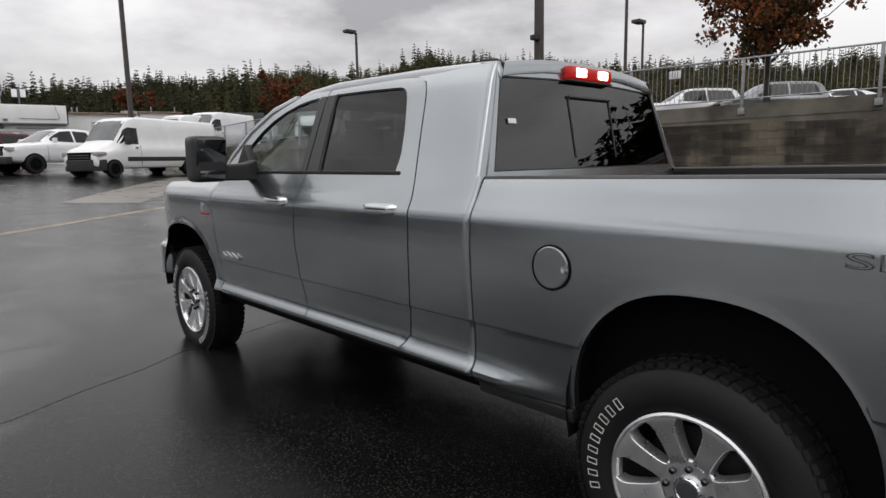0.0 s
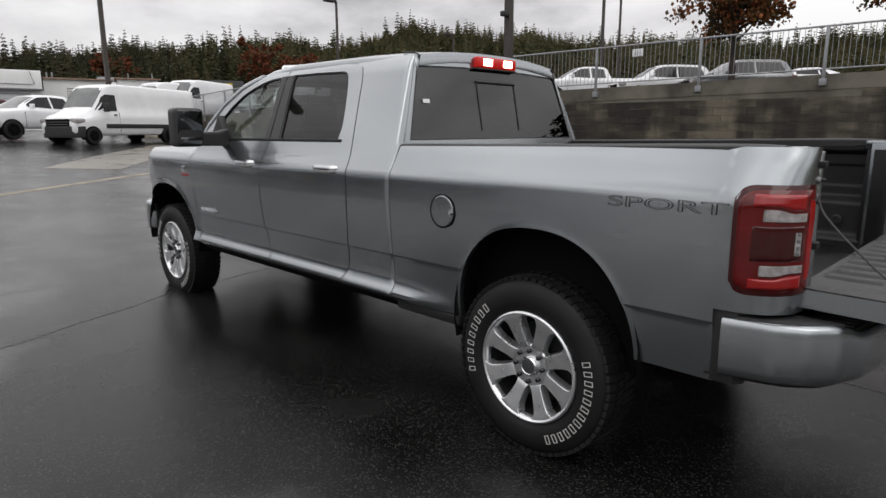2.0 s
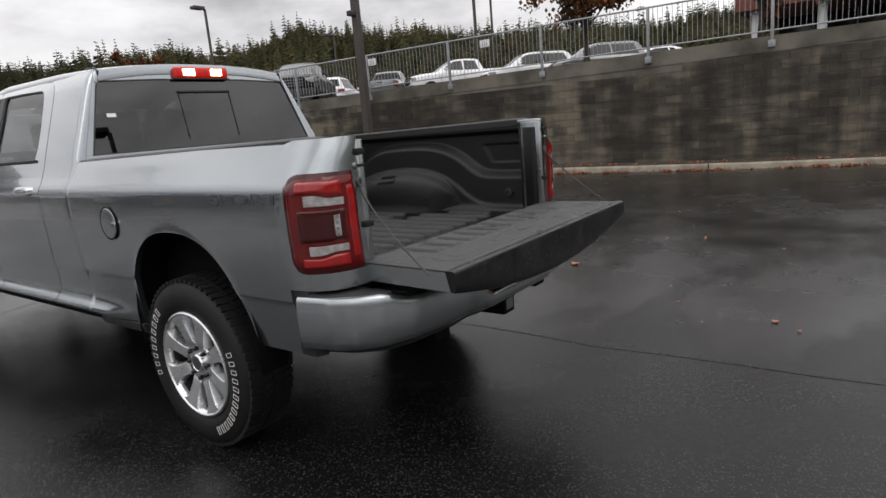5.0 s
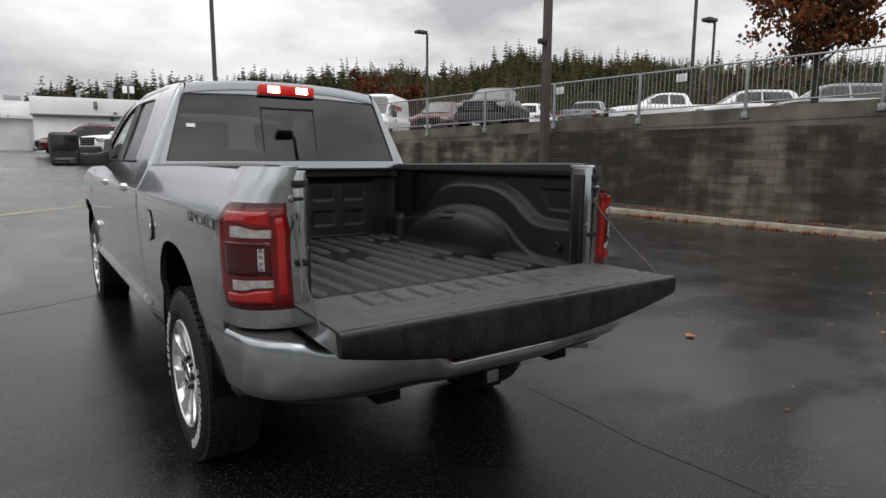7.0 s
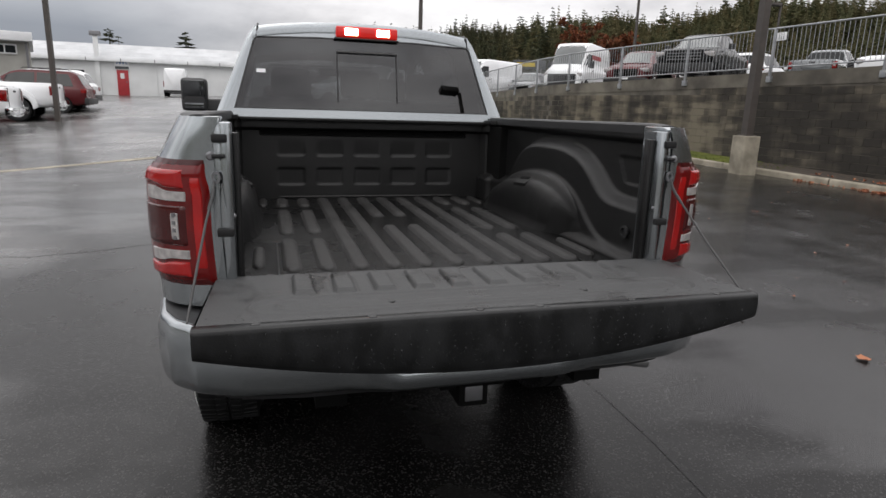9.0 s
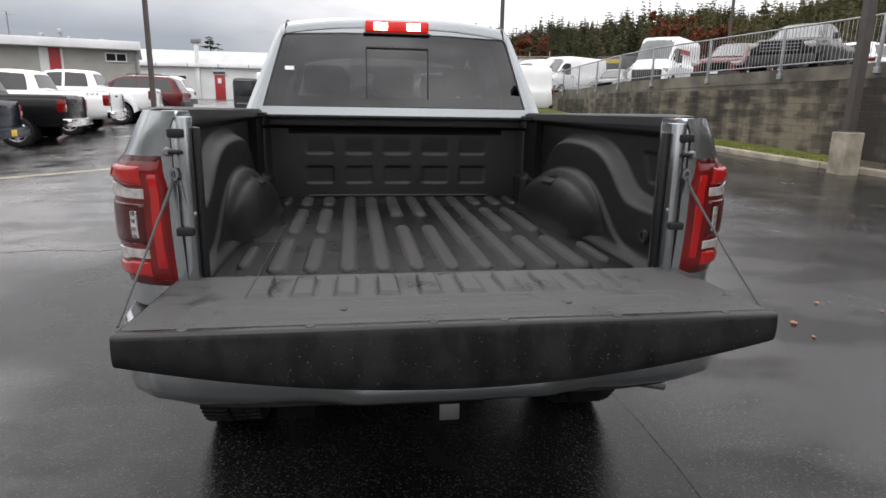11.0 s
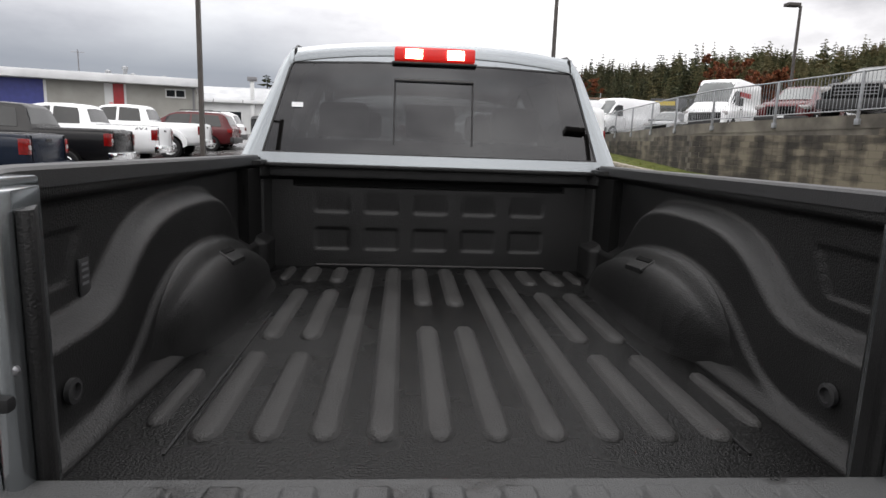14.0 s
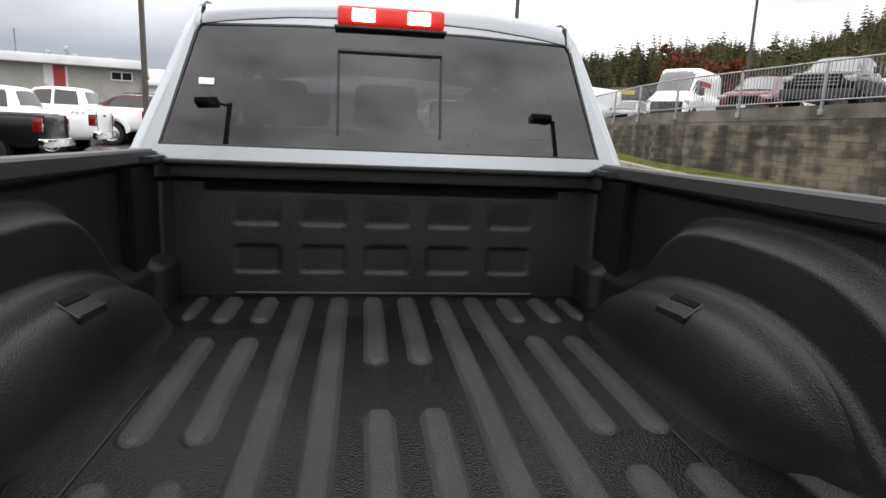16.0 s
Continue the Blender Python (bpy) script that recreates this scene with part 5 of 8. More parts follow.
    rim_ = [bed_corner(t, 1.43) for t in (0.25, 0.4, 0.55, 0.7, 0.85, 1.0)]
    prism(bm, [(s * (x - 0.004), y + 0.003) for x, y in rim_] + [(s * 0.752, -1.044), (s * 0.752, -0.90), (s * 0.80, -0.88)], 'z', 1.405, 1.439, 0.006)
    part("corner_top", bm, M_PAINT, jb)
    bm = bm_new()
    prism(bm, [(s * x, y) for x, y in ((0.7145, -1.028), (0.703, -1.030), (0.697, -1.022), (0.698, -1.005), (0.745, -0.91), (0.850, -0.90), (0.850, -0.93), (0.76, -0.935), (0.7155, -1.0))], 'z', 0.88, 1.402, 0.003)
    part("liner_edge", bm, M_LINER, jb)
    for z, x0, x1 in ((1.388, 0.728, 0.772), (1.112, 0.720, 0.768)):
        bm = bm_new()
        box(bm, (min(s * x0, s * x1), -1.074, z - 0.012), (max(s * x0, s * x1), -1.036, z + 0.012), 0.006)
        part("gate_bumper", bm, M_RUBBER, jb, "black rubber stop")
    bm = bm_new()
    tube(bm, [(s * 0.772, -1.066, 1.337), (s * 0.738, -1.068, 1.337)], 0.006, 10)
    part("striker_pin", bm, M_RUBBER, jb)
    bm = bm_new()
    lathe(bm, [(0.013, 0), (0.013, 0.016), (0.008, 0.022), (0.0001, 0.022)], 14, m=pose(s * 0.776, -1.045, 1.337, 90, 0, 0))
    part("washer", bm, M_STEEL, jb)
    for z, x in ((1.255, 0.779), (1.19, 0.779), (1.16, 0.722), (1.04, 0.779), (0.975, 0.765), (0.925, 0.770)):
        bm = bm_new()
        lathe(bm, [(0.009, 0), (0.009, 0.006), (0.005, 0.009), (0.0001, 0.009)], 10, m=pose(s * x, -1.046, z, 90, 0, 0))
        part("bolt", bm, M_STEEL, jb)
    # gate cable
    bm = bm_new()
    tube(bm, [(s * 0.768, -1.066, 1.265), (s * 0.774, -1.085, 1.225), (s * 0.79, -1.15, 1.16), (s * 0.806, -1.25, 1.07), (s * 0.824, -1.40, 0.955)], 0.0036, 6)
    gc = part("gate_cable", bm, M_CABLE, truck, "dark steel tailgate support cable")
    bm = bm_new()
    tube(bm, [(s * 0.770, -1.072, 1.245), (s * 0.775, -1.088, 1.222), (s * 0.783, -1.118, 1.190)], 0.0055, 8)
    part("cable_end", bm, M_TRIM, gc)
    bm = bm_new()
    lathe(bm, [(0.007, -0.003), (0.0125, -0.003), (0.0125, 0.003), (0.007, 0.003)], 14, m=Matrix.Translation((s * 0.764, -1.062, 1.275)) @ Matrix.Rotation(radians(90), 4, 'X') @ Matrix.Diagonal((1, 1.5, 1, 1)), close=True)
    part("cable_eye", bm, M_STEEL, gc)

# ---- cab: corner panels and doors with their window frames ----
CABX = [r for r in HX if r[0] < 1.36] + [(1.40, 0.908), (1.44, 0.892), (1.50, 0.868), (1.86, 0.718), (1.90, 0.696), (1.93, 0.672), (1.945, 0.655)]
REAR_SEAM = [(0.585, 1.47), (0.60, 1.43), (0.637, 1.388), (0.69, 1.352), (0.93, 1.332), (1.18, 1.319), (1.315, 1.326), (1.45, 1.356), (1.66, 1.405), (1.80, 1.436), (1.86, 1.455), (1.895, 1.483), (1.912, 1.52), (1.93, 1.60), (1.95, 1.60)]
SPLIT = [(0.585, 2.25), (0.64, 2.268), (0.82, 2.322), (1.04, 2.345), (1.25, 2.335), (1.44, 2.316), (1.92, 2.342)]
NOSE_SEAM = [(0.585, 3.41), (0.80, 3.43), (1.10, 3.468), (1.27, 3.488), (1.35, 3.462), (1.447, 3.425)]


def cab_x(z):
    return interp(CABX, z)


def gx(z):
    return cab_x(z)


def resample(line, n):
    d = [0.0]
    for p, q in zip(line, line[1:]):
        d.append(d[-1] + math.hypot(q[0] - p[0], q[1] - p[1]))
    return [(float(np.interp(d[-1] * i / n, d, [p[0] for p in line])), float(np.interp(d[-1] * i / n, d, [p[1] for p in line]))) for i in range(n + 1)]


def draw_in(bm, v):
    """Turns the free border inward, so that the panel has an edge."""
    es = [e for e in bm.edges if len(e.link_faces) == 1]
    r = bmesh.ops.extrude_edge_only(bm, edges=es)
    bmesh.ops.translate(bm, vec=v, verts=[w for w in r["geom"] if isinstance(w, bmesh.types.BMVert)])


BELT = 1.447
LOWWRAP = ((0.0, 1.15, 1), (0.0, 1.05, 1), (0.0, 0.99, 1), (0.0, 0.968, 1), (-0.001, 0.954, 1), (-0.003, 0.945, 1), (-0.008, 0.938, 1), (-0.018, 0.933, 1), (-0.048, 0.931, 1))
TOPWRAP = ((0.0, 1.13, 0.4), (0.0, 1.05, 0.7), (0.0, 1.01, 0.9), (0.0, 0.98, 1), (-0.001, 0.969, 1), (-0.003, 0.962, 1), (-0.007, 0.957, 1), (-0.014, 0.953, 1), (-0.048, 0.949, 1))



def door(name, s, rear, front, outer, inner):
    """Door skin up to the belt with the window frame growing out of it."""
    y0, y1 = rear(BELT), front(BELT)
    a, b = (inner[0][0] - y0) / (y1 - y0), (y1 - inner[-1][0]) / (y1 - y0)
    cols = [0, a / 3, 2 * a / 3] + [a + (1 - a - b) * i / 9 for i in range(10)] + [1 - 2 * b / 3, 1 - b / 3, 1]
    bm = bm_new()
    zs = sorted(set([r[0] for r in HX if 0.585 <= r[0] < 1.40] + [round(0.585 + (BELT - 0.585) * i / 30, 4) for i in range(31)]))
    zs[-1] = BELT
    sheet(bm, [[(s * cab_x(z), rear(z) + (front(z) - rear(z)) * c, z) for z in zs] for c in cols])
    A, B = resample([(y0, BELT)] + outer + [(y1, BELT)], 44), resample(inner, 44)
    rows = []
    for (ya, za), (yb, zb) in zip(A, B):
        rows.append([(s * cab_x(za + (zb - za) * k / 3), ya + (yb - ya) * k / 3, za + (zb - za) * k / 3) for k in range(4)])
    sheet(bm, rows)
    bmesh.ops.remove_doubles(bm, verts=bm.verts[:], dist=0.0006)
    draw_in(bm, (-s * 0.035, 0, 0))
    return part(name, bm, M_PAINT, truck, angle=32)


def ring(bm, outer, inner, put, rim):
    """Flat frame between two loops of as many points, with depth."""
    A = [bm.verts.new(put(*p)) for p in outer]
    B = [bm.verts.new(put(*p)) for p in inner]
    A2 = [bm.verts.new(v.co + Vector(rim)) for v in A]
    B2 = [bm.verts.new(v.co + Vector(rim)) for v in B]
    k = len(A)
    for i in range(k):
        j = (i + 1) % k
        bm.faces.new((A[i], A[j], B[j], B[i]))
        bm.faces.new((A[i], A2[i], A2[j], A[j]))
        bm.faces.new((B[i], B[j], B2[j], B2[i]))


REAR_GLASS = [(1.505, BELT), (1.495, 1.53), (1.525, 1.66), (1.572, 1.80), (1.592, 1.845), (1.620, 1.868), (1.66, 1.877), (1.95, 1.888), (2.255, 1.893), (2.225, 1.67), (2.190, BELT)]
FRONT_GLASS = [(2.380, BELT), (2.397, 1.67), (2.413, 1.888), (2.55, 1.880), (2.66, 1.860), (2.80, 1.822), (2.917, 1.778), (3.04, 1.705), (3.152, 1.609), (3.215, 1.525), (3.25, BELT)]


def side_window(s, line, label, material, centre):
    n = 40
    loop = resample(line, n)
    inset = [(y + (centre[0] - y) * 0.022, z + (centre[1] - z) * 0.035) for y, z in loop]
    bm = bm_new()
    ring(bm, loop, inset, lambda y, z: (s * (cab_x(z) - 0.006), y, z), (-s * 0.012, 0, 0))
    part("window_seal", bm, M_TRIM, truck)
    bm = bm_new()
    V = [bm.verts.new((s * (cab_x(z) - 0.014), y, z)) for y, z in loop]
    c = [bm.verts.new((s * (cab_x(z) - 0.014), centre[0] + (y - centre[0]) * 0.5, z)) for y, z in [(q[0], centre[1] + (q[1] - centre[1]) * 0.5) for q in loop]]
    mid = bm.verts.new((s * (cab_x(centre[1]) - 0.014), centre[0], centre[1]))
    for i in range(n + 1):
        j = (i + 1) % (n + 1)
        bm.faces.new((V[i], V[j], c[j], c[i]))
        bm.faces.new((c[i], c[j], mid))
    part("side_glass", bm, material, truck, label)


for s in (-1, 1):
    # corner panel from sill to roof, rounded towards the bed
    bm = bm_new()
    rows = []
    zs = sorted(set([r[0] for r in HX if 0.585 <= r[0] < 1.40] + [round(0.585 + 0.05 * i, 3) for i in range(27)] + [1.434, 1.436, 1.445, 1.935]))
    for z in zs:
        e = interp(REAR_SEAM, z) - 0.009
        up = z > 1.435
        go = (z - 1.45) * 0.19 if up else 0.0
        rows.append([(s * cab_x(z), e - (e - 1.15) * k / 4, z) for k in range(4)] + [(s * (cab_x(z) + dx), y + go * w, z) for dx, y, w in (TOPWRAP if up else LOWWRAP)])
    sheet(bm, rows)
    draw_in(bm, (-s * 0.03, 0.012, 0))
    part("cab_corner", bm, M_PAINT, truck, angle=32)
    door("rear_door", s, lambda z: interp(REAR_SEAM, z), lambda z: interp(SPLIT, z) - 0.0045,
         [(1.405, 1.66), (1.436, 1.80), (1.455, 1.86), (1.483, 1.895), (1.53, 1.913), (1.70, 1.926), (2.03, 1.936), (2.337, 1.937), (2.330, 1.70)], REAR_GLASS)
    door("front_door", s, lambda z: interp(SPLIT, z) + 0.0045, lambda z: interp(NOSE_SEAM, z),
         [(2.339, 1.70), (2.346, 1.937), (2.55, 1.924), (2.698, 1.900), (2.83, 1.872), (2.953, 1.830), (3.08, 1.768), (3.176, 1.708), (3.27, 1.63), (3.335, 1.556)], FRONT_GLASS)
    side_window(s, REAR_GLASS, "dark tinted rear side glass", M_TINT, (1.88, 1.66))
    side_window(s, FRONT_GLASS, "clear front side glass", M_CLEARGLASS, (2.75, 1.63))
    # black centre pillar
    for f0, f1 in ((lambda z: interp([(1.447, 2.192), (1.893, 2.256)], z), lambda z: interp(SPLIT, z) - 0.006), (lambda z: interp(SPLIT, z) + 0.006, lambda z: interp([(1.447, 2.379), (1.888, 2.412)], z))):
        bm = bm_new()
        sheet(bm, [[(s * (cab_x(z) + 0.003), f0(z) + (f1(z) - f0(z)) * k / 2, z) for z in (1.452, 1.56, 1.66, 1.78, 1.890)] for k in range(3)], rim=(-s * 0.005, 0, 0))
        part("centre_pillar", bm, M_TRIM, truck, "gloss black centre pillar")
    # front wing round its arch, curving in towards the headlamp
    yc_, a_ = 4.06, 0.545

    def low_wing(y):
        if abs(y - yc_) < a_:
            return 0.60 + 0.45 * (1 - (abs(y - yc_) / a_) ** 2.4) ** 0.5
        return 0.60 if y < yc_ else 0.70

    def wing_x(y, z):
        inn = 0.0 if y < 4.3 else -0.75 * (y - 4.3) ** 2
        x = hx(z) + inn
        d = math.hypot((y - yc_) / a_, max(z - 0.60, 0) / 0.45) - 1
        x += 0.010 * math.exp(-(d / 0.08) ** 2)
        return x if z < 1.34 else x - (z - 1.34) * 0.8
    bm = bm_new()
    pts = []
    for y in [3.413, 3.45, 3.48] + cosine(yc_ - a_, yc_ + a_, 36) + [4.64, 4.72, 4.80, 4.88]:
        z0, z1 = low_wing(y), 1.40 - 0.035 * (y - 3.4) - (0.12 * max(0, y - 4.5))
        row = []
        for i in range(27):
            z = z0 + (z1 - z0) * i / 26
            yy = max(y, interp(NOSE_SEAM, z) + 0.008) if y < 3.5 else y
            row.append((s * wing_x(yy, z), yy, z))
        pts.append(row)
    sheet(bm, pts)
    bmesh.ops.remove_doubles(bm, verts=bm.verts[:], dist=0.0004)
    draw_in(bm, (-s * 0.03, 0, 0))
    part("front_wing", bm, M_PAINT, truck, angle=28)
    # sill, coloured near-black for the shade under the doors
    bm = bm_new()
    prism(bm, [(s * 0.82, 0.50), (s * 0.885, 0.515), (s * 0.938, 0.562), (s * 0.934, 0.578), (s * 0.80, 0.578)], 'y', 0.94, 3.42, 0.004)
    part("sill", bm, M_DARK, truck)
    bm = bm_new()
    prism(bm, [(s * 0.86, 0.50), (s * 0.93, 0.52), (s * 0.94, 0.570), (s * 0.80, 0.570)], 'y', 0.44, 0.915, 0.006)
    part("bed_sill", bm, M_TRIM, truck)
    # dark shell that shows in the seams
    bm = bm_new()
    box(bm, (min(s * 0.86, s * 0.905), 1.05, 0.60), (max(s * 0.86, s * 0.905), 3.45, 1.33))
    box(bm, (min(s * 0.80, s * 0.86), 0.70, 0.60), (max(s * 0.80, s * 0.86), 1.05, 1.38))
    part("seam_shell", bm, M_DARK, truck, smooth=False)
    # door handles
    for y0, y1 in ((2.42, 2.69), (1.405, 1.66)):
        bm = bm_new()
        pts = []
        for i in range(17):
            f = i / 16
            y = y0 + (y1 - y0) * f
            b = 0.040 * (1 - (2 * f - 1) ** 8)
            hh = 0.028 * (1 - 0.35 * abs(2 * f - 1) ** 5)
            pts.append([(s * (0.958 + q * b), y, 1.277 + h * hh) for q, h in ((0.0, 1.0), (0.6, 0.95), (0.9, 0.75), (1.0, 0.40), (1.0, -0.35), (0.9, -0.7), (0.6, -0.92), (0.0, -1.0))])
        sheet(bm, pts)
        part("door_handle", bm, M_CHROME, truck, "chrome door handle")
        bm = bm_new()
        lathe(bm, [(0.050, 0.0), (0.046, 0.002), (0.0001, 0.002)], 24, m=Matrix.Translation((s * 0.9685, (y0 + y1) / 2 + 0.01, 1.247)) @ Matrix.Rotation(radians(90 * s), 4, 'Y') @ Matrix.Diagonal((0.7, 1.9, 1, 1)))
        part("handle_recess", bm, M_PAINT, truck)
    put = lambda y, z, s=s: (s * gx(z), y, z)
    # windscreen pillar
    bm = bm_new()
    tube(bm, [(s * 0.850, 3.445, 1.44), (s * 0.822, 3.35, 1.555), (s * 0.760, 3.190, 1.710), (s * 0.708, 2.96, 1.832), (s * 0.672, 2.72, 1.898)], [0.04, 0.036, 0.034, 0.034, 0.03], 10)
    part("windscreen_pillar", bm, M_PAINT, truck)
    # belt moulding
    bm = bm_new()
    box(bm, (min(s * 0.872, s * 0.898), 1.47, 1.440), (max(s * 0.872, s * 0.898), 3.30, 1.457), 0.004)
    part("belt_moulding", bm, M_TRIM, truck)
    # towing mirror
    bm = bm_new()
    box(bm, (min(s * 1.10, s * 1.315), 2.87, 1.395), (max(s * 1.10, s * 1.315), 3.02, 1.675), 0.045, 4)
    mir = part("mirror", bm, M_TRIM, truck, "black towing mirror on a thick arm")
    bm = bm_new()
    box(bm, (min(s * 1.118, s * 1.298), 2.862, 1.488), (max(s * 1.118, s * 1.298), 2.872, 1.655), 0.004)
    bmesh.ops.rotate(bm, cent=(s * 1.2, 2.87, 1.57), matrix=Matrix.Rotation(radians(9), 3, "X"), verts=bm.verts[:])
    part("mirror_glass", bm, M_MIRROR, mir, "mirror glass")
    bm = bm_new()
    box(bm, (min(s * 1.13, s * 1.285), 2.862, 1.415), (max(s * 1.13, s * 1.285), 2.872, 1.465), 0.004)
    part("spotter_glass", bm, M_MIRROR, mir)
    bm = bm_new()
    prism(bm, [(s * 1.14, 1.40), (s * 1.14, 1.50), (s * 0.97, 1.505), (s * 0.885, 1.53), (s * 0.89, 1.395)], 'y', 2.91, 3.03, 0.02, 3)
    part("mirror_arm", bm, M_TRIM, mir)
    bm = bm_new()
    prism(bm, [(2.98, 1.45), (3.24, 1.455), (3.08, 1.63)], 'x', min(s * 0.84, s * 0.895), max(s * 0.84, s * 0.895), 0.006)
    part("mirror_sail", bm, M_TRIM, mir)

# roof
ROOF_EDGE = [(1.03, 1.928), (1.20, 1.945), (1.5, 1.957), (2.28, 1.966), (2.6, 1.945), (2.85, 1.893), (2.96, 1.855)]
bm = bm_new()
pts = []
for y in (1.018, 1.03, 1.06, 1.12, 1.2, 1.35, 1.5, 1.75, 2.0, 2.28, 2.45, 2.6, 2.72, 2.85, 2.96):
    e = interp(ROOF_EDGE, y) - (0.03 if y < 1.02 else 0)
    row = []
    for x in (-0.676, -0.668, -0.655, -0.635, -0.595, -0.51, -0.36, -0.18, 0, 0.18, 0.36, 0.51, 0.595, 0.635, 0.655, 0.668, 0.676):
        t = abs(x) / 0.66
        row.append((x, y, e + 0.050 * (1 - min(t, 1) ** 2.5) - (0.010 if 0.664 < abs(x) < 0.67 else 0.030 if abs(x) > 0.67 else 0)))
    pts.append(row)
sheet(bm, pts, rim=(0, 0, -0.03))
part("roof", bm, M_PAINT, truck)
for s in (-1, 1):
    bm = bm_new()
    tube(bm, [(s * 0.658, 1.022, 1.87), (s * 0.648, 1.02, 1.925), (s * 0.645, 1.06, 1.945), (s * 0.646, 1.16, 1.953)], 0.006, 6)
    part("roof_ditch", bm, M_TRIM, truck)

for s in (-1, 1):
    bm = bm_new()
    sheet(bm, [[(s * interp([(1.20, 0.86), (1.42, 0.80), (1.85, 0.686), (1.93, 0.60)], z), y, z) for y in (1.06, 1.2, 1.43)] for z in (1.20, 1.42, 1.6, 1.75, 1.85, 1.90, 1.93)], rim=(-s * 0.01, 0, 0))
    part("cab_lining", bm, M_TRIM, truck)

# rear face of the cab: frame, glass, slider, stop lamp
back = lambda x, z: (x, 0.935 + ((z - 1.452) * 0.19 if z > 1.452 else (z - 1.452) * 0.16) + 0.012 * (x / 0.8) ** 2, z)
bm = bm_new()
OUT = [(-0.85, 1.405), (-0.3, 1.405), (0.3, 1.405), (0.85, 1.405), (0.83, 1.46), (0.685, 1.875), (0.662, 1.935), (0.3, 1.955), (-0.3, 1.955), (-0.662, 1.935), (-0.685, 1.875), (-0.83, 1.46)]
INN = [(-0.797, 1.452), (-0.3, 1.452), (0.3, 1.452), (0.797, 1.452), (0.790, 1.475), (0.677, 1.85), (0.664, 1.872), (0.3, 1.885), (-0.3, 1.885), (-0.664, 1.872), (-0.677, 1.85), (-0.790, 1.475)]
ring(bm, OUT, INN, back, (0, 0.03, 0))
part("rear_panel", bm, M_PAINT, truck)
bm = bm_new()
ring(bm, INN, [(x * 0.988, z + (1.66 - z) * 0.03) for x, z in INN], back, (0, 0.012, 0))
part("rear_window_seal", bm, M_TRIM, truck)
bm = bm_new()
W = [-1, -0.66, -0.33, 0, 0.33, 0.66, 1]
sheet(bm, [[(interp([(1.452, 0.797), (1.475, 0.790), (1.85, 0.677), (1.885, 0.652)], z) * t, back(0.797 * t, z)[1] + 0.004, z) for t in W] for z in (1.452, 1.475, 1.6, 1.75, 1.85, 1.883)])
rw = part("rear_window", bm, M_REARGLASS, truck, "dark tinted rear window with rain streaks")
bm = bm_new()
tube(bm, [Vector(back(x, 1.803)) + Vector((0, -0.003, 0)) for x in (-0.187, 0.187)], 0.008, 8)
for x in (-0.185, 0.185):
    tube(bm, [Vector(back(x, z)) + Vector((0, 0.002, 0)) for z in (1.505, 1.65, 1.80)], 0.0045, 6)
part("slider_frame", bm, M_TRIM, rw)
bm = bm_new()
sheet(bm, [[Vector(back(x, z)) + Vector((0, -0.004, 0)) for x in (-0.662, -0.610)] for z in (1.662, 1.684)], rim=(0, 0.003, 0))
st = part("label_sticker", bm, M_WHITE, rw, "small white label", smooth=False)
# rain drops and runs on the glass
M_DROP = mat("water", (0.014, 0.014, 0.015), (0.010, 0.010, 0.011), rough=0.06, scale=30, coat=0.35, spec=0.3)
rnd = random.Random(2)
bm = bm_new()
for i in range(150):
    x = rnd.uniform(-0.17, 0.62)
    z = rnd.uniform(1.46, 1.78) if x > 0.2 else rnd.uniform(1.50, 1.79)
    if rnd.random() < 0.5:
        z = rnd.uniform(1.46, 1.53)
    r = rnd.uniform(0.0010, 0.0022)
    lathe(bm, [(r, 0), (r * 0.7, r * 0.5), (0.0001, r * 0.7)], 6, m=Matrix.Translation(Vector(back(x, z)) + Vector((0, -0.001, 0))) @ Matrix.Rotation(radians(90), 4, 'X'))
tagged(part("rain_beading", bm, M_DROP, rw), kind="stuff")
bm = bm_new()
box(bm, (-0.19, 0.985, 1.888), (0.19, 1.075, 1.956), 0.014, 3)
cl = part("stop_lamp", bm, M_STOPLIT, truck, "lit red high stop lamp with bright bulbs")
for x in (-0.098, 0.098):
    bm = bm_new()
    box(bm, (x - 0.040, 0.978, 1.902), (x + 0.040, 0.988, 1.944), 0.004)
    part("bulb", bm, M_BULB, cl, "glowing bulb")
bm = bm_new()
box(bm, (-0.20, 0.990, 1.880), (0.20, 1.06, 1.889), 0.003)
part("lamp_gasket", bm, M_TRIM, cl)

# windscreen, bonnet, nose
bm = bm_new()
sheet(bm, [[(x * w, y - 0.10 * (1 - abs(x)) * 0 + 0.10 * (1 - x * x), z) for x in np.linspace(-1, 1, 9)] for w, y, z in ((0.635, 2.88, 1.91), (0.72, 3.18, 1.70), (0.79, 3.50, 1.43))])
part("windscreen", bm, M_CLEARGLASS, truck, "clear windscreen")
bm = bm_new()
sheet(bm, [[(x * w, y, z + 0.075 * (1 - x * x) + (0.02 if abs(abs(x) - 0.5) < 0.2 else 0)) for x in np.linspace(-1, 1, 17)] for w, y, z in ((0.84, 3.46, 1.375), (0.86, 3.8, 1.36), (0.86, 4.3, 1.34), (0.84, 4.7, 1.30), (0.80, 4.92, 1.22))], rim=(0, 0, -0.05))
part("bonnet", bm, M_PAINT, truck)
bm = bm_new()
box(bm, (-0.72, 4.80, 0.80), (0.72, 5.00, 1.24), 0.05)
part("grille", bm, M_CHROME, truck, "chrome grille")
bm = bm_new()
FB = ((0.90, 4.58), (0.945, 4.62), (0.935, 4.72), (0.88, 4.86), (0.76, 4.98), (0.45, 5.05))
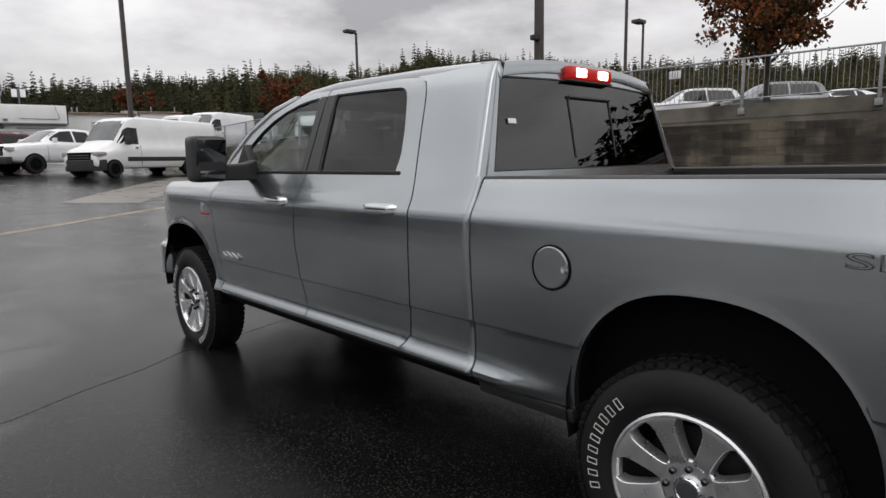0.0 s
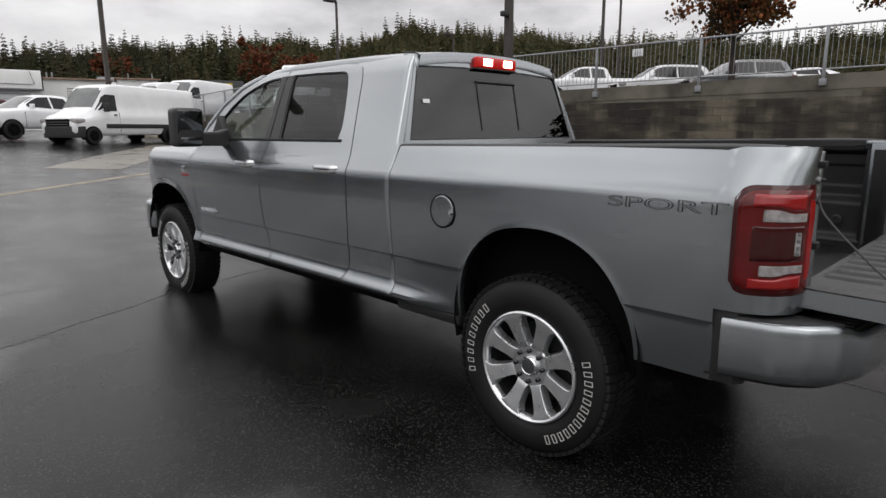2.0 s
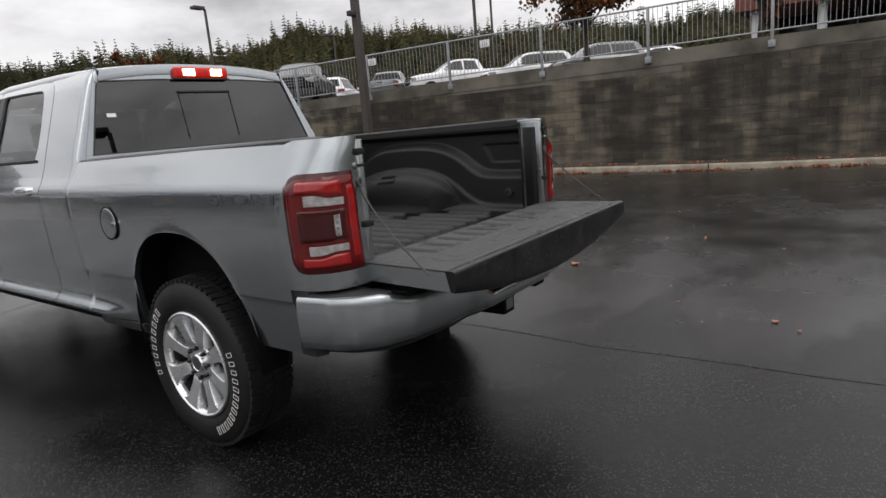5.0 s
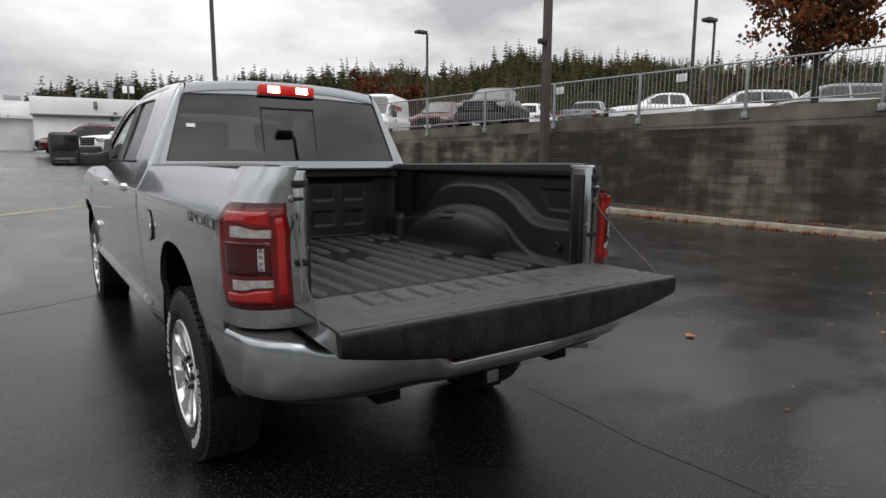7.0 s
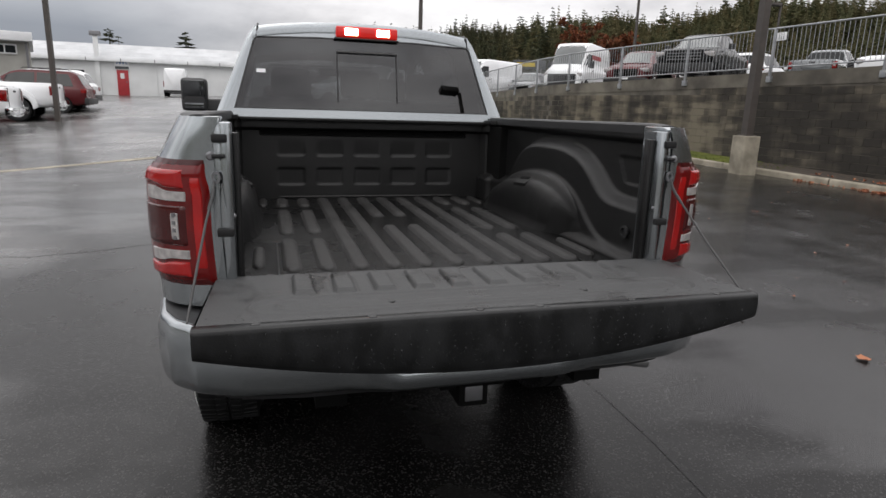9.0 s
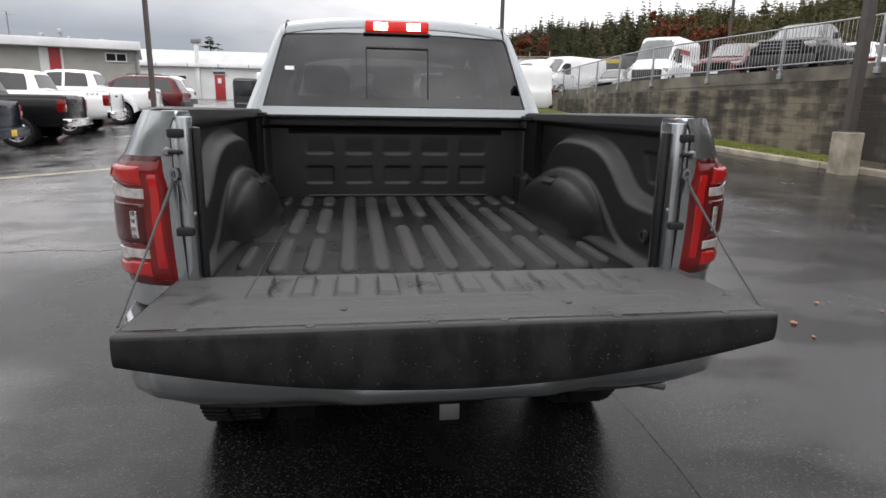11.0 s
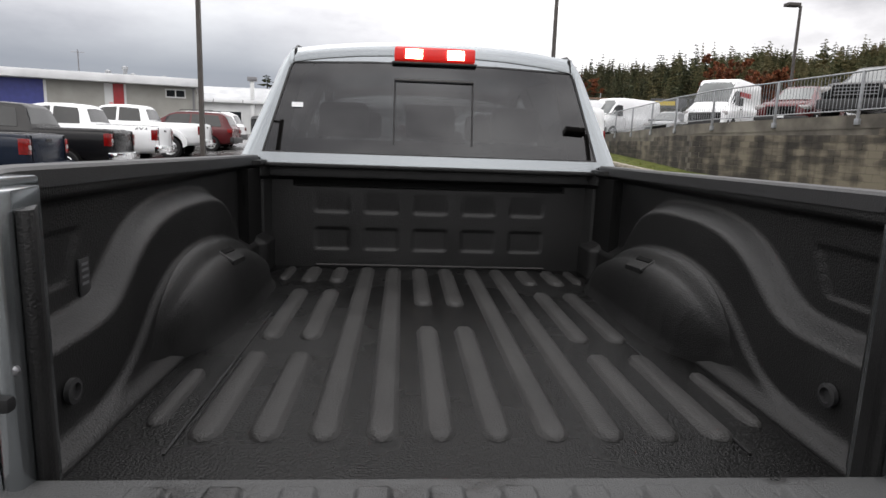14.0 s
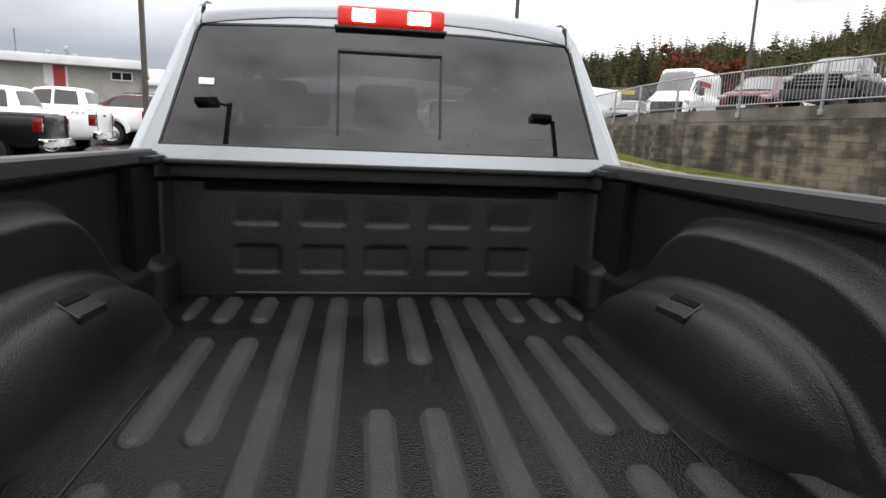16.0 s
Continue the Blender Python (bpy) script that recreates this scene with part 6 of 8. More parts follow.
prism(bm, list(FB) + [(-x, y) for x, y in FB[::-1]], 'z', 0.56, 0.84, 0.035, 3)
part("front_bumper", bm, M_PAINT, truck, "body-coloured front bumper")
for s in (-1, 1):
    bm = bm_new()
    prism(bm, [(s * x, y) for x, y in ((0.60, 4.58), (0.880, 4.56), (0.885, 4.62), (0.855, 4.72), (0.795, 4.81), (0.72, 4.885), (0.60, 4.93))], 'z', 1.02, 1.21, 0.02, 3)
    part("headlamp", bm, M_CLEARLENS, truck, "clear headlamp")

# cab floor, seats, dash, wheel
bm = bm_new()
box(bm, (-0.80, 1.02, 0.62), (0.80, 3.5, 0.70))
box(bm, (-0.80, 1.00, 0.62), (0.80, 1.05, 1.42))
box(bm, (-0.80, 3.38, 0.62), (0.80, 3.46, 1.36))
part("cab_floor", bm, M_DARK, truck, smooth=False)


def cab_seat(x, y, w):
    bm = bm_new()
    box(bm, (x - w / 2, y, 0.72), (x + w / 2, y + 0.52, 1.02), 0.06, 3)
    box(bm, (x - w / 2, y - 0.12, 0.98), (x + w / 2, y + 0.06, 1.52), 0.06, 3)
    st_ = part("cab_seat", bm, M_SEAT, truck, "dark leather cab seat")
    for hxx in ([x] if w < 0.8 else [x - 0.45, x, x + 0.45]):
        bm = bm_new()
        box(bm, (hxx - 0.13, y - 0.10, 1.53), (hxx + 0.13, y + 0.0, 1.71), 0.045, 3)
        part("headrest", bm, M_SEAT, st_)


cab_seat(-0.42, 2.42, 0.52)
cab_seat(0.42, 2.42, 0.52)
cab_seat(0.0, 1.36, 1.45)
bm = bm_new()
prism(bm, [(3.05, 1.05), (3.02, 1.36), (3.10, 1.43), (3.40, 1.42), (3.45, 1.05)], 'x', -0.76, 0.76, 0.03, 3)
part("dashboard", bm, M_SEAT, truck, "dark dashboard")
bm = bm_new()
wm = pose(-0.42, 2.93, 1.30, 65, 0, 0)
ringp = [wm @ Vector((0.19 * math.cos(a), 0.19 * math.sin(a), 0)) for a in np.linspace(0, 2 * math.pi, 25)]
tube(bm, ringp, 0.016, 8)
tube(bm, [wm @ Vector((-0.18, 0, 0)), wm @ Vector((0, 0, -0.03)), wm @ Vector((0.18, 0, 0))], 0.022, 8)
part("steering_wheel", bm, M_SEAT, truck, "black steering wheel")
bm = bm_new()
box(bm, (-0.13, 2.98, 1.74), (0.13, 3.02, 1.81), 0.02, 3)
part("rear_view_mirror", bm, M_TRIM, truck)

# ---- cargo bed ----
BF = 0.905
bm = bm_new()
half = [(0.79, -1.01), (0.79, -0.40), (0.735, -0.40), (0.735, 0.46), (0.86, 0.46), (0.86, 0.98)]
prism(bm, half + [(-x, y) for x, y in half[::-1]], 'z', BF - 0.07, BF)
part("bed_floor", bm, M_WETLINER, truck, "black sprayed bed floor, damp between the ribs")
RIBS = []
for q in (-1, 1):
    for k in (1, 2):
        RIBS.append((0.013 + q * 0.1235 * (k + 0.5), -0.785, 0.93))
    RIBS += [(0.013 + q * 0.06175, -0.785, 0.0), (0.013 + q * 0.06175, 0.272, 0.93)]
    for k in (3, 4):
        x = 0.013 + q * 0.1235 * (k + 0.5)
        RIBS += [(x, -0.785, -0.262), (x, -0.140, 0.485), (x, 0.635, 0.92)]
    RIBS += [(0.010 + q * 0.672, -0.72, -0.40), (0.010 + q * 0.662, 0.665, 0.92)]
for x, y0, y1 in RIBS:
    bm = bm_new()
    pts = []
    w = 0.036 if abs(x) < 0.64 else 0.024
    for y, k in ((y0, 0.0), (y0 + 0.004, 0.45), (y0 + 0.014, 0.75), (y0 + 0.036, 1.0), (y0 + 0.06, 1.0), (y1 - 0.06, 1.0), (y1 - 0.036, 1.0), (y1 - 0.014, 0.75), (y1 - 0.004, 0.45), (y1, 0.0)):
        hgt = 0.014 * min(1, k * 1.25)
        pts.append([(x + dx * max(k, 0.02), y, BF + h * hgt - 0.001) for dx, h in ((-w, 0), (-w * 0.72, 0.75), (-w * 0.55, 1.0), (w * 0.55, 1.0), (w * 0.72, 0.75), (w, 0))])
    sheet(bm, pts)
    part("floor_rib", bm, M_RIB, truck, angle=60)
bm = bm_new()
box(bm, (-0.80, -1.035, BF - 0.05), (0.80, -1.005, BF + 0.002), 0.004)
part("bed_sill_plate", bm, M_LINER, truck)
for q in (-1, 1):
    bm = bm_new()
    box(bm, (q * 0.592 - 0.003, -0.84, BF), (q * 0.592 + 0.003, 0.15, BF + 0.004))
    part("floor_seam", bm, M_LINER, truck, smooth=False)
ARCH_OUT = [(-1.0, 1.150), (-0.76, 1.150), (-0.66, 1.152), (-0.60, 1.160), (-0.555, 1.185), (-0.50, 1.232), (-0.44, 1.272), (-0.36, 1.310), (-0.26, 1.336), (-0.14, 1.349), (0.02, 1.350), (0.16, 1.345), (0.27, 1.326), (0.35, 1.295), (0.42, 1.24), (0.49, 1.165), (0.54, 1.112), (0.60, 1.088), (0.70, 1.082), (1.0, 1.082)]
ARCH_IN = [(-1.0, 0.935), (-0.76, 0.935), (-0.66, 0.945), (-0.58, 0.965), (-0.52, 0.992), (-0.46, 1.040), (-0.39, 1.095), (-0.31, 1.138), (-0.22, 1.168), (-0.10, 1.187), (0.05, 1.187), (0.18, 1.175), (0.30, 1.155), (0.42, 1.118), (0.50, 1.07), (0.57, 1.01), (0.64, 0.95), (0.72, 0.90), (1.0, 0.88)]


def smooth_at(table, y):
    return sum(interp(table, y + d) for d in (-0.05, -0.025, 0.0, 0.025, 0.05)) / 5


def below(table, y, z):
    """How far a point of the bed side lies under a curve drawn on it."""
    g = (smooth_at(table, y + 0.02) - smooth_at(table, y - 0.02)) / 0.04
    return (smooth_at(table, y) - z) / math.sqrt(1 + g * g)


def bed_side_x(y, z):
    """Half-width of the lined bed side: a stepped arch over the wheel that runs out into a ledge."""
    x = 0.845 - 0.062 * ease((below(ARCH_OUT, y, z) + 0.004) / 0.052)
    x -= 0.014 * ease((below(ARCH_IN, y, z) + 0.004) / 0.020)
    if z > 1.372:
        x -= 0.036 * ease((z - 1.372) / 0.022)
    if y > 0.78:
        x -= 0.034 * ease((y - 0.78) / 0.05)
    # shallow pressed panel behind the arch
    e = min((-0.60 - (1.30 - z) * 0.55) - y, 1.318 - z, z - 1.196, y + 0.925)
    x += 0.006 * ease(e / 0.012)
    # foot rounded into the floor
    x -= 0.034 * math.exp(-((z - BF) / 0.026) ** 2) * ease((0.70 - y) / 0.1)
    return x


# foot of the wheel housing on the floor, by the crest's place along the bed: (crest y, foot x, foot y)
FOOT = [(-0.62, 0.775, -0.62), (-0.55, 0.770, -0.47), (-0.49, 0.755, -0.355), (-0.43, 0.728, -0.295), (-0.35, 0.700, -0.235), (-0.25, 0.682, -0.165), (-0.10, 0.672, -0.06), (0.10, 0.668, 0.10), (0.30, 0.668, 0.32), (0.48, 0.672, 0.53), (0.58, 0.695, 0.625), (0.66, 0.765, 0.67)]


def housing_point(c, v):
    """c: the crest's place along the bed; v: 0 at the foot, 1 at the crest."""
    zc = smooth_at(ARCH_IN, c) - 0.004
    xc = bed_side_x(c, zc) + 0.004
    xf, yf = interp([(r[0], r[1]) for r in FOOT], c), interp([(r[0], r[2]) for r in FOOT], c)
    a = math.pi / 2 * v
    out, up = max(math.cos(a), 0.0) ** 0.58, max(math.sin(a), 0.0) ** 0.66
    z = max(zc - BF, 0.01) * (0.85 * up + 0.15 * ease((v - 0.82) / 0.18))
    flare = 0.020 * math.exp(-(z / 0.016) ** 2)
    d = Vector((xf - xc, yf - c)) if abs(xf - xc) + abs(yf - c) > 1e-4 else Vector((-1, 0))
    d2 = d.normalized() * flare * min(1.0, d.length / 0.03)
    return (xc + (xf - xc) * out + d2.x, c + (yf - c) * out + d2.y, BF - 0.002 + z)


for s in (-1, 1):
    # inner side with folded top and stepped arch forms
    bm = bm_new()
    sheet(bm, [[(s * bed_side_x(y, z), y, z) for z in [BF - 0.01 + (1.415 - BF + 0.01) * i / 89 for i in range(90)]] for y in np.linspace(0.98, -0.98, 150)], rim=(s * 0.02, 0, 0))
    part("bed_inner_side", bm, M_LINER, truck, angle=60)
    # wheel housing
    bm = bm_new()
    sheet(bm, [[(s * p[0], p[1], p[2]) for p in (housing_point(c, j / 28) for j in range(29))] for c in np.linspace(0.66, -0.62, 110)])
    part("wheel_housing", bm, M_LINER, truck, angle=70)
    bm = bm_new()
    ps = Vector(housing_point(0.12, 0.78))
    du, dv = Vector(housing_point(0.07, 0.78)) - Vector(housing_point(0.17, 0.78)), Vector(housing_point(0.12, 0.80)) - Vector(housing_point(0.12, 0.70))
    ps.x, du.x, dv.x = ps.x * s, du.x * s, dv.x * s
    nv = du.cross(dv).normalized()
    nv = nv if nv.z > 0 else -nv
    ya = du.normalized()
    xa = ya.cross(nv)
    xa = xa if xa.x * s > 0 else -xa
    ps -= nv * 0.0015
    hm = Matrix(((xa.x, ya.x, nv.x, ps.x), (xa.y, ya.y, nv.y, ps.y), (xa.z, ya.z, nv.z, ps.z), (0, 0, 0, 1)))
    # pocket: a ramp that leads down to a dark slot under a raised rim
    sheet(bm, [[hm @ Vector((x, y, z)) for x, z in ((-0.040, -0.004), (-0.034, 0.0025), (0.004, 0.0008), (0.010, 0.0005))] for y in (-0.072, -0.066, 0.0, 0.066, 0.072)], rim=(0, 0, -0.012))
    hs = part("housing_plate", bm, M_LINER, truck)
    bm = bm_new()
    box(bm, (0.004, -0.062, -0.010), (0.030, 0.062, 0.0052), 0.002, 2, m=hm)
    part("housing_slot", bm, M_DARK, hs)
    for lo, hi in (((0.029, -0.074, -0.012), (0.038, 0.074, 0.0045)), ((-0.040, 0.064, -0.012), (0.038, 0.076, 0.0045))):
        bm = bm_new()
        box(bm, lo, hi, 0.004, 3, m=hm)
        part("slot_rim", bm, M_LINER, hs)
    bm = bm_new()
    lathe(bm, [(0.026, 0), (0.026, 0.01), (0.017, 0.012), (0.017, 0.002), (0.0001, 0.002)], 16, m=Matrix.Translation((s * 0.778, -0.80, 1.02)) @ Matrix.Rotation(radians(-90 * s), 4, 'Y'))
    part("tie_down", bm, M_TRIM, truck)
    for z in (1.33, 1.25):
        bm = bm_new()
        lathe(bm, [(0.009, 0), (0.009, 0.006), (0.0001, 0.008)], 8, m=Matrix.Translation((s * 0.812, 0.90, z)) @ Matrix.Rotation(radians(-90 * s), 4, 'Y'))
        part("side_bolt", bm, M_TRIM, truck)
    bm = bm_new()
    box(bm, (min(s * 0.815, s * 0.825), 0.70, 1.22), (max(s * 0.815, s * 0.825), 0.735, 1.31), 0.003)
    part("stake_slot", bm, M_DARK, truck)
bm = bm_new()
box(bm, (s * 0 - 0.843, -0.62, 1.16), (-0.838, -0.575, 1.245), 0.004)
sk = part("socket_plate", bm, M_TRIM, truck, "small dark socket plate with thin glint bars")
# thin grey bars stand in for the tiny glints on the plate
bm = bm_new()
for z in (1.185, 1.20, 1.215, 1.228):
    box(bm, (-0.8385, -0.612, z), (-0.837, -0.585, z + 0.006))
part("print_bar", bm, M_STEEL, sk, smooth=False)
# front bulkhead: recessed panels under an overhanging beam
bm = bm_new()
pts = []
for i in range(190):
    x = -0.86 + 1.72 * i / 189
    row = []
    for j in range(80):
        z = BF - 0.01 + (1.40 - BF + 0.01) * j / 79
        y = 0.985
        if z > 1.325 and abs(x) < 0.80:
            y -= 0.040 * min(1.0, (z - 1.325) / 0.018)
        # groove reaches into the near-black cab wall, which stands in for its shade
        if abs(x) < 0.66 and 1.292 < z < 1.330:
            y += 0.045 * min(1.0, (1.330 - z) / 0.006, (z - 1.292) / 0.02, (0.66 - abs(x)) / 0.03)
        if abs(x) > 0.76:
            y -= 0.05 * min(1, (abs(x) - 0.76) / 0.03)
        for c in (-0.475, -0.2375, 0, 0.2375, 0.475):
            for z0, z1 in ((0.985, 1.10), (1.165, 1.30)):
                qx, qz = abs(x - c) - 0.066, abs(z - (z0 + z1) / 2) - (z1 - z0) / 2 + 0.022
                k = 0.022 - math.hypot(max(qx, 0), max(qz, 0)) - min(max(qx, qz), 0)
                if k > 0:
                    y += 0.0075 * min(1, k / 0.014) * (1.0 if z0 < 1.1 else min(1, max(0, (1.27 - z) / 0.08)))
        row.append((x, y, z))
    pts.append(row)
sheet(bm, pts)
part("bulkhead", bm, M_LINER, truck, "black bulkhead with two rows of pressed panels", angle=30)
bm = bm_new()
box(bm, (-0.845, 0.912, 1.388), (0.845, 0.985, 1.404), 0.005)
part("bulkhead_cap", bm, M_LINER, truck)
bm = bm_new()
tube(bm, [(-0.55, 0.965, BF + 0.012), (0.57, 0.965, BF + 0.012)], 0.006, 6)
part("bulkhead_bead", bm, M_RIB, truck)

# ---- open tailgate ----
GT = 0.965


def gate_half(y):
    return 0.786 + 0.020 * min(max((-1.05 - y) / 0.44, 0), 1)


def gate_depth(x, y):
    f = min(max((-1.02 - y) / 0.47, 0), 1)
    return 0.066 + 0.006 * f + 0.094 * (1 - min(abs(x / 0.806), 1) ** 2) * f ** 1.2


bm = bm_new()
GX = np.linspace(-1, 1, 41)
GY = (-1.03, -1.06, -1.12, -1.2, -1.28, -1.36, -1.43, -1.475, -1.484)
pts = [[(t * gate_half(y), y, GT - gate_depth(t * 0.806, y) + (0.006 if y < -1.48 else 0)) for t in GX] for y in GY]
sheet(bm, pts)
for e in (0, -1):
    sheet(bm, [[pts[i][e], (pts[i][e][0], pts[i][e][1], GT - 0.002)] for i in range(len(GY))])
gate = part("tailgate", bm, M_PAINT, truck, "tailgate hanging open level with the bed floor", angle=40)


def gate_z(x, y):
    """Pressed relief of the gate's inner panel: short ribs by the hinge, long beads, a rounded end each side."""
    z = GT + 0.002
    k = round((x + 0.529) / 0.1175)
    if 0 <= k <= 9:
        d = min(0.031 - abs(x - (-0.529 + 0.1175 * k)), y + 1.245, -1.058 - y)
        z += 0.010 * ease(d / 0.008)
        # a fine dark groove along each rib's foot
        z -= 0.004 * math.exp(-((d + 0.003) / 0.0035) ** 2) * ease((y + 1.25) / 0.01) * ease((-1.07 - y) / 0.01)
    # a long stadium-shaped ridge round the middle, and a shorter one in it
    for hl, hw, yc, up in ((0.675, 0.068, -1.352, 0.007), (0.605, 0.040, -1.352, 0.006), (0.30, 0.014, -1.352, -0.004)):
        qx = max(abs(x) - (hl - hw), 0.0)
        d = math.hypot(qx, y - yc) - hw
        z += up * math.exp(-(d / 0.0085) ** 2)
    z -= 0.003 * ease((-1.452 - y) / 0.006)
    return z


bm = bm_new()
rows = []
gys = [-1.03 - 0.454 * i / 90 for i in range(91)]
for y in gys:
    h_ = gate_half(y) * 0.992
    rows.append([(t * h_, y, gate_z(t * h_, y)) for t in np.linspace(-1, 1, 361)])
sheet(bm, rows, rim=(0, 0, -0.02))
part("inner_panel", bm, M_GATE, gate, "black ribbed inner panel, dusty and damp", angle=60)


def cap_point(t, h):
    x = t * 0.806
    return (x, -1.496 - 0.004 * math.sin(math.pi * min(h, 1.0)) + 0.006 * max(0.0, h - 0.9) * 10, GT + 0.001 - h * (gate_depth(x, -1.49) + 0.002))


bm = bm_new()
rows = []
for t in GX:
    x = t * 0.806
    rows.append([(x, -1.458, GT + 0.0005), (x, -1.462, GT + 0.0035), (x, -1.488, GT + 0.0035), (x, -1.4945, GT + 0.0005)] + [cap_point(t, h) for h in (0.03, 0.15, 0.35, 0.6, 0.85, 0.95, 1.0)] + [(x, -1.475, GT - gate_depth(x, -1.49))])
sheet(bm, rows)
for e in (0, -1):
    bm.faces.new([bm.verts.new(p) for p in rows[e]])
part("top_cap", bm, M_CAP, gate, "black plastic top cap beaded with water", angle=45)
bm = bm_new()
tube(bm, [(t * 0.800, -1.479, GT - 0.002 - gate_depth(t * 0.806, -1.49)) for t in GX], 0.0035, 6)
part("outer_skin_edge", bm, M_PAINT, gate, "silver edge of the outer skin")
bm = bm_new()
rnd = random.Random(6)
for i in range(300):
    t, h = rnd.uniform(-0.97, 0.97) * (0.6 + 0.4 * rnd.random()), rnd.uniform(0.06, 0.9)
    r = rnd.uniform(0.0008, 0.0024)
    lathe(bm, [(r, 0), (r * 0.75, r * 0.45), (0.0001, r * 0.6)], 6, m=Matrix.Translation(cap_point(t, h)) @ Matrix.Rotation(radians(90), 4, 'X') @ Matrix.Diagonal((1, rnd.choice((1, 1, 1.6)), 1, 1)))
for i in range(130):
    x, y = rnd.uniform(-0.78, 0.78), rnd.uniform(-1.485, -1.40)
    r = rnd.uniform(0.0008, 0.002)
    lathe(bm, [(r, 0), (r * 0.75, r * 0.45), (0.0001, r * 0.6)], 6, m=pose(x, y, GT + 0.0038 if y < -1.46 else gate_z(x, y)))
tagged(part("wet_beading", bm, M_DROP, gate), kind="stuff")
for x, y in ((-0.302, -1.347), (-0.375, -1.472), (-0.132, -1.398), (-0.085, -1.472), (0.136, -1.396), (0.09, -1.472), (0.295, -1.345), (0.38, -1.472), (0.705, -1.425), (0.675, -1.472), (-0.70, -1.432), (-0.66, -1.472)):
    bm = bm_new()
    lathe(bm, [(0.0125, -0.001), (0.0122, 0.0012), (0.0105, 0.0022), (0.0085, 0.0006), (0.0001, 0.0009)], 16, m=pose(x, y, GT + (0.0035 if y < -1.46 else 0.001)))
    part("screw", bm, M_GATE, gate)
bm = bm_new()
box(bm, (-0.14, -1.45, GT - 0.165), (0.14, -1.36, GT - 0.135), 0.01)
part("gate_handle", bm, M_PAINT, gate)
bm = bm_new()
lathe(bm, [(0.085, 0), (0.08, -0.012), (0.06, -0.012), (0.0001, -0.02)], 8, m=pose(0, -1.27, GT - 0.105, 0, 0, 22.5))
part("emblem", bm, M_CHROME, gate, "octagonal chrome emblem")
bm = bm_new()
for k in range(7):
    box(bm, (-0.73 + k * 0.038, -1.125, GT - 0.075), (-0.703 + k * 0.038, -1.10, GT - 0.066))
part("badge_bars", bm, M_CHROME, gate, smooth=False)
lettering("badge", "4X4", 0.05, 0.003, Matrix.Translation((0.61, -1.115, GT - 0.072)) @ Matrix.Rotation(radians(180), 4, 'X'), M_CHROME, gate, "chrome 4X4 badge")

# ---- rear bumper ----
BUMP = [(0, 0.0, -1.285), (0.30, 0.30, -1.282), (0.55, 0.55, -1.270), (0.72, 0.715, -1.243), (0.86, 0.838, -1.190), (0.98, 0.912, -1.115), (1.10, 0.952, -1.025), (1.28, 0.972, -0.858)]


def bump_xy(t):
    a = abs(t)
    x, y = interp([(r[0], r[1]) for r in BUMP], a), interp([(r[0], r[2]) for r in BUMP], a)
    return (x if t >= 0 else -x), y


def bump_top(t):
    return interp([(0, 0.728), (0.255, 0.728), (0.30, 0.76), (0.325, 0.832), (0.345, 0.838), (0.75, 0.838), (0.82, 0.862), (0.88, 0.868), (1.28, 0.862)], abs(t))


def bump_low(t):
    return interp([(0, 0.655), (0.27, 0.655), (0.36, 0.662), (0.8, 0.655), (1.28, 0.640)], abs(t))


ts = sorted(set([round(v, 4) for v in np.linspace(-1.28, 1.28, 90)] + [q * v for q in (-1, 1) for v in (0.24, 0.255, 0.27, 0.285, 0.30, 0.312, 0.325, 0.345, 0.36, 0.78, 0.82)]))
bm = bm_new()
pts = []
for t in ts:
    x, y = bump_xy(t)
    x1, y1 = bump_xy(min(t + 0.02, 1.28))
    x0, y0 = bump_xy(max(t - 0.02, -1.28))
    nv = Vector((y1 - y0, -(x1 - x0), 0)).normalized()
    zb, zt = bump_low(t), bump_top(t)
    row = []
    swell = 0.014 * ease((0.41 - abs(t)) / 0.05)
    for f, o in ((0.0, -0.085), (0.0, -0.036), (0.02, -0.018), (0.07, -0.007), (0.20, 0.0), (0.48, 0.004), (0.74, 0.004), (0.90, 0.0), (0.955, -0.004), (0.985, -0.011), (1.0, -0.022), (0.985, -0.04)):
        o += swell
        row.append((x + nv.x * o, y + nv.y * o, zb + (zt - zb) * f))
    pts.append(row)
sheet(bm, pts)
bumper = part("rear_bumper", bm, M_PAINT, truck, "body-coloured steel rear step bumper", angle=40)
bm = bm_new()
pts = []
for t in ts:
    x, y = bump_xy(t)
    dz = interp([(0.8, 0.032), (1.1, 0.014)], abs(t))
    pts.append([(x * 0.955, y + 0.06, bump_low(t) + 0.02), (x * 0.96, y + 0.058, bump_low(t) - 0.005), (x * 0.955, y + 0.065, bump_low(t) - dz), (x * 0.90, y + 0.14, bump_low(t) - dz - 0.012)])
sheet(bm, pts)
part("bumper_valance", bm, M_TRIM, bumper)
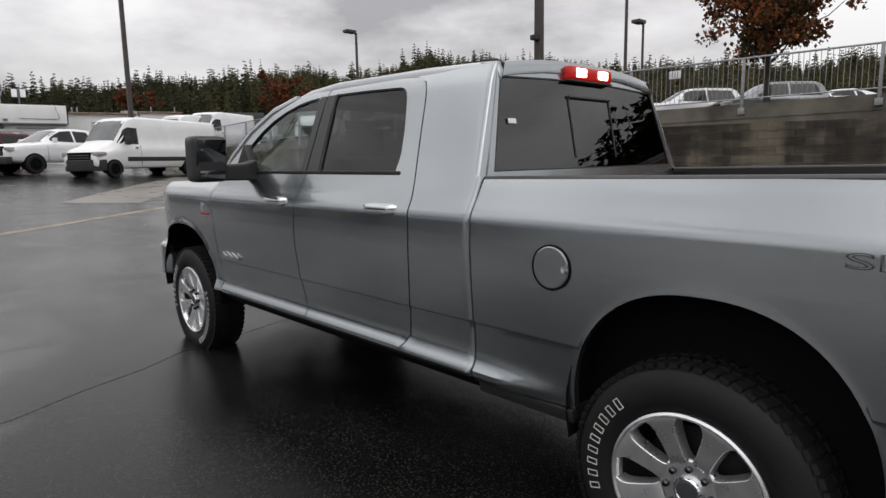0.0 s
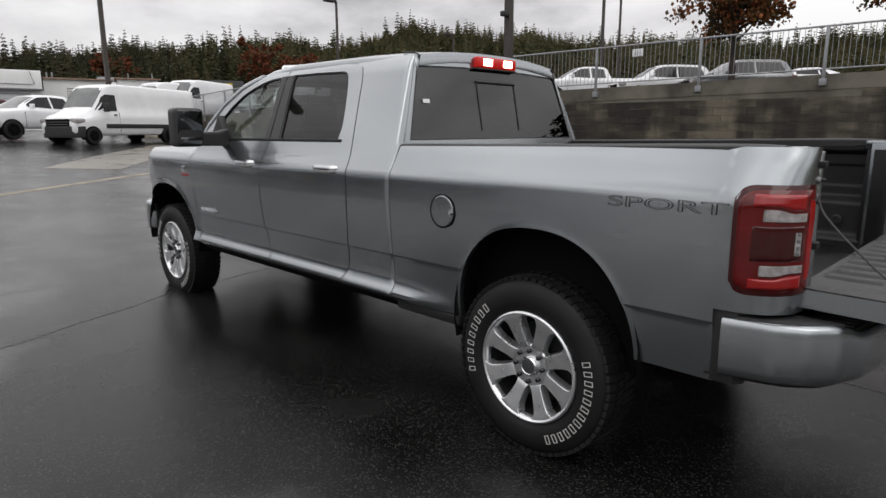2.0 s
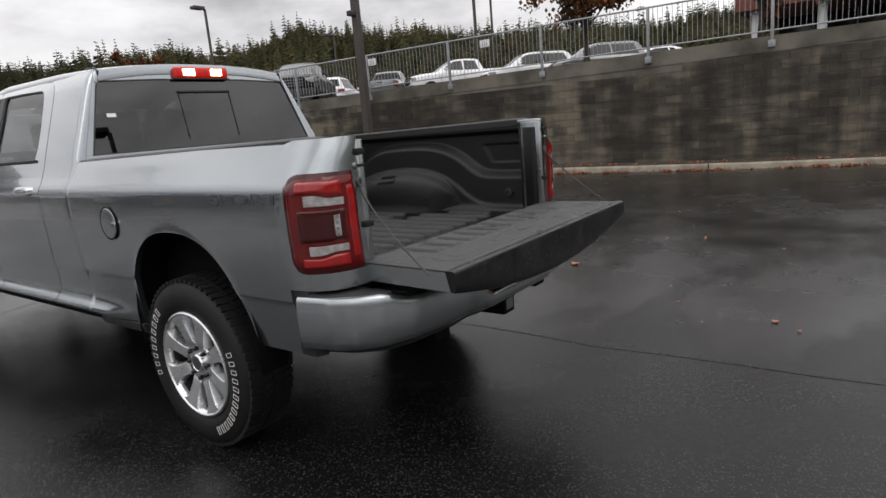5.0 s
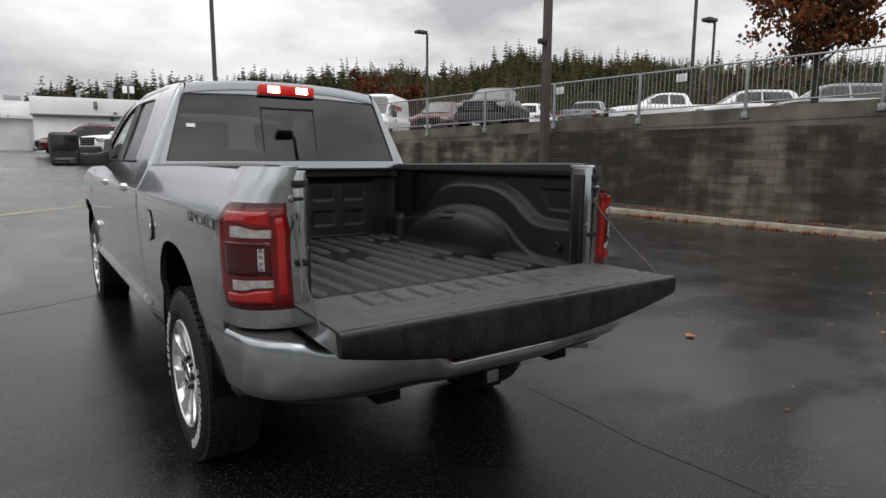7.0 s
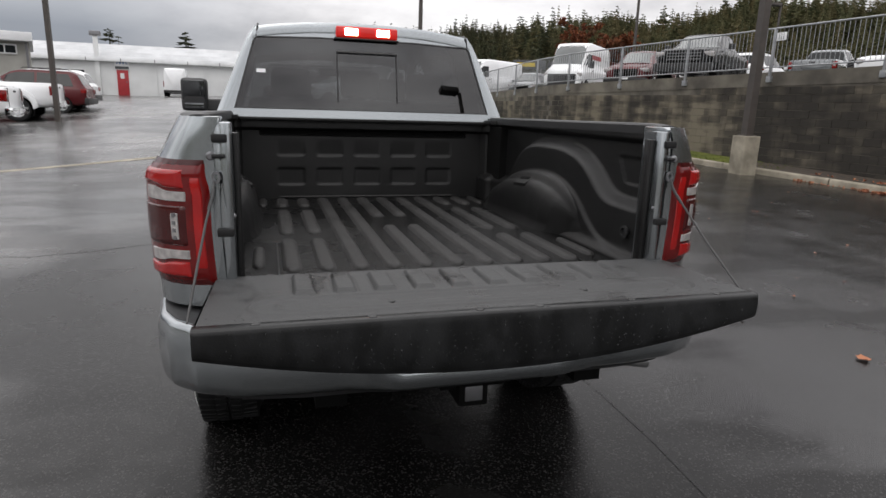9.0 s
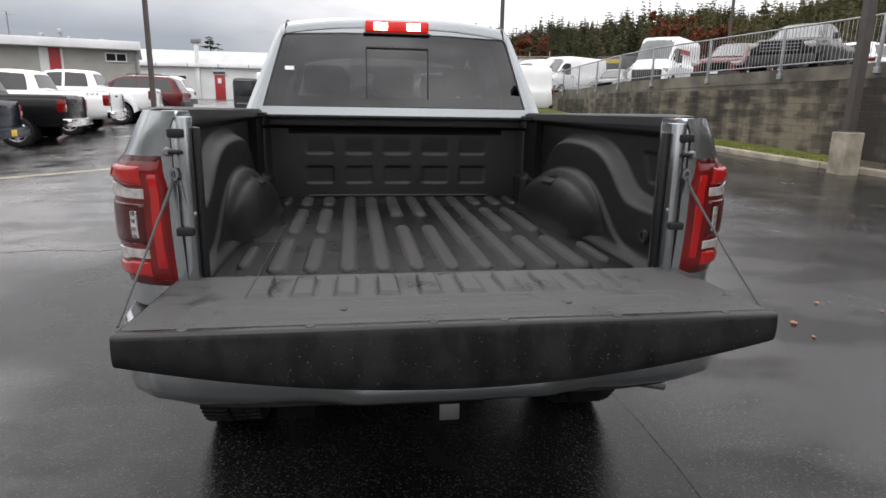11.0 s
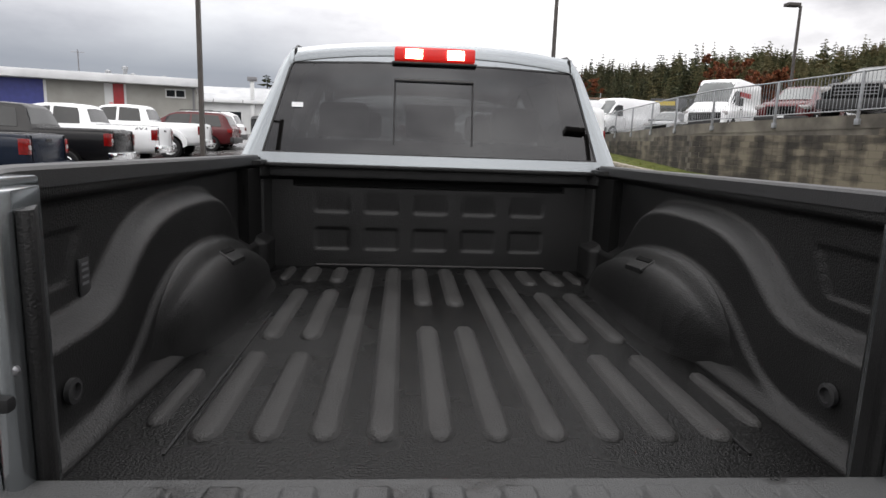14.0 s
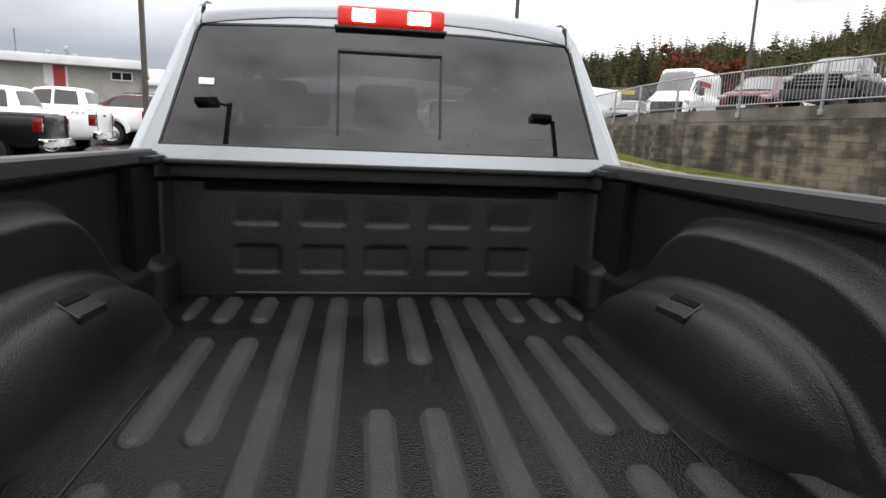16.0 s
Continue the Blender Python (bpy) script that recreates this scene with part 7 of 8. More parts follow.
for s in (-1, 1):
    bm = bm_new()
    prism(bm, [(s * 0.335, -1.245), (s * 0.72, -1.215), (s * 0.85, -1.15), (s * 0.93, -1.05), (s * 0.955, -0.90), (s * 0.80, -0.95), (s * 0.70, -1.02), (s * 0.335, -1.03)], 'z', 0.76, 0.842, 0.008)
    sp = part("step_pad", bm, M_TRIM, truck, "black ribbed step pad")
    for k in range(9):
        bm = bm_new()
        x = s * (0.37 + k * 0.042)
        box(bm, (x - 0.013, -1.20, 0.842), (x + 0.013, -1.06, 0.847), 0.002)
        part("tread_bar", bm, M_TRIM, sp)
    bm = bm_new()
    prism(bm, [(s * 0.785, -1.03), (s * 0.79, -1.19), (s * 0.835, -1.165), (s * 0.895, -1.095), (s * 0.932, -1.01), (s * 0.950, -0.90), (s * 0.88, -0.86)], 'z', 0.80, 0.870, 0.006)
    part("corner_pad", bm, M_TRIM, bumper)
    # dark filler between the bed side and the bumper's end
    bm = bm_new()
    prism(bm, [(s * 0.90, -0.82), (s * 0.946, -0.82), (s * 0.944, -0.90), (s * 0.90, -0.93)], 'z', 0.612, 0.882, 0.006)
    part("filler_trim", bm, M_TRIM, bumper)
bm = bm_new()
box(bm, (-0.335, -1.10, 0.64), (0.335, -1.04, 0.90), 0.01)
box(bm, (-0.32, -1.25, 0.655), (0.32, -1.09, 0.70), 0.01)
part("plate_recess", bm, M_TRIM, bumper)
bm = bm_new()
for x, w in ((-0.24, 0.04), (0.235, 0.05)):
    box(bm, (x - w, -1.125, 0.745), (x + w, -1.095, 0.86), 0.014, 3)
part("socket_cover", bm, M_TRIM, bumper)
M_PLATE = mat("plate_red", (0.55, 0.02, 0.015), rough=0.35, scale=6)
M_YEL = mat("plate_yellow", (0.80, 0.55, 0.03), rough=0.4, scale=6)
bm = bm_new()
box(bm, (-0.157, -1.122, 0.715), (0.157, -1.104, 0.872), 0.006)
pl = part("plate_frame", bm, M_CHROME, truck, "chrome plate frame with dark bars")
bm = bm_new()
box(bm, (-0.145, -1.127, 0.742), (0.145, -1.121, 0.848), 0.004)
part("plate", bm, M_PLATE, pl, "red dealer plate with yellow bars")
bm = bm_new()
for x0, x1, z0 in ((-0.095, -0.02, 0.803), (-0.012, 0.095, 0.803), (-0.12, -0.03, 0.757), (-0.02, 0.125, 0.757)):
    box(bm, (x0, -1.130, z0), (x1, -1.126, z0 + 0.032), 0.002)
part("plate_bars", bm, M_YEL, pl, smooth=False)
bm = bm_new()
for x0, x1, z0 in ((-0.13, -0.07, 0.856), (-0.05, 0.01, 0.856), (0.02, 0.06, 0.856), (-0.13, -0.01, 0.722), (0.0, 0.13, 0.722)):
    box(bm, (x0, -1.1245, z0), (x1, -1.1215, z0 + 0.011))
part("frame_bars", bm, M_DECAL, pl, smooth=False)
bm = bm_new()
box(bm, (-0.05, -1.22, 0.545), (0.05, -0.90, 0.635), 0.008)
box(bm, (-0.11, -1.20, 0.60), (0.11, -1.12, 0.65), 0.01)
part("tow_receiver", bm, M_DARK, truck, "black tow hitch receiver")
bm = bm_new()
box(bm, (-0.03, -1.224, 0.565), (0.03, -1.215, 0.617), 0.004)
part("receiver_mouth", bm, M_STEEL, truck)
bm = bm_new()
tube(bm, [(0.50, -0.80, 0.56), (0.64, -0.95, 0.56), (0.80, -1.0, 0.55)], 0.040, 14)
part("exhaust_pipe", bm, M_CHROME, truck, "chrome exhaust tip")

# ---- wheels ----
M_BARREL = mat("dark_cast_metal", (0.030, 0.030, 0.031), rough=0.55, metal=0.6, scale=10)
M_LUG = mat("black_chrome", (0.06, 0.06, 0.062), rough=0.2, metal=1.0, scale=6)


def wheel(s, y):
    at = Matrix.Translation((s * 0.815, y, 0.425)) @ Matrix.Rotation(radians(90 * s), 4, 'Y')
    bm = bm_new()
    lathe(bm, [(0.262, 0.110), (0.275, 0.128), (0.31, 0.140), (0.35, 0.141), (0.385, 0.131), (0.408, 0.113), (0.418, 0.095), (0.4205, 0.05), (0.421, 0.0), (0.4205, -0.05), (0.418, -0.095), (0.405, -0.113), (0.36, -0.138), (0.29, -0.135), (0.262, -0.11)], 64)
    ty = part("tyre", bm, M_RUBBER, truck, "black all-terrain tyre with white outlined lettering", angle=60)
    ty.matrix_local = at
    bm = bm_new()
    for i in range(64):
        for row, (h0, h1) in enumerate(((0.062, 0.121), (0.008, 0.052), (-0.048, -0.004), (-0.118, -0.06))):
            a = 2 * math.pi * (i + (0.5 if row % 2 else 0)) / 64
            out = 0.4285 if row in (1, 2) else 0.4245
            box(bm, (0.408 if row in (0, 3) else 0.415, -0.0150, h0), (out, 0.0150, h1), m=Matrix.Rotation(a, 4, 'Z') @ Matrix.Rotation(radians(10 if row % 2 else -10), 4, 'X'))
    tagged(part("tread", bm, M_RUBBER, ty, smooth=False), kind="stuff")
    mark = None
    for a0, n, da in ((106, 9, 7.6), (-72, 13, 7.0)):
        for i in range(n):
            if mark is None:
                bm = bm_new()
                for q in ((-0.020, -0.011, -0.017, 0.011), (0.017, -0.011, 0.020, 0.011), (-0.020, -0.011, 0.020, -0.008), (-0.020, 0.008, 0.020, 0.011)):
                    box(bm, (q[0], q[1], 0), (q[2], q[3], 0.0022))
                o = part("sidewall_mark", bm, M_LETTER, ty, smooth=False)
                mark = o.data
            else:
                o = new("sidewall_mark", mark)
                o.parent = ty
            o.matrix_local = Matrix.Rotation(radians(a0 - i * da) * (1 if s < 0 else -1), 4, 'Z') @ Matrix.Translation((0.338, 0, 0.1405))
    bm = bm_new()
    lathe(bm, [(0.262, 0.10), (0.266, 0.122), (0.266, 0.132), (0.258, 0.137), (0.250, 0.132), (0.243, 0.112), (0.243, 0.095)], 64)
    rim = part("rim", bm, M_ALLOY, truck, "polished eight-spoke alloy rim", angle=40)
    rim.matrix_local = at
    bm = bm_new()
    lathe(bm, [(0.243, 0.096), (0.234, 0.02), (0.235, -0.10), (0.262, -0.115), (0.262, 0.10)], 64)
    part("barrel", bm, M_BARREL, rim, "dark inner barrel of the rim")
    N = 8
    for i in range(N):
        a = 2 * math.pi * (i + 0.5) / N
        bm = bm_new()
        pts = []
        for r, w, h in ((0.092, 0.036, 0.104), (0.102, 0.032, 0.109), (0.12, 0.030, 0.112), (0.15, 0.032, 0.117), (0.18, 0.035, 0.121), (0.205, 0.039, 0.125), (0.222, 0.045, 0.128), (0.234, 0.055, 0.130), (0.242, 0.069, 0.131), (0.249, 0.088, 0.131)):
            pts.append([(r, t * w, h + dh) for t, dh in ((-1.12, -0.045), (-1.0, -0.012), (-0.93, -0.002), (-0.88, 0.0), (0, 0.0006), (0.88, 0.0), (0.93, -0.002), (1.0, -0.012), (1.12, -0.045))])
        sheet(bm, pts)
        bmesh.ops.transform(bm, matrix=Matrix.Rotation(a, 4, 'Z'), verts=bm.verts[:])
        part("spoke", bm, M_ALLOY, rim, angle=25)
    bm = bm_new()
    lathe(bm, [(0.105, 0.06), (0.105, 0.094), (0.098, 0.100), (0.068, 0.100), (0.0001, 0.100)], 40)
    part("hub", bm, M_ALLOY, rim)
    bm = bm_new()
    lathe(bm, [(0.047, 0.095), (0.047, 0.114), (0.043, 0.120), (0.037, 0.120), (0.034, 0.117), (0.0001, 0.118)], 32)
    part("hub_cap", bm, M_CHROME, rim, "round chrome hub cap", angle=30)
    bm = bm_new()
    lathe(bm, [(0.033, 0.1165), (0.033, 0.1185), (0.0001, 0.120)], 24)
    part("cap_disc", bm, M_DECAL, rim)
    for i in range(8):
        a = 2 * math.pi * i / 8
        bm = bm_new()
        lathe(bm, [(0.0115, 0.09), (0.0115, 0.117), (0.008, 0.121), (0.0001, 0.122)], 6, m=Matrix.Translation((0.075 * math.cos(a), 0.075 * math.sin(a), 0)))
        part("lug_nut", bm, M_LUG, rim, angle=20)
    bm = bm_new()
    lathe(bm, [(0.19, 0.0), (0.19, 0.02), (0.08, 0.03), (0.0001, 0.03)], 32)
    part("brake_disc", bm, M_BARREL, rim)


for s in (-1, 1):
    for y in (0.0, 4.07):
        wheel(s, y)

# ---- underbody ----
bm = bm_new()
for q in (-1, 1):
    box(bm, (q * 0.45 - 0.05, -1.15, 0.56), (q * 0.45 + 0.05, 4.7, 0.76))
box(bm, (-0.66, -0.98, 0.78), (0.66, 0.92, 0.84))
box(bm, (-0.80, 0.95, 0.56), (0.80, 3.4, 0.62))
part("chassis_frame", bm, M_DARK, truck, smooth=False)
bm = bm_new()
for y in (0.0, 4.07):
    tube(bm, [(-0.72, y, 0.425), (0.72, y, 0.425)], 0.055, 12)
    lathe(bm, [(0.02, -0.14), (0.13, -0.09), (0.17, 0), (0.13, 0.09), (0.02, 0.14)], 16, m=pose(0.05, y, 0.43, 90, 0, 0))
part("axles", bm, M_DARK, truck)
bm = bm_new()
tube(bm, [(0, 0.1, 0.50), (0, 2.6, 0.52)], 0.05, 10)
tube(bm, [(0.30, 2.8, 0.50), (0.32, 0.9, 0.50), (0.55, 0.3, 0.58), (0.62, -0.9, 0.58)], 0.05, 10)
part("driveline", bm, M_STEEL, truck)
bm = bm_new()
lathe(bm, [(0.20, -0.1), (0.38, -0.11), (0.40, 0.0), (0.38, 0.11), (0.20, 0.1)], 32, m=pose(0, -0.62, 0.66))
part("spare_tyre", bm, M_RUBBER, truck)
bm = bm_new()
box(bm, (-0.60, 3.5, 0.50), (0.60, 4.7, 1.1))
part("engine_block", bm, M_DARK, truck, smooth=False)

# ---- badges and decals ----
for s in (-1, 1):
    side = Matrix(((0, 0, s, 0), (s, 0, 0, 0), (0, 1, 0, 0), (0, 0, 0, 1)))
    m1 = Matrix.Translation((s * 0.9765, -0.622, 1.236)) @ side
    m2 = m1 @ Matrix.Diagonal((1.62, 0.62, 1, 1))
    dc = lettering("decal", "SPORT", 0.094, 0.0, m2, M_DECAL, truck, "dark outlined SPORT decal", outline=0.0020)
    for v in dc.data.vertices:
        q = m2 @ v.co
        on = hx(q.z) + interp([(r[2], r[1]) for r in CORNER[::-1]], q.y)
        q.x = s * (on + 0.0005 + 0.0012 * (v.co.z > 0))
        v.co = m2.inverted() @ q
    bm = bm_new()
    for k in range(3):
        y = 3.33 - k * 0.085
        prism(bm, [(y, 0.855), (y - 0.06, 0.855), (y - 0.065, 0.872), (y - 0.03, 0.880), (y - 0.002, 0.896)], 'x', min(s * 0.970, s * 0.979), max(s * 0.970, s * 0.979), 0.002)
    part("door_badge", bm, M_CHROME, truck, "chrome badge of three shapes")
    bm = bm_new()
    box(bm, (min(s * 0.972, s * 0.981), 3.60, 1.165), (max(s * 0.972, s * 0.981), 3.66, 1.225), 0.003)
    wb = part("wing_badge", bm, M_CHROME, truck, "small chrome wing badge")
    bm = bm_new()
    box(bm, (min(s * 0.972, s * 0.980), 3.53, 1.140), (max(s * 0.972, s * 0.980), 3.67, 1.156), 0.002)
    part("red_bar", bm, M_REDPAINT, wb)


# ---- parked vehicles ----
def paint(name, c, coat=0.6, metal=0.0, spec=0.5):
    return mat(name, c, tuple(v * 0.92 for v in c), rough=0.28, rough2=0.24, scale=1.5, coat=coat, metal=metal, spec=spec)


# windscreen base colour is lifted to carry part of the mirrored sky
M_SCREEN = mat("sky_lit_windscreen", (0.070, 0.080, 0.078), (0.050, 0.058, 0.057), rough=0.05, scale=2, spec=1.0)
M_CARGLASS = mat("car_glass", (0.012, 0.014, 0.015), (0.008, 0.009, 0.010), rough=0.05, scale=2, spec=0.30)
P_BLACK = paint("black_paint", (0.006, 0.006, 0.007), 0.05, spec=0.22)
P_BLUE = paint("dark_blue_paint", (0.005, 0.010, 0.022), 0.06, spec=0.25)
P_MAROON = paint("maroon_paint", (0.075, 0.009, 0.011), 0.08, spec=0.25)
P_GREY = paint("grey_paint", (0.16, 0.17, 0.175), 1.0, 0.4)
P_GREYBLUE = paint("blue_grey_paint", (0.06, 0.085, 0.11), 1.0, 0.3)


def lerp(a, b, k):
    return a + (b - a) * k


def section(st):
    """Half of a body's cross-section, sill to roof, from (y, sill, belt, top, half-width, half-width at the top)."""
    y, zb, belt, zt, hw, ht = st
    h, r = belt - zb, min(0.10, (zt - belt) * 0.45)
    low = [(0, zb), (0.80 * hw, zb), (0.93 * hw, zb + 0.04), (0.985 * hw, zb + 0.16 * h), (hw, zb + 0.45 * h), (hw, zb + 0.72 * h), (0.988 * hw, belt - 0.05 * h), (0.96 * hw, belt)]
    hi = [(lerp(0.96 * hw, ht, k), lerp(belt, zt - r, k)) for k in (0.33, 0.66, 1.0)]
    return low + hi + [(ht - 0.30 * r, zt - 0.42 * r), (ht - 0.95 * r, zt - 0.12 * r), (ht * 0.5, zt), (0, zt + 0.012)]


def station(body, y):
    ys = [b[0] for b in body]
    return tuple([y] + [float(np.interp(y, ys, [b[i] for b in body])) for i in range(1, 6)])


def side_x(body, y, z):
    sec = section(station(body, y))[2:11]
    return float(np.interp(z, [q[1] for q in sec], [q[0] for q in sec]))


def top_z(body, x, y):
    sec = section(station(body, y))[10:][::-1]
    return float(np.interp(abs(x), [q[0] for q in sec], [q[1] for q in sec]))


def loft(bm, body):
    """Rounded car body through cross-sections along its length."""
    rows = []
    for st in body:
        half = section(st)
        rows.append([(x, st[0], z) for x, z in half] + [(-x, st[0], z) for x, z in half[-2:0:-1]])
    V = [[bm.verts.new(p) for p in r] for r in rows]
    k = len(rows[0])
    for a, b in zip(V, V[1:]):
        for i in range(k):
            j = (i + 1) % k
            bm.faces.new((a[i], a[j], b[j], b[i]))
    bm.faces.new(V[0])
    bm.faces.new(V[-1])


def car_wheel(root, x, y, r, w, s, hub=None):
    at = Matrix.Translation((x, y, r)) @ Matrix.Rotation(radians(90 * s), 4, 'Y')
    bm = bm_new()
    lathe(bm, [(r * 0.62, w / 2 - 0.01), (r * 0.75, w / 2 + 0.01), (r * 0.92, w / 2), (r * 0.99, w / 2 - 0.03), (r, 0), (r * 0.99, -w / 2 + 0.03), (r * 0.62, -w / 2)], 28)
    t = part("tyre", bm, M_RUBBER, root)
    t.matrix_local = at
    bm = bm_new()
    lathe(bm, [(r * 0.64, w / 2 - 0.005), (r * 0.60, w / 2 + 0.005), (r * 0.55, w / 2 - 0.03), (r * 0.25, w / 2 - 0.02), (r * 0.2, w / 2 + 0.005), (0.0001, w / 2 + 0.005)], 24)
    for i in range(6):
        box(bm, (r * 0.2, -0.03, w / 2 - 0.03), (r * 0.6, 0.03, w / 2 - 0.002), 0.006, 1, m=Matrix.Rotation(i * math.pi / 3, 4, 'Z'))
    o = part("rim", bm, hub or M_ALLOY, root)
    o.matrix_local = at


def edge_span(poly, y):
    """Lowest and highest z of a polygon at y."""
    zs = []
    for (ya, za), (yb, zb) in zip(poly, poly[1:] + poly[:1]):
        if min(ya, yb) <= y <= max(ya, yb) and ya != yb:
            zs.append(za + (zb - za) * (y - ya) / (yb - ya))
    return min(zs), max(zs)


def side_glass(root, body, polys, material=None):
    """Side windows lying on the body's skin, each with a thin dark frame."""
    for s in (-1, 1):
        for poly in polys:
            ya, yb = min(p[0] for p in poly) + 0.001, max(p[0] for p in poly) - 0.001
            bm = bm_new()
            rows = []
            for i in range(15):
                y = ya + (yb - ya) * i / 14
                z0, z1 = edge_span(poly, y)
                rows.append([(s * (side_x(body, y, z0 + (z1 - z0) * j / 5) + 0.010), y, z0 + (z1 - z0) * j / 5) for j in range(6)])
            sheet(bm, rows, rim=(-s * 0.03, 0, 0))
            part("side_window", bm, material or M_CARGLASS, root)


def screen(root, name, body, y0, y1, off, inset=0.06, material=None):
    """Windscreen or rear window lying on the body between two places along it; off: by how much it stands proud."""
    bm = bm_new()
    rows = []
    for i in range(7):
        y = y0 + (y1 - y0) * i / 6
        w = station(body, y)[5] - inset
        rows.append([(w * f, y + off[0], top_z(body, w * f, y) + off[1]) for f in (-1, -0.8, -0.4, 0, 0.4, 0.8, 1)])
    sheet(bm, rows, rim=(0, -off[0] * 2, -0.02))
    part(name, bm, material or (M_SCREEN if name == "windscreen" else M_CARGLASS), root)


def small_box(root, name, lo, hi, material, bevel=0.02, label=""):
    bm = bm_new()
    box(bm, lo, hi, bevel)
    return part(name, bm, material, root, label)


def arches(root, w, ys, r):
    for y in ys:
        for s in (-1, 1):
            bm = bm_new()
            pts = [(y + r * 1.16 * math.cos(a), max(0.2, r + r * 1.16 * math.sin(a))) for a in np.linspace(-0.5, math.pi + 0.5, 18)]
            prism(bm, pts, 'x', min(s * (w / 2 - 0.25), s * (w / 2 + 0.004)), max(s * (w / 2 - 0.25), s * (w / 2 + 0.004)))
            part("wheel_arch", bm, M_DARK, root, smooth=False)


def parked_pickup(x, y, z, heading, p, label, lamps=M_REDLENS, chrome=True, group="parked pickups", badge=False, canopy=False, dually=False):
    """Crew-cab pickup, nose along +y of its own axes."""
    r = thing("parked_pickup", label, "pickup truck", group, m=pose(x, y, z, 0, 0, heading))
    w = 2.0
    body = [(-2.89, 0.62, 1.16, 1.25, 0.93, 0.86), (-2.85, 0.56, 1.22, 1.31, 0.985, 0.93), (-2.6, 0.50, 1.24, 1.32, 1.0, 0.95), (-1.10, 0.46, 1.24, 1.32, 1.0, 0.95), (-1.03, 0.46, 1.24, 1.335, 1.0, 0.92),
            (-0.87, 0.46, 1.25, 1.80, 1.0, 0.74), (-0.76, 0.46, 1.25, 1.895, 1.0, 0.71), (-0.2, 0.46, 1.25, 1.935, 1.0, 0.70), (0.3, 0.46, 1.25, 1.925, 1.0, 0.69), (0.66, 0.46, 1.25, 1.865, 1.0, 0.67), (1.05, 0.46, 1.25, 1.64, 1.0, 0.72),
            (1.60, 0.46, 1.24, 1.30, 1.0, 0.84), (1.80, 0.46, 1.22, 1.29, 0.995, 0.85), (2.45, 0.46, 1.17, 1.25, 0.985, 0.83), (2.80, 0.50, 1.10, 1.19, 0.96, 0.80), (2.93, 0.54, 1.00, 1.09, 0.90, 0.76), (2.97, 0.58, 0.94, 1.02, 0.84, 0.70)]
    bm = bm_new()
    loft(bm, body)
    part("body", bm, p, r, angle=38)
    side_glass(r, body, [[(-0.74, 1.33), (-0.66, 1.79), (0.02, 1.83), (0.02, 1.33)], [(0.11, 1.33), (0.11, 1.83), (0.56, 1.80), (0.92, 1.62), (1.26, 1.38)]])
    screen(r, "rear_window", body, -1.01, -0.875, (-0.012, 0.004))
    screen(r, "windscreen", body, 1.54, 0.72, (0.006, 0.008), inset=0.03)
    for s in (-1, 1):
        for yy in (-1.02, 0.06, 1.36):
            small_box(r, "door_seam", (min(s * 0.93, s * 1.003), yy - 0.006, 0.56), (max(s * 0.93, s * 1.003), yy + 0.006, 1.18), M_DARK, 0.0)
    small_box(r, "cargo_bed", (-0.80, -2.74, 1.29), (0.80, -1.12, 1.332), M_LINER)
    arches(r, w, (-1.75, 1.95), 0.40)
    for yy in (-1.75, 1.95):
        for s in (-1, 1):
            car_wheel(r, s * 0.895, yy, 0.40, 0.27, s, M_ALLOY if chrome else M_DARK)
    for s in (-1, 1):
        small_box(r, "tail_lamp", (min(s * 0.82, s * 1.0), -2.90, 0.90), (max(s * 0.82, s * 1.0), -2.72, 1.22), lamps, 0.02)
        small_box(r, "headlamp", (min(s * 0.66, s * 0.97), 2.72, 0.92), (max(s * 0.66, s * 0.97), 2.965, 1.10), M_CLEARLENS, 0.03)
        small_box(r, "mirror", (min(s * 1.02, s * 1.22), 1.05, 1.30), (max(s * 1.02, s * 1.22), 1.17, 1.50), M_TRIM if p is not M_WHITE else M_WHITE, 0.03)
        small_box(r, "door_handle", (min(s * 0.985, s * 1.015), -0.62, 1.13), (max(s * 0.985, s * 1.015), -0.44, 1.17), p if not chrome else M_CHROME, 0.008)
    small_box(r, "rear_bumper", (-0.99, -3.02, 0.52), (0.99, -2.80, 0.74), M_CHROME if chrome else p, 0.04)
    small_box(r, "front_bumper", (-0.99, 2.84, 0.42), (0.99, 3.08, 0.72), M_CHROME if chrome else M_TRIM, 0.05)
    small_box(r, "grille", (-0.62, 2.88, 0.76), (0.62, 2.99, 1.14), M_DARK, 0.04)
    for k in range(3):
        small_box(r, "grille_bar", (-0.58, 2.985, 0.83 + 0.10 * k), (0.58, 3.0, 0.86 + 0.10 * k), M_CHROME if chrome else M_STEEL, 0.005)
    for s in (-1, 1):
        small_box(r, "lamp_lens", (min(s * 0.86, s * 0.96), -2.912, 1.0), (max(s * 0.86, s * 0.96), -2.885, 1.09), M_CLEARLENS, 0.006)
        small_box(r, "gate_seam", (min(s * 0.79, s * 0.805), -2.902, 0.76), (max(s * 0.79, s * 0.805), -2.84, 1.28), M_DARK, 0.0)
    small_box(r, "tailgate_handle", (-0.13, -2.905, 1.16), (0.13, -2.87, 1.22), M_TRIM, 0.01)
    small_box(r, "rear_plate", (-0.15, -3.03, 0.56), (0.15, -3.015, 0.70), M_YEL if p is P_BLUE else M_WHITE, 0.004)
    if badge:
        for s in (-1, 1):
            side = Matrix(((0, 0, s, 0), (s, 0, 0, 0), (0, 1, 0, 0), (0, 0, 0, 1)))
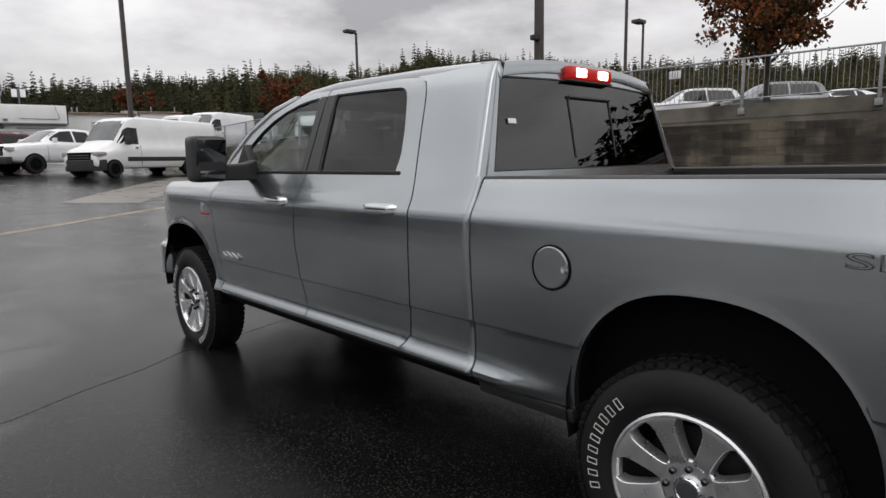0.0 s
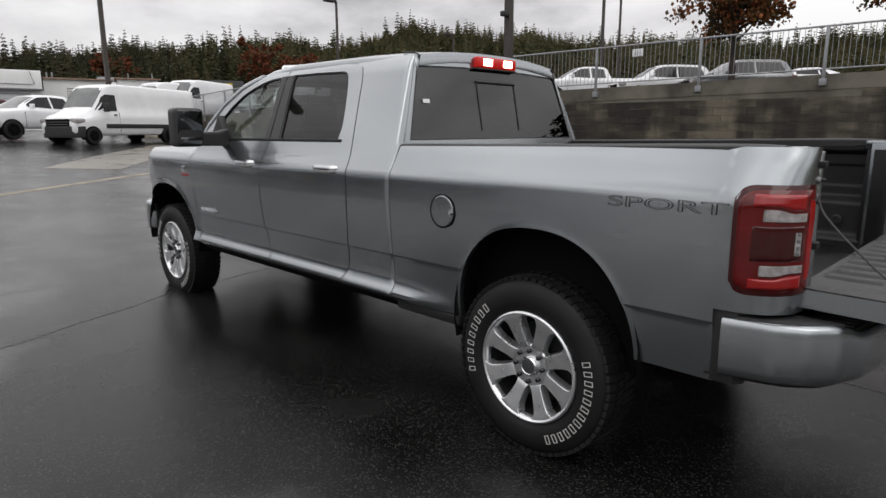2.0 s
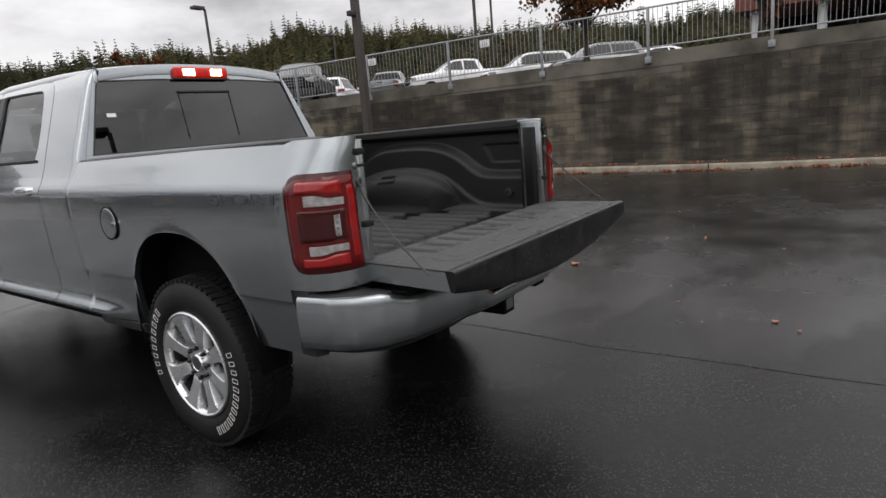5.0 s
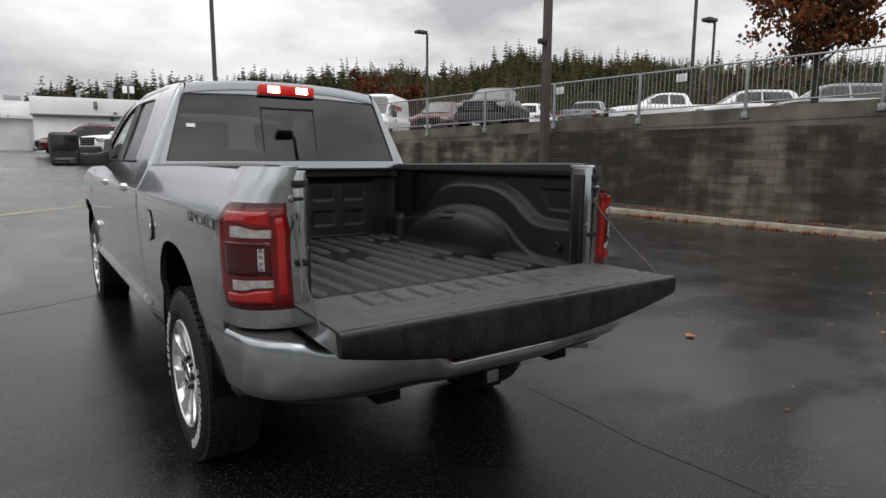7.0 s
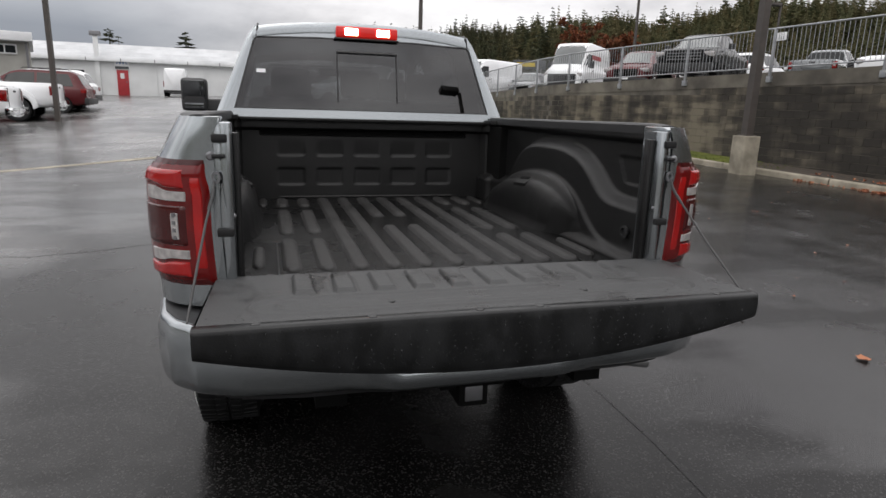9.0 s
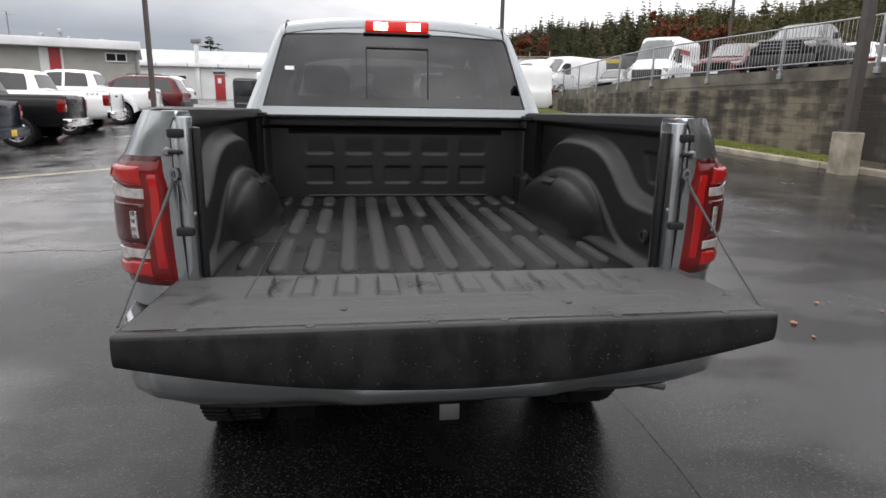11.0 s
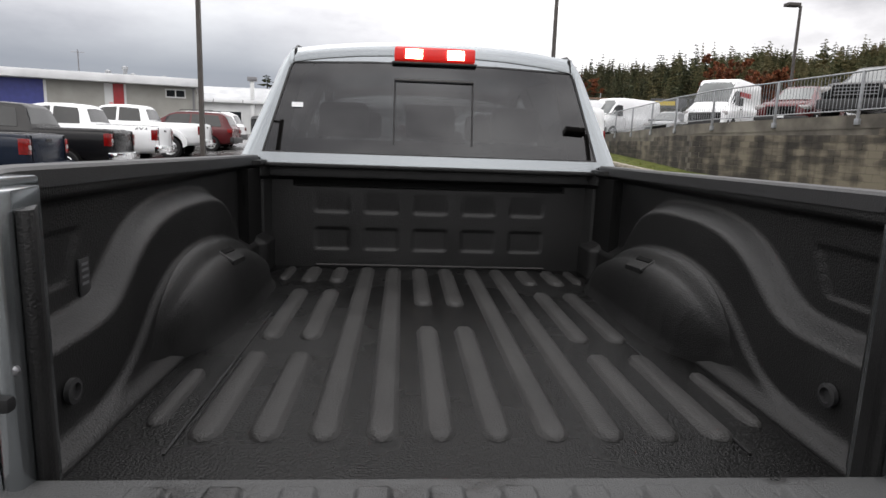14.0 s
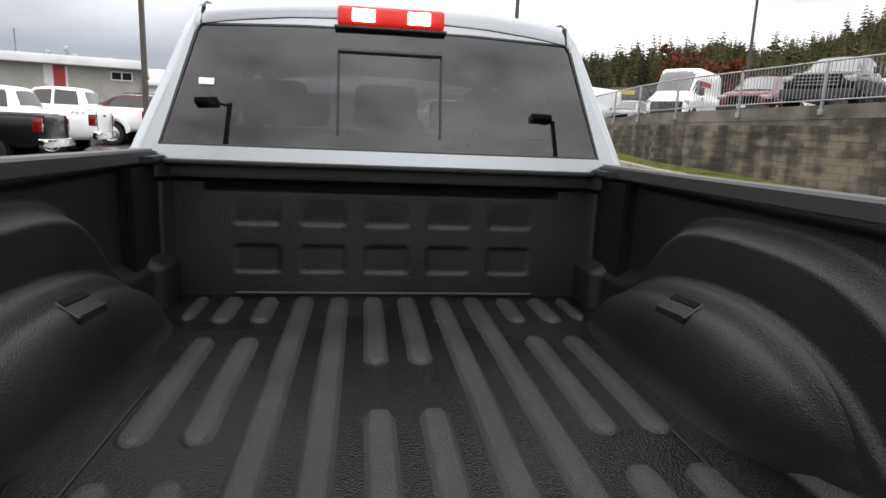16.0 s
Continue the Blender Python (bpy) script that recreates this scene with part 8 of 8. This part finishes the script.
            lettering("decal", "4X4", 0.22, 0.002, Matrix.Translation((s * 0.985, -2.45, 1.20)) @ side, M_DECAL, r, "dark 4X4 decal")
    if canopy:
        top = [(-2.84, 1.2, 1.30, 1.36, 0.95, 0.90), (-2.68, 1.2, 1.30, 1.86, 0.95, 0.74), (-1.1, 1.2, 1.30, 1.90, 0.95, 0.72), (-1.04, 1.2, 1.30, 1.36, 0.95, 0.90)]
        bm = bm_new()
        loft(bm, top)
        part("bed_canopy", bm, p, r)
        side_glass(r, top, [[(-2.6, 1.45), (-2.5, 1.78), (-1.25, 1.8), (-1.25, 1.45)]])
    if dually:
        for s in (-1, 1):
            bm = bm_new()
            pts = [(-1.75 + 0.62 * math.cos(a), 0.50 + 0.62 * math.sin(a)) for a in np.linspace(0, math.pi, 16)]
            pin = [(-1.75 + 0.47 * math.cos(a), 0.42 + 0.52 * math.sin(a)) for a in np.linspace(math.pi, 0, 16)]
            prism(bm, pts + pin, 'x', min(s * 0.95, s * 1.17), max(s * 0.95, s * 1.17), 0.02)
            part("wheel_flare", bm, p, r)
            car_wheel(r, s * 1.04, -1.75, 0.40, 0.24, s)
        for s in (-1, 1):
            small_box(r, "roof_light", (s * 0.5 - 0.05, 0.3, 1.935), (s * 0.5 + 0.05, 0.4, 1.97), M_STOPLIT, 0.01)
    return r


def parked_suv(x, y, z, heading, p, label, group="parked cars", sedan=False, rack=False):
    r = thing("parked_car", label, "car", group, m=pose(x, y, z, 0, 0, heading))
    w = 1.88
    h = 1.46 if sedan else 1.74
    nose = [(1.25, 0.32, 1.02, 1.09, 0.94, 0.77), (1.55, 0.32, 0.99, 1.06, 0.935, 0.77), (2.05, 0.34, 0.90, 0.99, 0.91, 0.75), (2.24, 0.37, 0.82, 0.90, 0.85, 0.70), (2.32, 0.42, 0.74, 0.82, 0.76, 0.62)]
    if sedan:
        tail = [(-2.32, 0.45, 0.92, 1.00, 0.80, 0.70), (-2.22, 0.38, 0.98, 1.06, 0.90, 0.76), (-1.75, 0.32, 1.0, 1.09, 0.94, 0.77), (-0.95, 0.32, 1.0, h - 0.07, 0.94, 0.60)]
    else:
        tail = [(-2.31, 0.45, 0.96, 1.03, 0.84, 0.76), (-2.22, 0.37, 1.0, 1.14, 0.92, 0.78), (-1.98, 0.32, 1.02, 1.60, 0.94, 0.66), (-1.72, 0.32, 1.02, h - 0.03, 0.94, 0.64)]
    body = tail + [(-0.55, 0.32, 1.02, h, 0.94, 0.63), (0.10, 0.32, 1.02, h - 0.02, 0.94, 0.62), (0.42, 0.32, 1.02, h - 0.10, 0.94, 0.61)] + nose
    bm = bm_new()
    loft(bm, body)
    part("body", bm, p, r, angle=38)
    y0 = -0.98 if sedan else -1.86
    side_glass(r, body, [[(y0, 1.10), (y0 + 0.16, h - 0.16), (-0.55, h - 0.12), (-0.55, 1.10)], [(-0.47, 1.10), (-0.47, h - 0.12), (0.16, h - 0.13), (0.48, h - 0.22), (0.92, 1.12)]])
    screen(r, "windscreen", body, 1.16, 0.45, (0.006, 0.008), inset=0.03)
    screen(r, "rear_window", body, *((-1.70, -1.0) if sedan else (-2.20, -2.0)), (-0.010, 0.005), inset=0.07)
    arches(r, w, (-1.40, 1.40), 0.34)
    for yy in (-1.40, 1.40):
        for s in (-1, 1):
            car_wheel(r, s * 0.855, yy, 0.34, 0.22, s)
    for s in (-1, 1):
        small_box(r, "tail_lamp", (min(s * 0.60, s * 0.93), -2.34, 0.84), (max(s * 0.60, s * 0.93), -2.12, 1.02), M_REDLENS, 0.03)
        small_box(r, "headlamp", (min(s * 0.55, s * 0.92), 2.0, 0.72), (max(s * 0.55, s * 0.92), 2.31, 0.88), M_CLEARLENS, 0.03)
        small_box(r, "mirror", (min(s * 0.93, s * 1.10), 0.80, 1.05), (max(s * 0.93, s * 1.10), 0.92, 1.20), p, 0.03)
    small_box(r, "grille", (-0.50, 2.24, 0.50), (0.50, 2.345, 0.84), M_DARK, 0.04)
    small_box(r, "front_bumper", (-0.90, 2.15, 0.32), (0.90, 2.39, 0.50), M_TRIM, 0.05)
    small_box(r, "rear_bumper", (-0.90, -2.40, 0.40), (0.90, -2.20, 0.66), M_TRIM if not sedan else p, 0.05)
    small_box(r, "front_plate", (-0.15, 2.385, 0.42), (0.15, 2.40, 0.54), M_WHITE, 0.004)
    if rack:
        for s in (-1, 1):
            bm = bm_new()
            tube(bm, [(s * 0.62, -1.5, h + 0.02), (s * 0.62, -1.4, h + 0.06), (s * 0.62, -0.1, h + 0.06), (s * 0.62, 0.0, h + 0.01)], 0.018, 6)
            part("roof_rail", bm, M_TRIM, r)
    return r


def parked_van(x, y, z, heading, label, high=2.52, length=5.9, stripe=False, print_bars=False, snub=False):
    r = thing("parked_van", label, "van", "parked white vans", m=pose(x, y, z, 0, 0, heading))
    w = 2.02
    b = length / 2
    if snub:
        nose = [(b - 1.55, 0.36, 1.28, high - 0.10, 1.01, 0.84), (b - 1.40, 0.36, 1.27, high - 0.20, 1.01, 0.82), (b - 0.66, 0.36, 1.20, 1.44, 1.0, 0.80), (b - 0.34, 0.36, 1.12, 1.31, 0.99, 0.82), (b - 0.08, 0.38, 1.02, 1.17, 0.96, 0.80), (b, 0.46, 0.86, 1.0, 0.90, 0.74)]
        w0, w1 = b - 0.70, b - 1.44
    else:
        nose = [(b - 1.70, 0.36, 1.28, high - 0.10, 1.01, 0.84), (b - 1.55, 0.36, 1.27, high - 0.20, 1.01, 0.82), (b - 0.94, 0.36, 1.18, 1.46, 1.0, 0.80), (b - 0.70, 0.36, 1.10, 1.33, 0.99, 0.82), (b - 0.22, 0.38, 1.00, 1.15, 0.96, 0.80), (b - 0.05, 0.42, 0.90, 1.03, 0.90, 0.74), (b, 0.50, 0.78, 0.88, 0.82, 0.68)]
        w0, w1 = b - 0.98, b - 1.59
    body = [(-b, 0.46, 1.25, high - 0.14, 0.97, 0.83), (-b + 0.06, 0.38, 1.30, high - 0.05, 1.0, 0.87), (-b + 0.35, 0.36, 1.30, high, 1.01, 0.885), (w1 - 0.70, 0.36, 1.30, high + 0.01, 1.01, 0.885), (w1 - 0.35, 0.36, 1.29, high - 0.02, 1.01, 0.87)] + nose
    bm = bm_new()
    loft(bm, body)
    part("body", bm, M_WHITE, r, angle=38)
    side_glass(r, body, [[(w1 - 0.46, 1.36), (w1 - 0.46, 2.02), (w1 - 0.02, 2.04), (w1 + 0.22, 1.90), (w0 - 0.12, 1.52), (w0 - 0.06, 1.38)]])
    screen(r, "windscreen", body, w0, w1, (0.006, 0.010), inset=0.03)
    wy = (-b + 2.05, b - 0.74) if stripe else (-b + 1.15, b - 0.95)
    arches(r, w, wy, 0.345)
    for yy in wy:
        for s in (-1, 1):
            car_wheel(r, s * 0.915, yy, 0.345, 0.24, s, M_DARK if stripe else M_ALLOY)
    bm = bm_new()
    prism(bm, [(-1.0, b - 0.42), (1.0, b - 0.42), (1.005, b - 0.30), (0.93, b - 0.10), (0.66, b + 0.03), (-0.66, b + 0.03), (-0.93, b - 0.10), (-1.005, b - 0.30)], 'z', 0.28, 0.74 if not snub else 0.66, 0.05, 3)
    part("front_bumper", bm, M_TRIM, r, "black plastic front bumper")
    small_box(r, "grille", *(((-0.74, b - 0.20, 0.60), (0.74, b + 0.03, 0.98)) if snub else ((-0.62, b - 0.24, 0.70), (0.62, b + 0.035, 1.02))), M_DARK, 0.06)
    for k in range(3):
        small_box(r, "grille_bar", (-0.56, b + 0.03, 0.70 + 0.095 * k), (0.56, b + 0.043, 0.72 + 0.095 * k), M_STEEL, 0.004)
    small_box(r, "rear_bumper", (-0.99, -b - 0.08, 0.38), (0.99, -b + 0.2, 0.56), M_TRIM, 0.04)
    for s in (-1, 1):
        small_box(r, "headlamp", (min(s * 0.58, s * 0.97), b - 0.48, 0.84), (max(s * 0.58, s * 0.97), b - 0.02, 1.04), M_CLEARLENS, 0.06)
        small_box(r, "tail_lamp", (min(s * 0.92, s * 1.0), -b - 0.015, 0.85), (max(s * 0.92, s * 1.0), -b + 0.1, 1.35), M_REDLENS, 0.015)
        small_box(r, "mirror", (min(s * 1.02, s * 1.22), b - 1.45, 1.32), (max(s * 1.02, s * 1.22), b - 1.32, 1.68), M_TRIM, 0.03)
        small_box(r, "door_handle", (min(s * 1.0, s * 1.03), b - 2.0, 1.18), (max(s * 1.0, s * 1.03), b - 1.85, 1.24), M_TRIM, 0.01)
        small_box(r, "door_seam", (min(s * 0.9, s * 1.012), b - 2.13, 0.5), (max(s * 0.9, s * 1.012), b - 2.12, 1.30), M_DARK, 0.0)
        if stripe:
            small_box(r, "rub_strip", (min(s * 0.99, s * 1.022), -b + 1.6, 0.66), (max(s * 0.99, s * 1.022), b - 1.4, 0.84), M_TRIM, 0.01)
        if print_bars:
            for k, (y0, y1) in enumerate(((0.9, 0.55), (0.48, 0.15), (0.08, -0.28), (-0.35, -0.75))):
                small_box(r, "print_bar", (min(s * 0.85, s * (side_x(body, 0.0, 1.9) + 0.02)), y1, 1.80), (max(s * 0.85, s * (side_x(body, 0.0, 1.9) + 0.02)), y0, 2.02), M_REDPAINT, 0.0)
    return r


# lower car park, ahead of the truck
parked_van(6.6, 28.2, ground_z(6.6, 28.2) - 0.02, 117, "white panel van with black bumper and rub strip", high=2.48, length=6.9, stripe=True)
parked_pickup(3.95, 31.1, ground_z(3.9, 31), 113, M_WHITE, "older white crew pickup parked behind the van", chrome=False)
parked_suv(1.7, 36.4, ground_z(1.7, 36.4), 98, P_MAROON, "maroon sport utility car parked behind the white pickup", rack=True)
parked_van(12.4, 37.6, ground_z(12.4, 37.6) + 0.3, 110, "tall white high-roof van behind the panel van", high=2.85, length=6.0, snub=True)
# row of pickups with their tails to the aisle
parked_pickup(-10.65, 11.55, ground_z(-10.0, 11.85), 97, P_BLUE, "dark blue pickup parked tail-out in the row", chrome=False)
parked_pickup(-10.55, 14.9, ground_z(-10.0, 15.2), 97, P_BLACK, "black pickup with chrome bumper parked tail-out")
parked_pickup(-10.6, 18.0, ground_z(-10.0, 18.3), 97, M_WHITE, "white four-wheel-drive pickup parked tail-out", badge=True)
parked_suv(-15.6, 21.4, ground_z(-15.6, 21.4), 92, P_GREYBLUE, "blue-grey car behind the row of pickups")
parked_pickup(-10.6, 22.3, ground_z(-10.0, 22.6), 97, M_WHITE, "white dual-wheel pickup with wide rear arches", dually=True)
parked_suv(-10.1, 27.0, ground_z(-10.0, 27.0) - 0.02, 92, P_MAROON, "maroon off-roader parked tail-out", rack=True)
parked_suv(-10.5, 29.6, ground_z(-10, 29.6), 92, M_WHITE, "white sport utility car parked tail-out")
parked_van(-8.6, 61.5, ground_z(-8.6, 61.5), 4, "white camper van in front of the workshop", high=2.5, length=5.6)
# upper car park, front row nose to the railing
parked_pickup(15.6, 17.6, UP - 0.20, 128, P_BLACK, "dark green-black pickup nose to the railing", group="cars in the upper car park", chrome=False)
parked_suv(15.4, 21.4, UP - 0.3, 130, P_MAROON, "maroon car nose to the railing", group="cars in the upper car park")
parked_pickup(21.5, 26.4, UP + 0.0, 100, M_WHITE, "white pickup in the upper car park", group="cars in the upper car park")
parked_van(15.7, 27.8, UP - 0.38, 135, "white high-roof van with red print bars", high=2.62, length=5.6, print_bars=True, snub=True)
parked_suv(17.2, 37.4, UP - 0.45, 140, P_GREY, "dark grey car nose to the railing", group="cars in the upper car park")
parked_van(14.0, 37.6, UP - 0.55, 122, "white panel van at the end of the railing", high=2.5, length=5.8, snub=True)
# upper car park, back row
parked_suv(23.6, 23.6, UP + 0.10, -60, M_WHITE, "white and black off-roader in the upper car park", group="cars in the upper car park", rack=True)
parked_pickup(26.0, 21.6, UP + 0.10, -62, P_GREY, "grey pickup in the upper car park", group="cars in the upper car park")
parked_pickup(26.0, 16.6, UP + 0.15, 52, M_WHITE, "white pickup in the upper car park", group="cars in the upper car park", chrome=False)
parked_suv(26.3, 12.6, UP + 0.18, 48, M_WHITE, "white estate car in the upper car park", group="cars in the upper car park", rack=True)
parked_suv(27.0, 9.3, UP + 0.2, 45, P_GREY, "silver-grey sport utility car in the upper car park", group="cars in the upper car park", rack=True)
parked_suv(30.5, 7.6, UP + 0.25, 42, M_WHITE, "white car in the upper car park", group="cars in the upper car park", sedan=True)
parked_suv(38.0, 0.6, UP + 0.3, 60, P_BLACK, "black car by the showroom columns", group="cars in the upper car park")
parked_suv(38.0, -3.4, UP + 0.33, 60, P_GREY, "dark grey car by the showroom columns", group="cars in the upper car park")


# ---- the block wall, piece by piece ----
def build_wall():
    root = thing("wall_retaining", "tall weathered concrete block retaining wall with dark water stains", "wall", kind="structure")
    bm = bm_new()
    rows = []
    for y in np.arange(WALL_Y0, WALL_Y1 + 0.1, 2.0):
        x, t = wall_x(y), wall_top(y)
        rows.append([(x - 0.002, y, -0.8), (x - 0.002, y, t - 0.36), (x - 0.018, y, t - 0.36), (x - 0.018, y, t), (x + 0.28, y, t), (x + 0.28, y, -0.8)])
    sheet(bm, rows)
    part("core", bm, M_CAPCONC, root, "smooth stained concrete band along the top", smooth=False)
    H, L = 0.20, 0.40
    b = bm_new()
    box(b, (-0.012, 0.0015, 0.004), (0.05, L - 0.0015, H - 0.004), 0.004, 1)
    me = None
    far = bm_new()
    src = [v.co.copy() for v in b.verts]
    srcf = [[v.index for v in f.verts] for f in b.faces] if b.verts.index_update() is None else []
    n = 0
    slope = math.atan2(-0.2, 1.0)
    for k in range(-40, 110):
        for c in range(14):
            y = k * L * math.cos(slope) + (L / 2 if c % 2 else 0)
            if not (WALL_Y0 + 1 < y < WALL_Y1 - 1):
                continue
            z = -0.32 + c * H
            if z + H > wall_top(y) - 0.34 or z + H < ground_z(wall_x(y), y) - 0.1:
                continue
            slope = math.atan2(wall_x(y + 0.2) - wall_x(y - 0.2), 0.4)
            push = 0.006 * noise.noise(Vector((k * 3.1, c * 5.7, 1)))
            mtx = Matrix.Translation((wall_x(y) + push, y, z)) @ Matrix.Rotation(-slope, 4, 'Z')
            if -2.2 <= y <= 6.2 and n < 300:
                if me is None:
                    o = part("block", b, M_WALL, root, smooth=False)
                    me = o.data
                else:
                    o = new("block", me)
                    o.parent = root
                o.matrix_world = mtx
                n += 1
            else:
                vs = [far.verts.new(mtx @ q) for q in src]
                for f in srcf:
                    far.faces.new([vs[i] for i in f])
    tagged(part("far_blocks", far, M_WALL, root, smooth=False), kind="stuff")


build_wall()
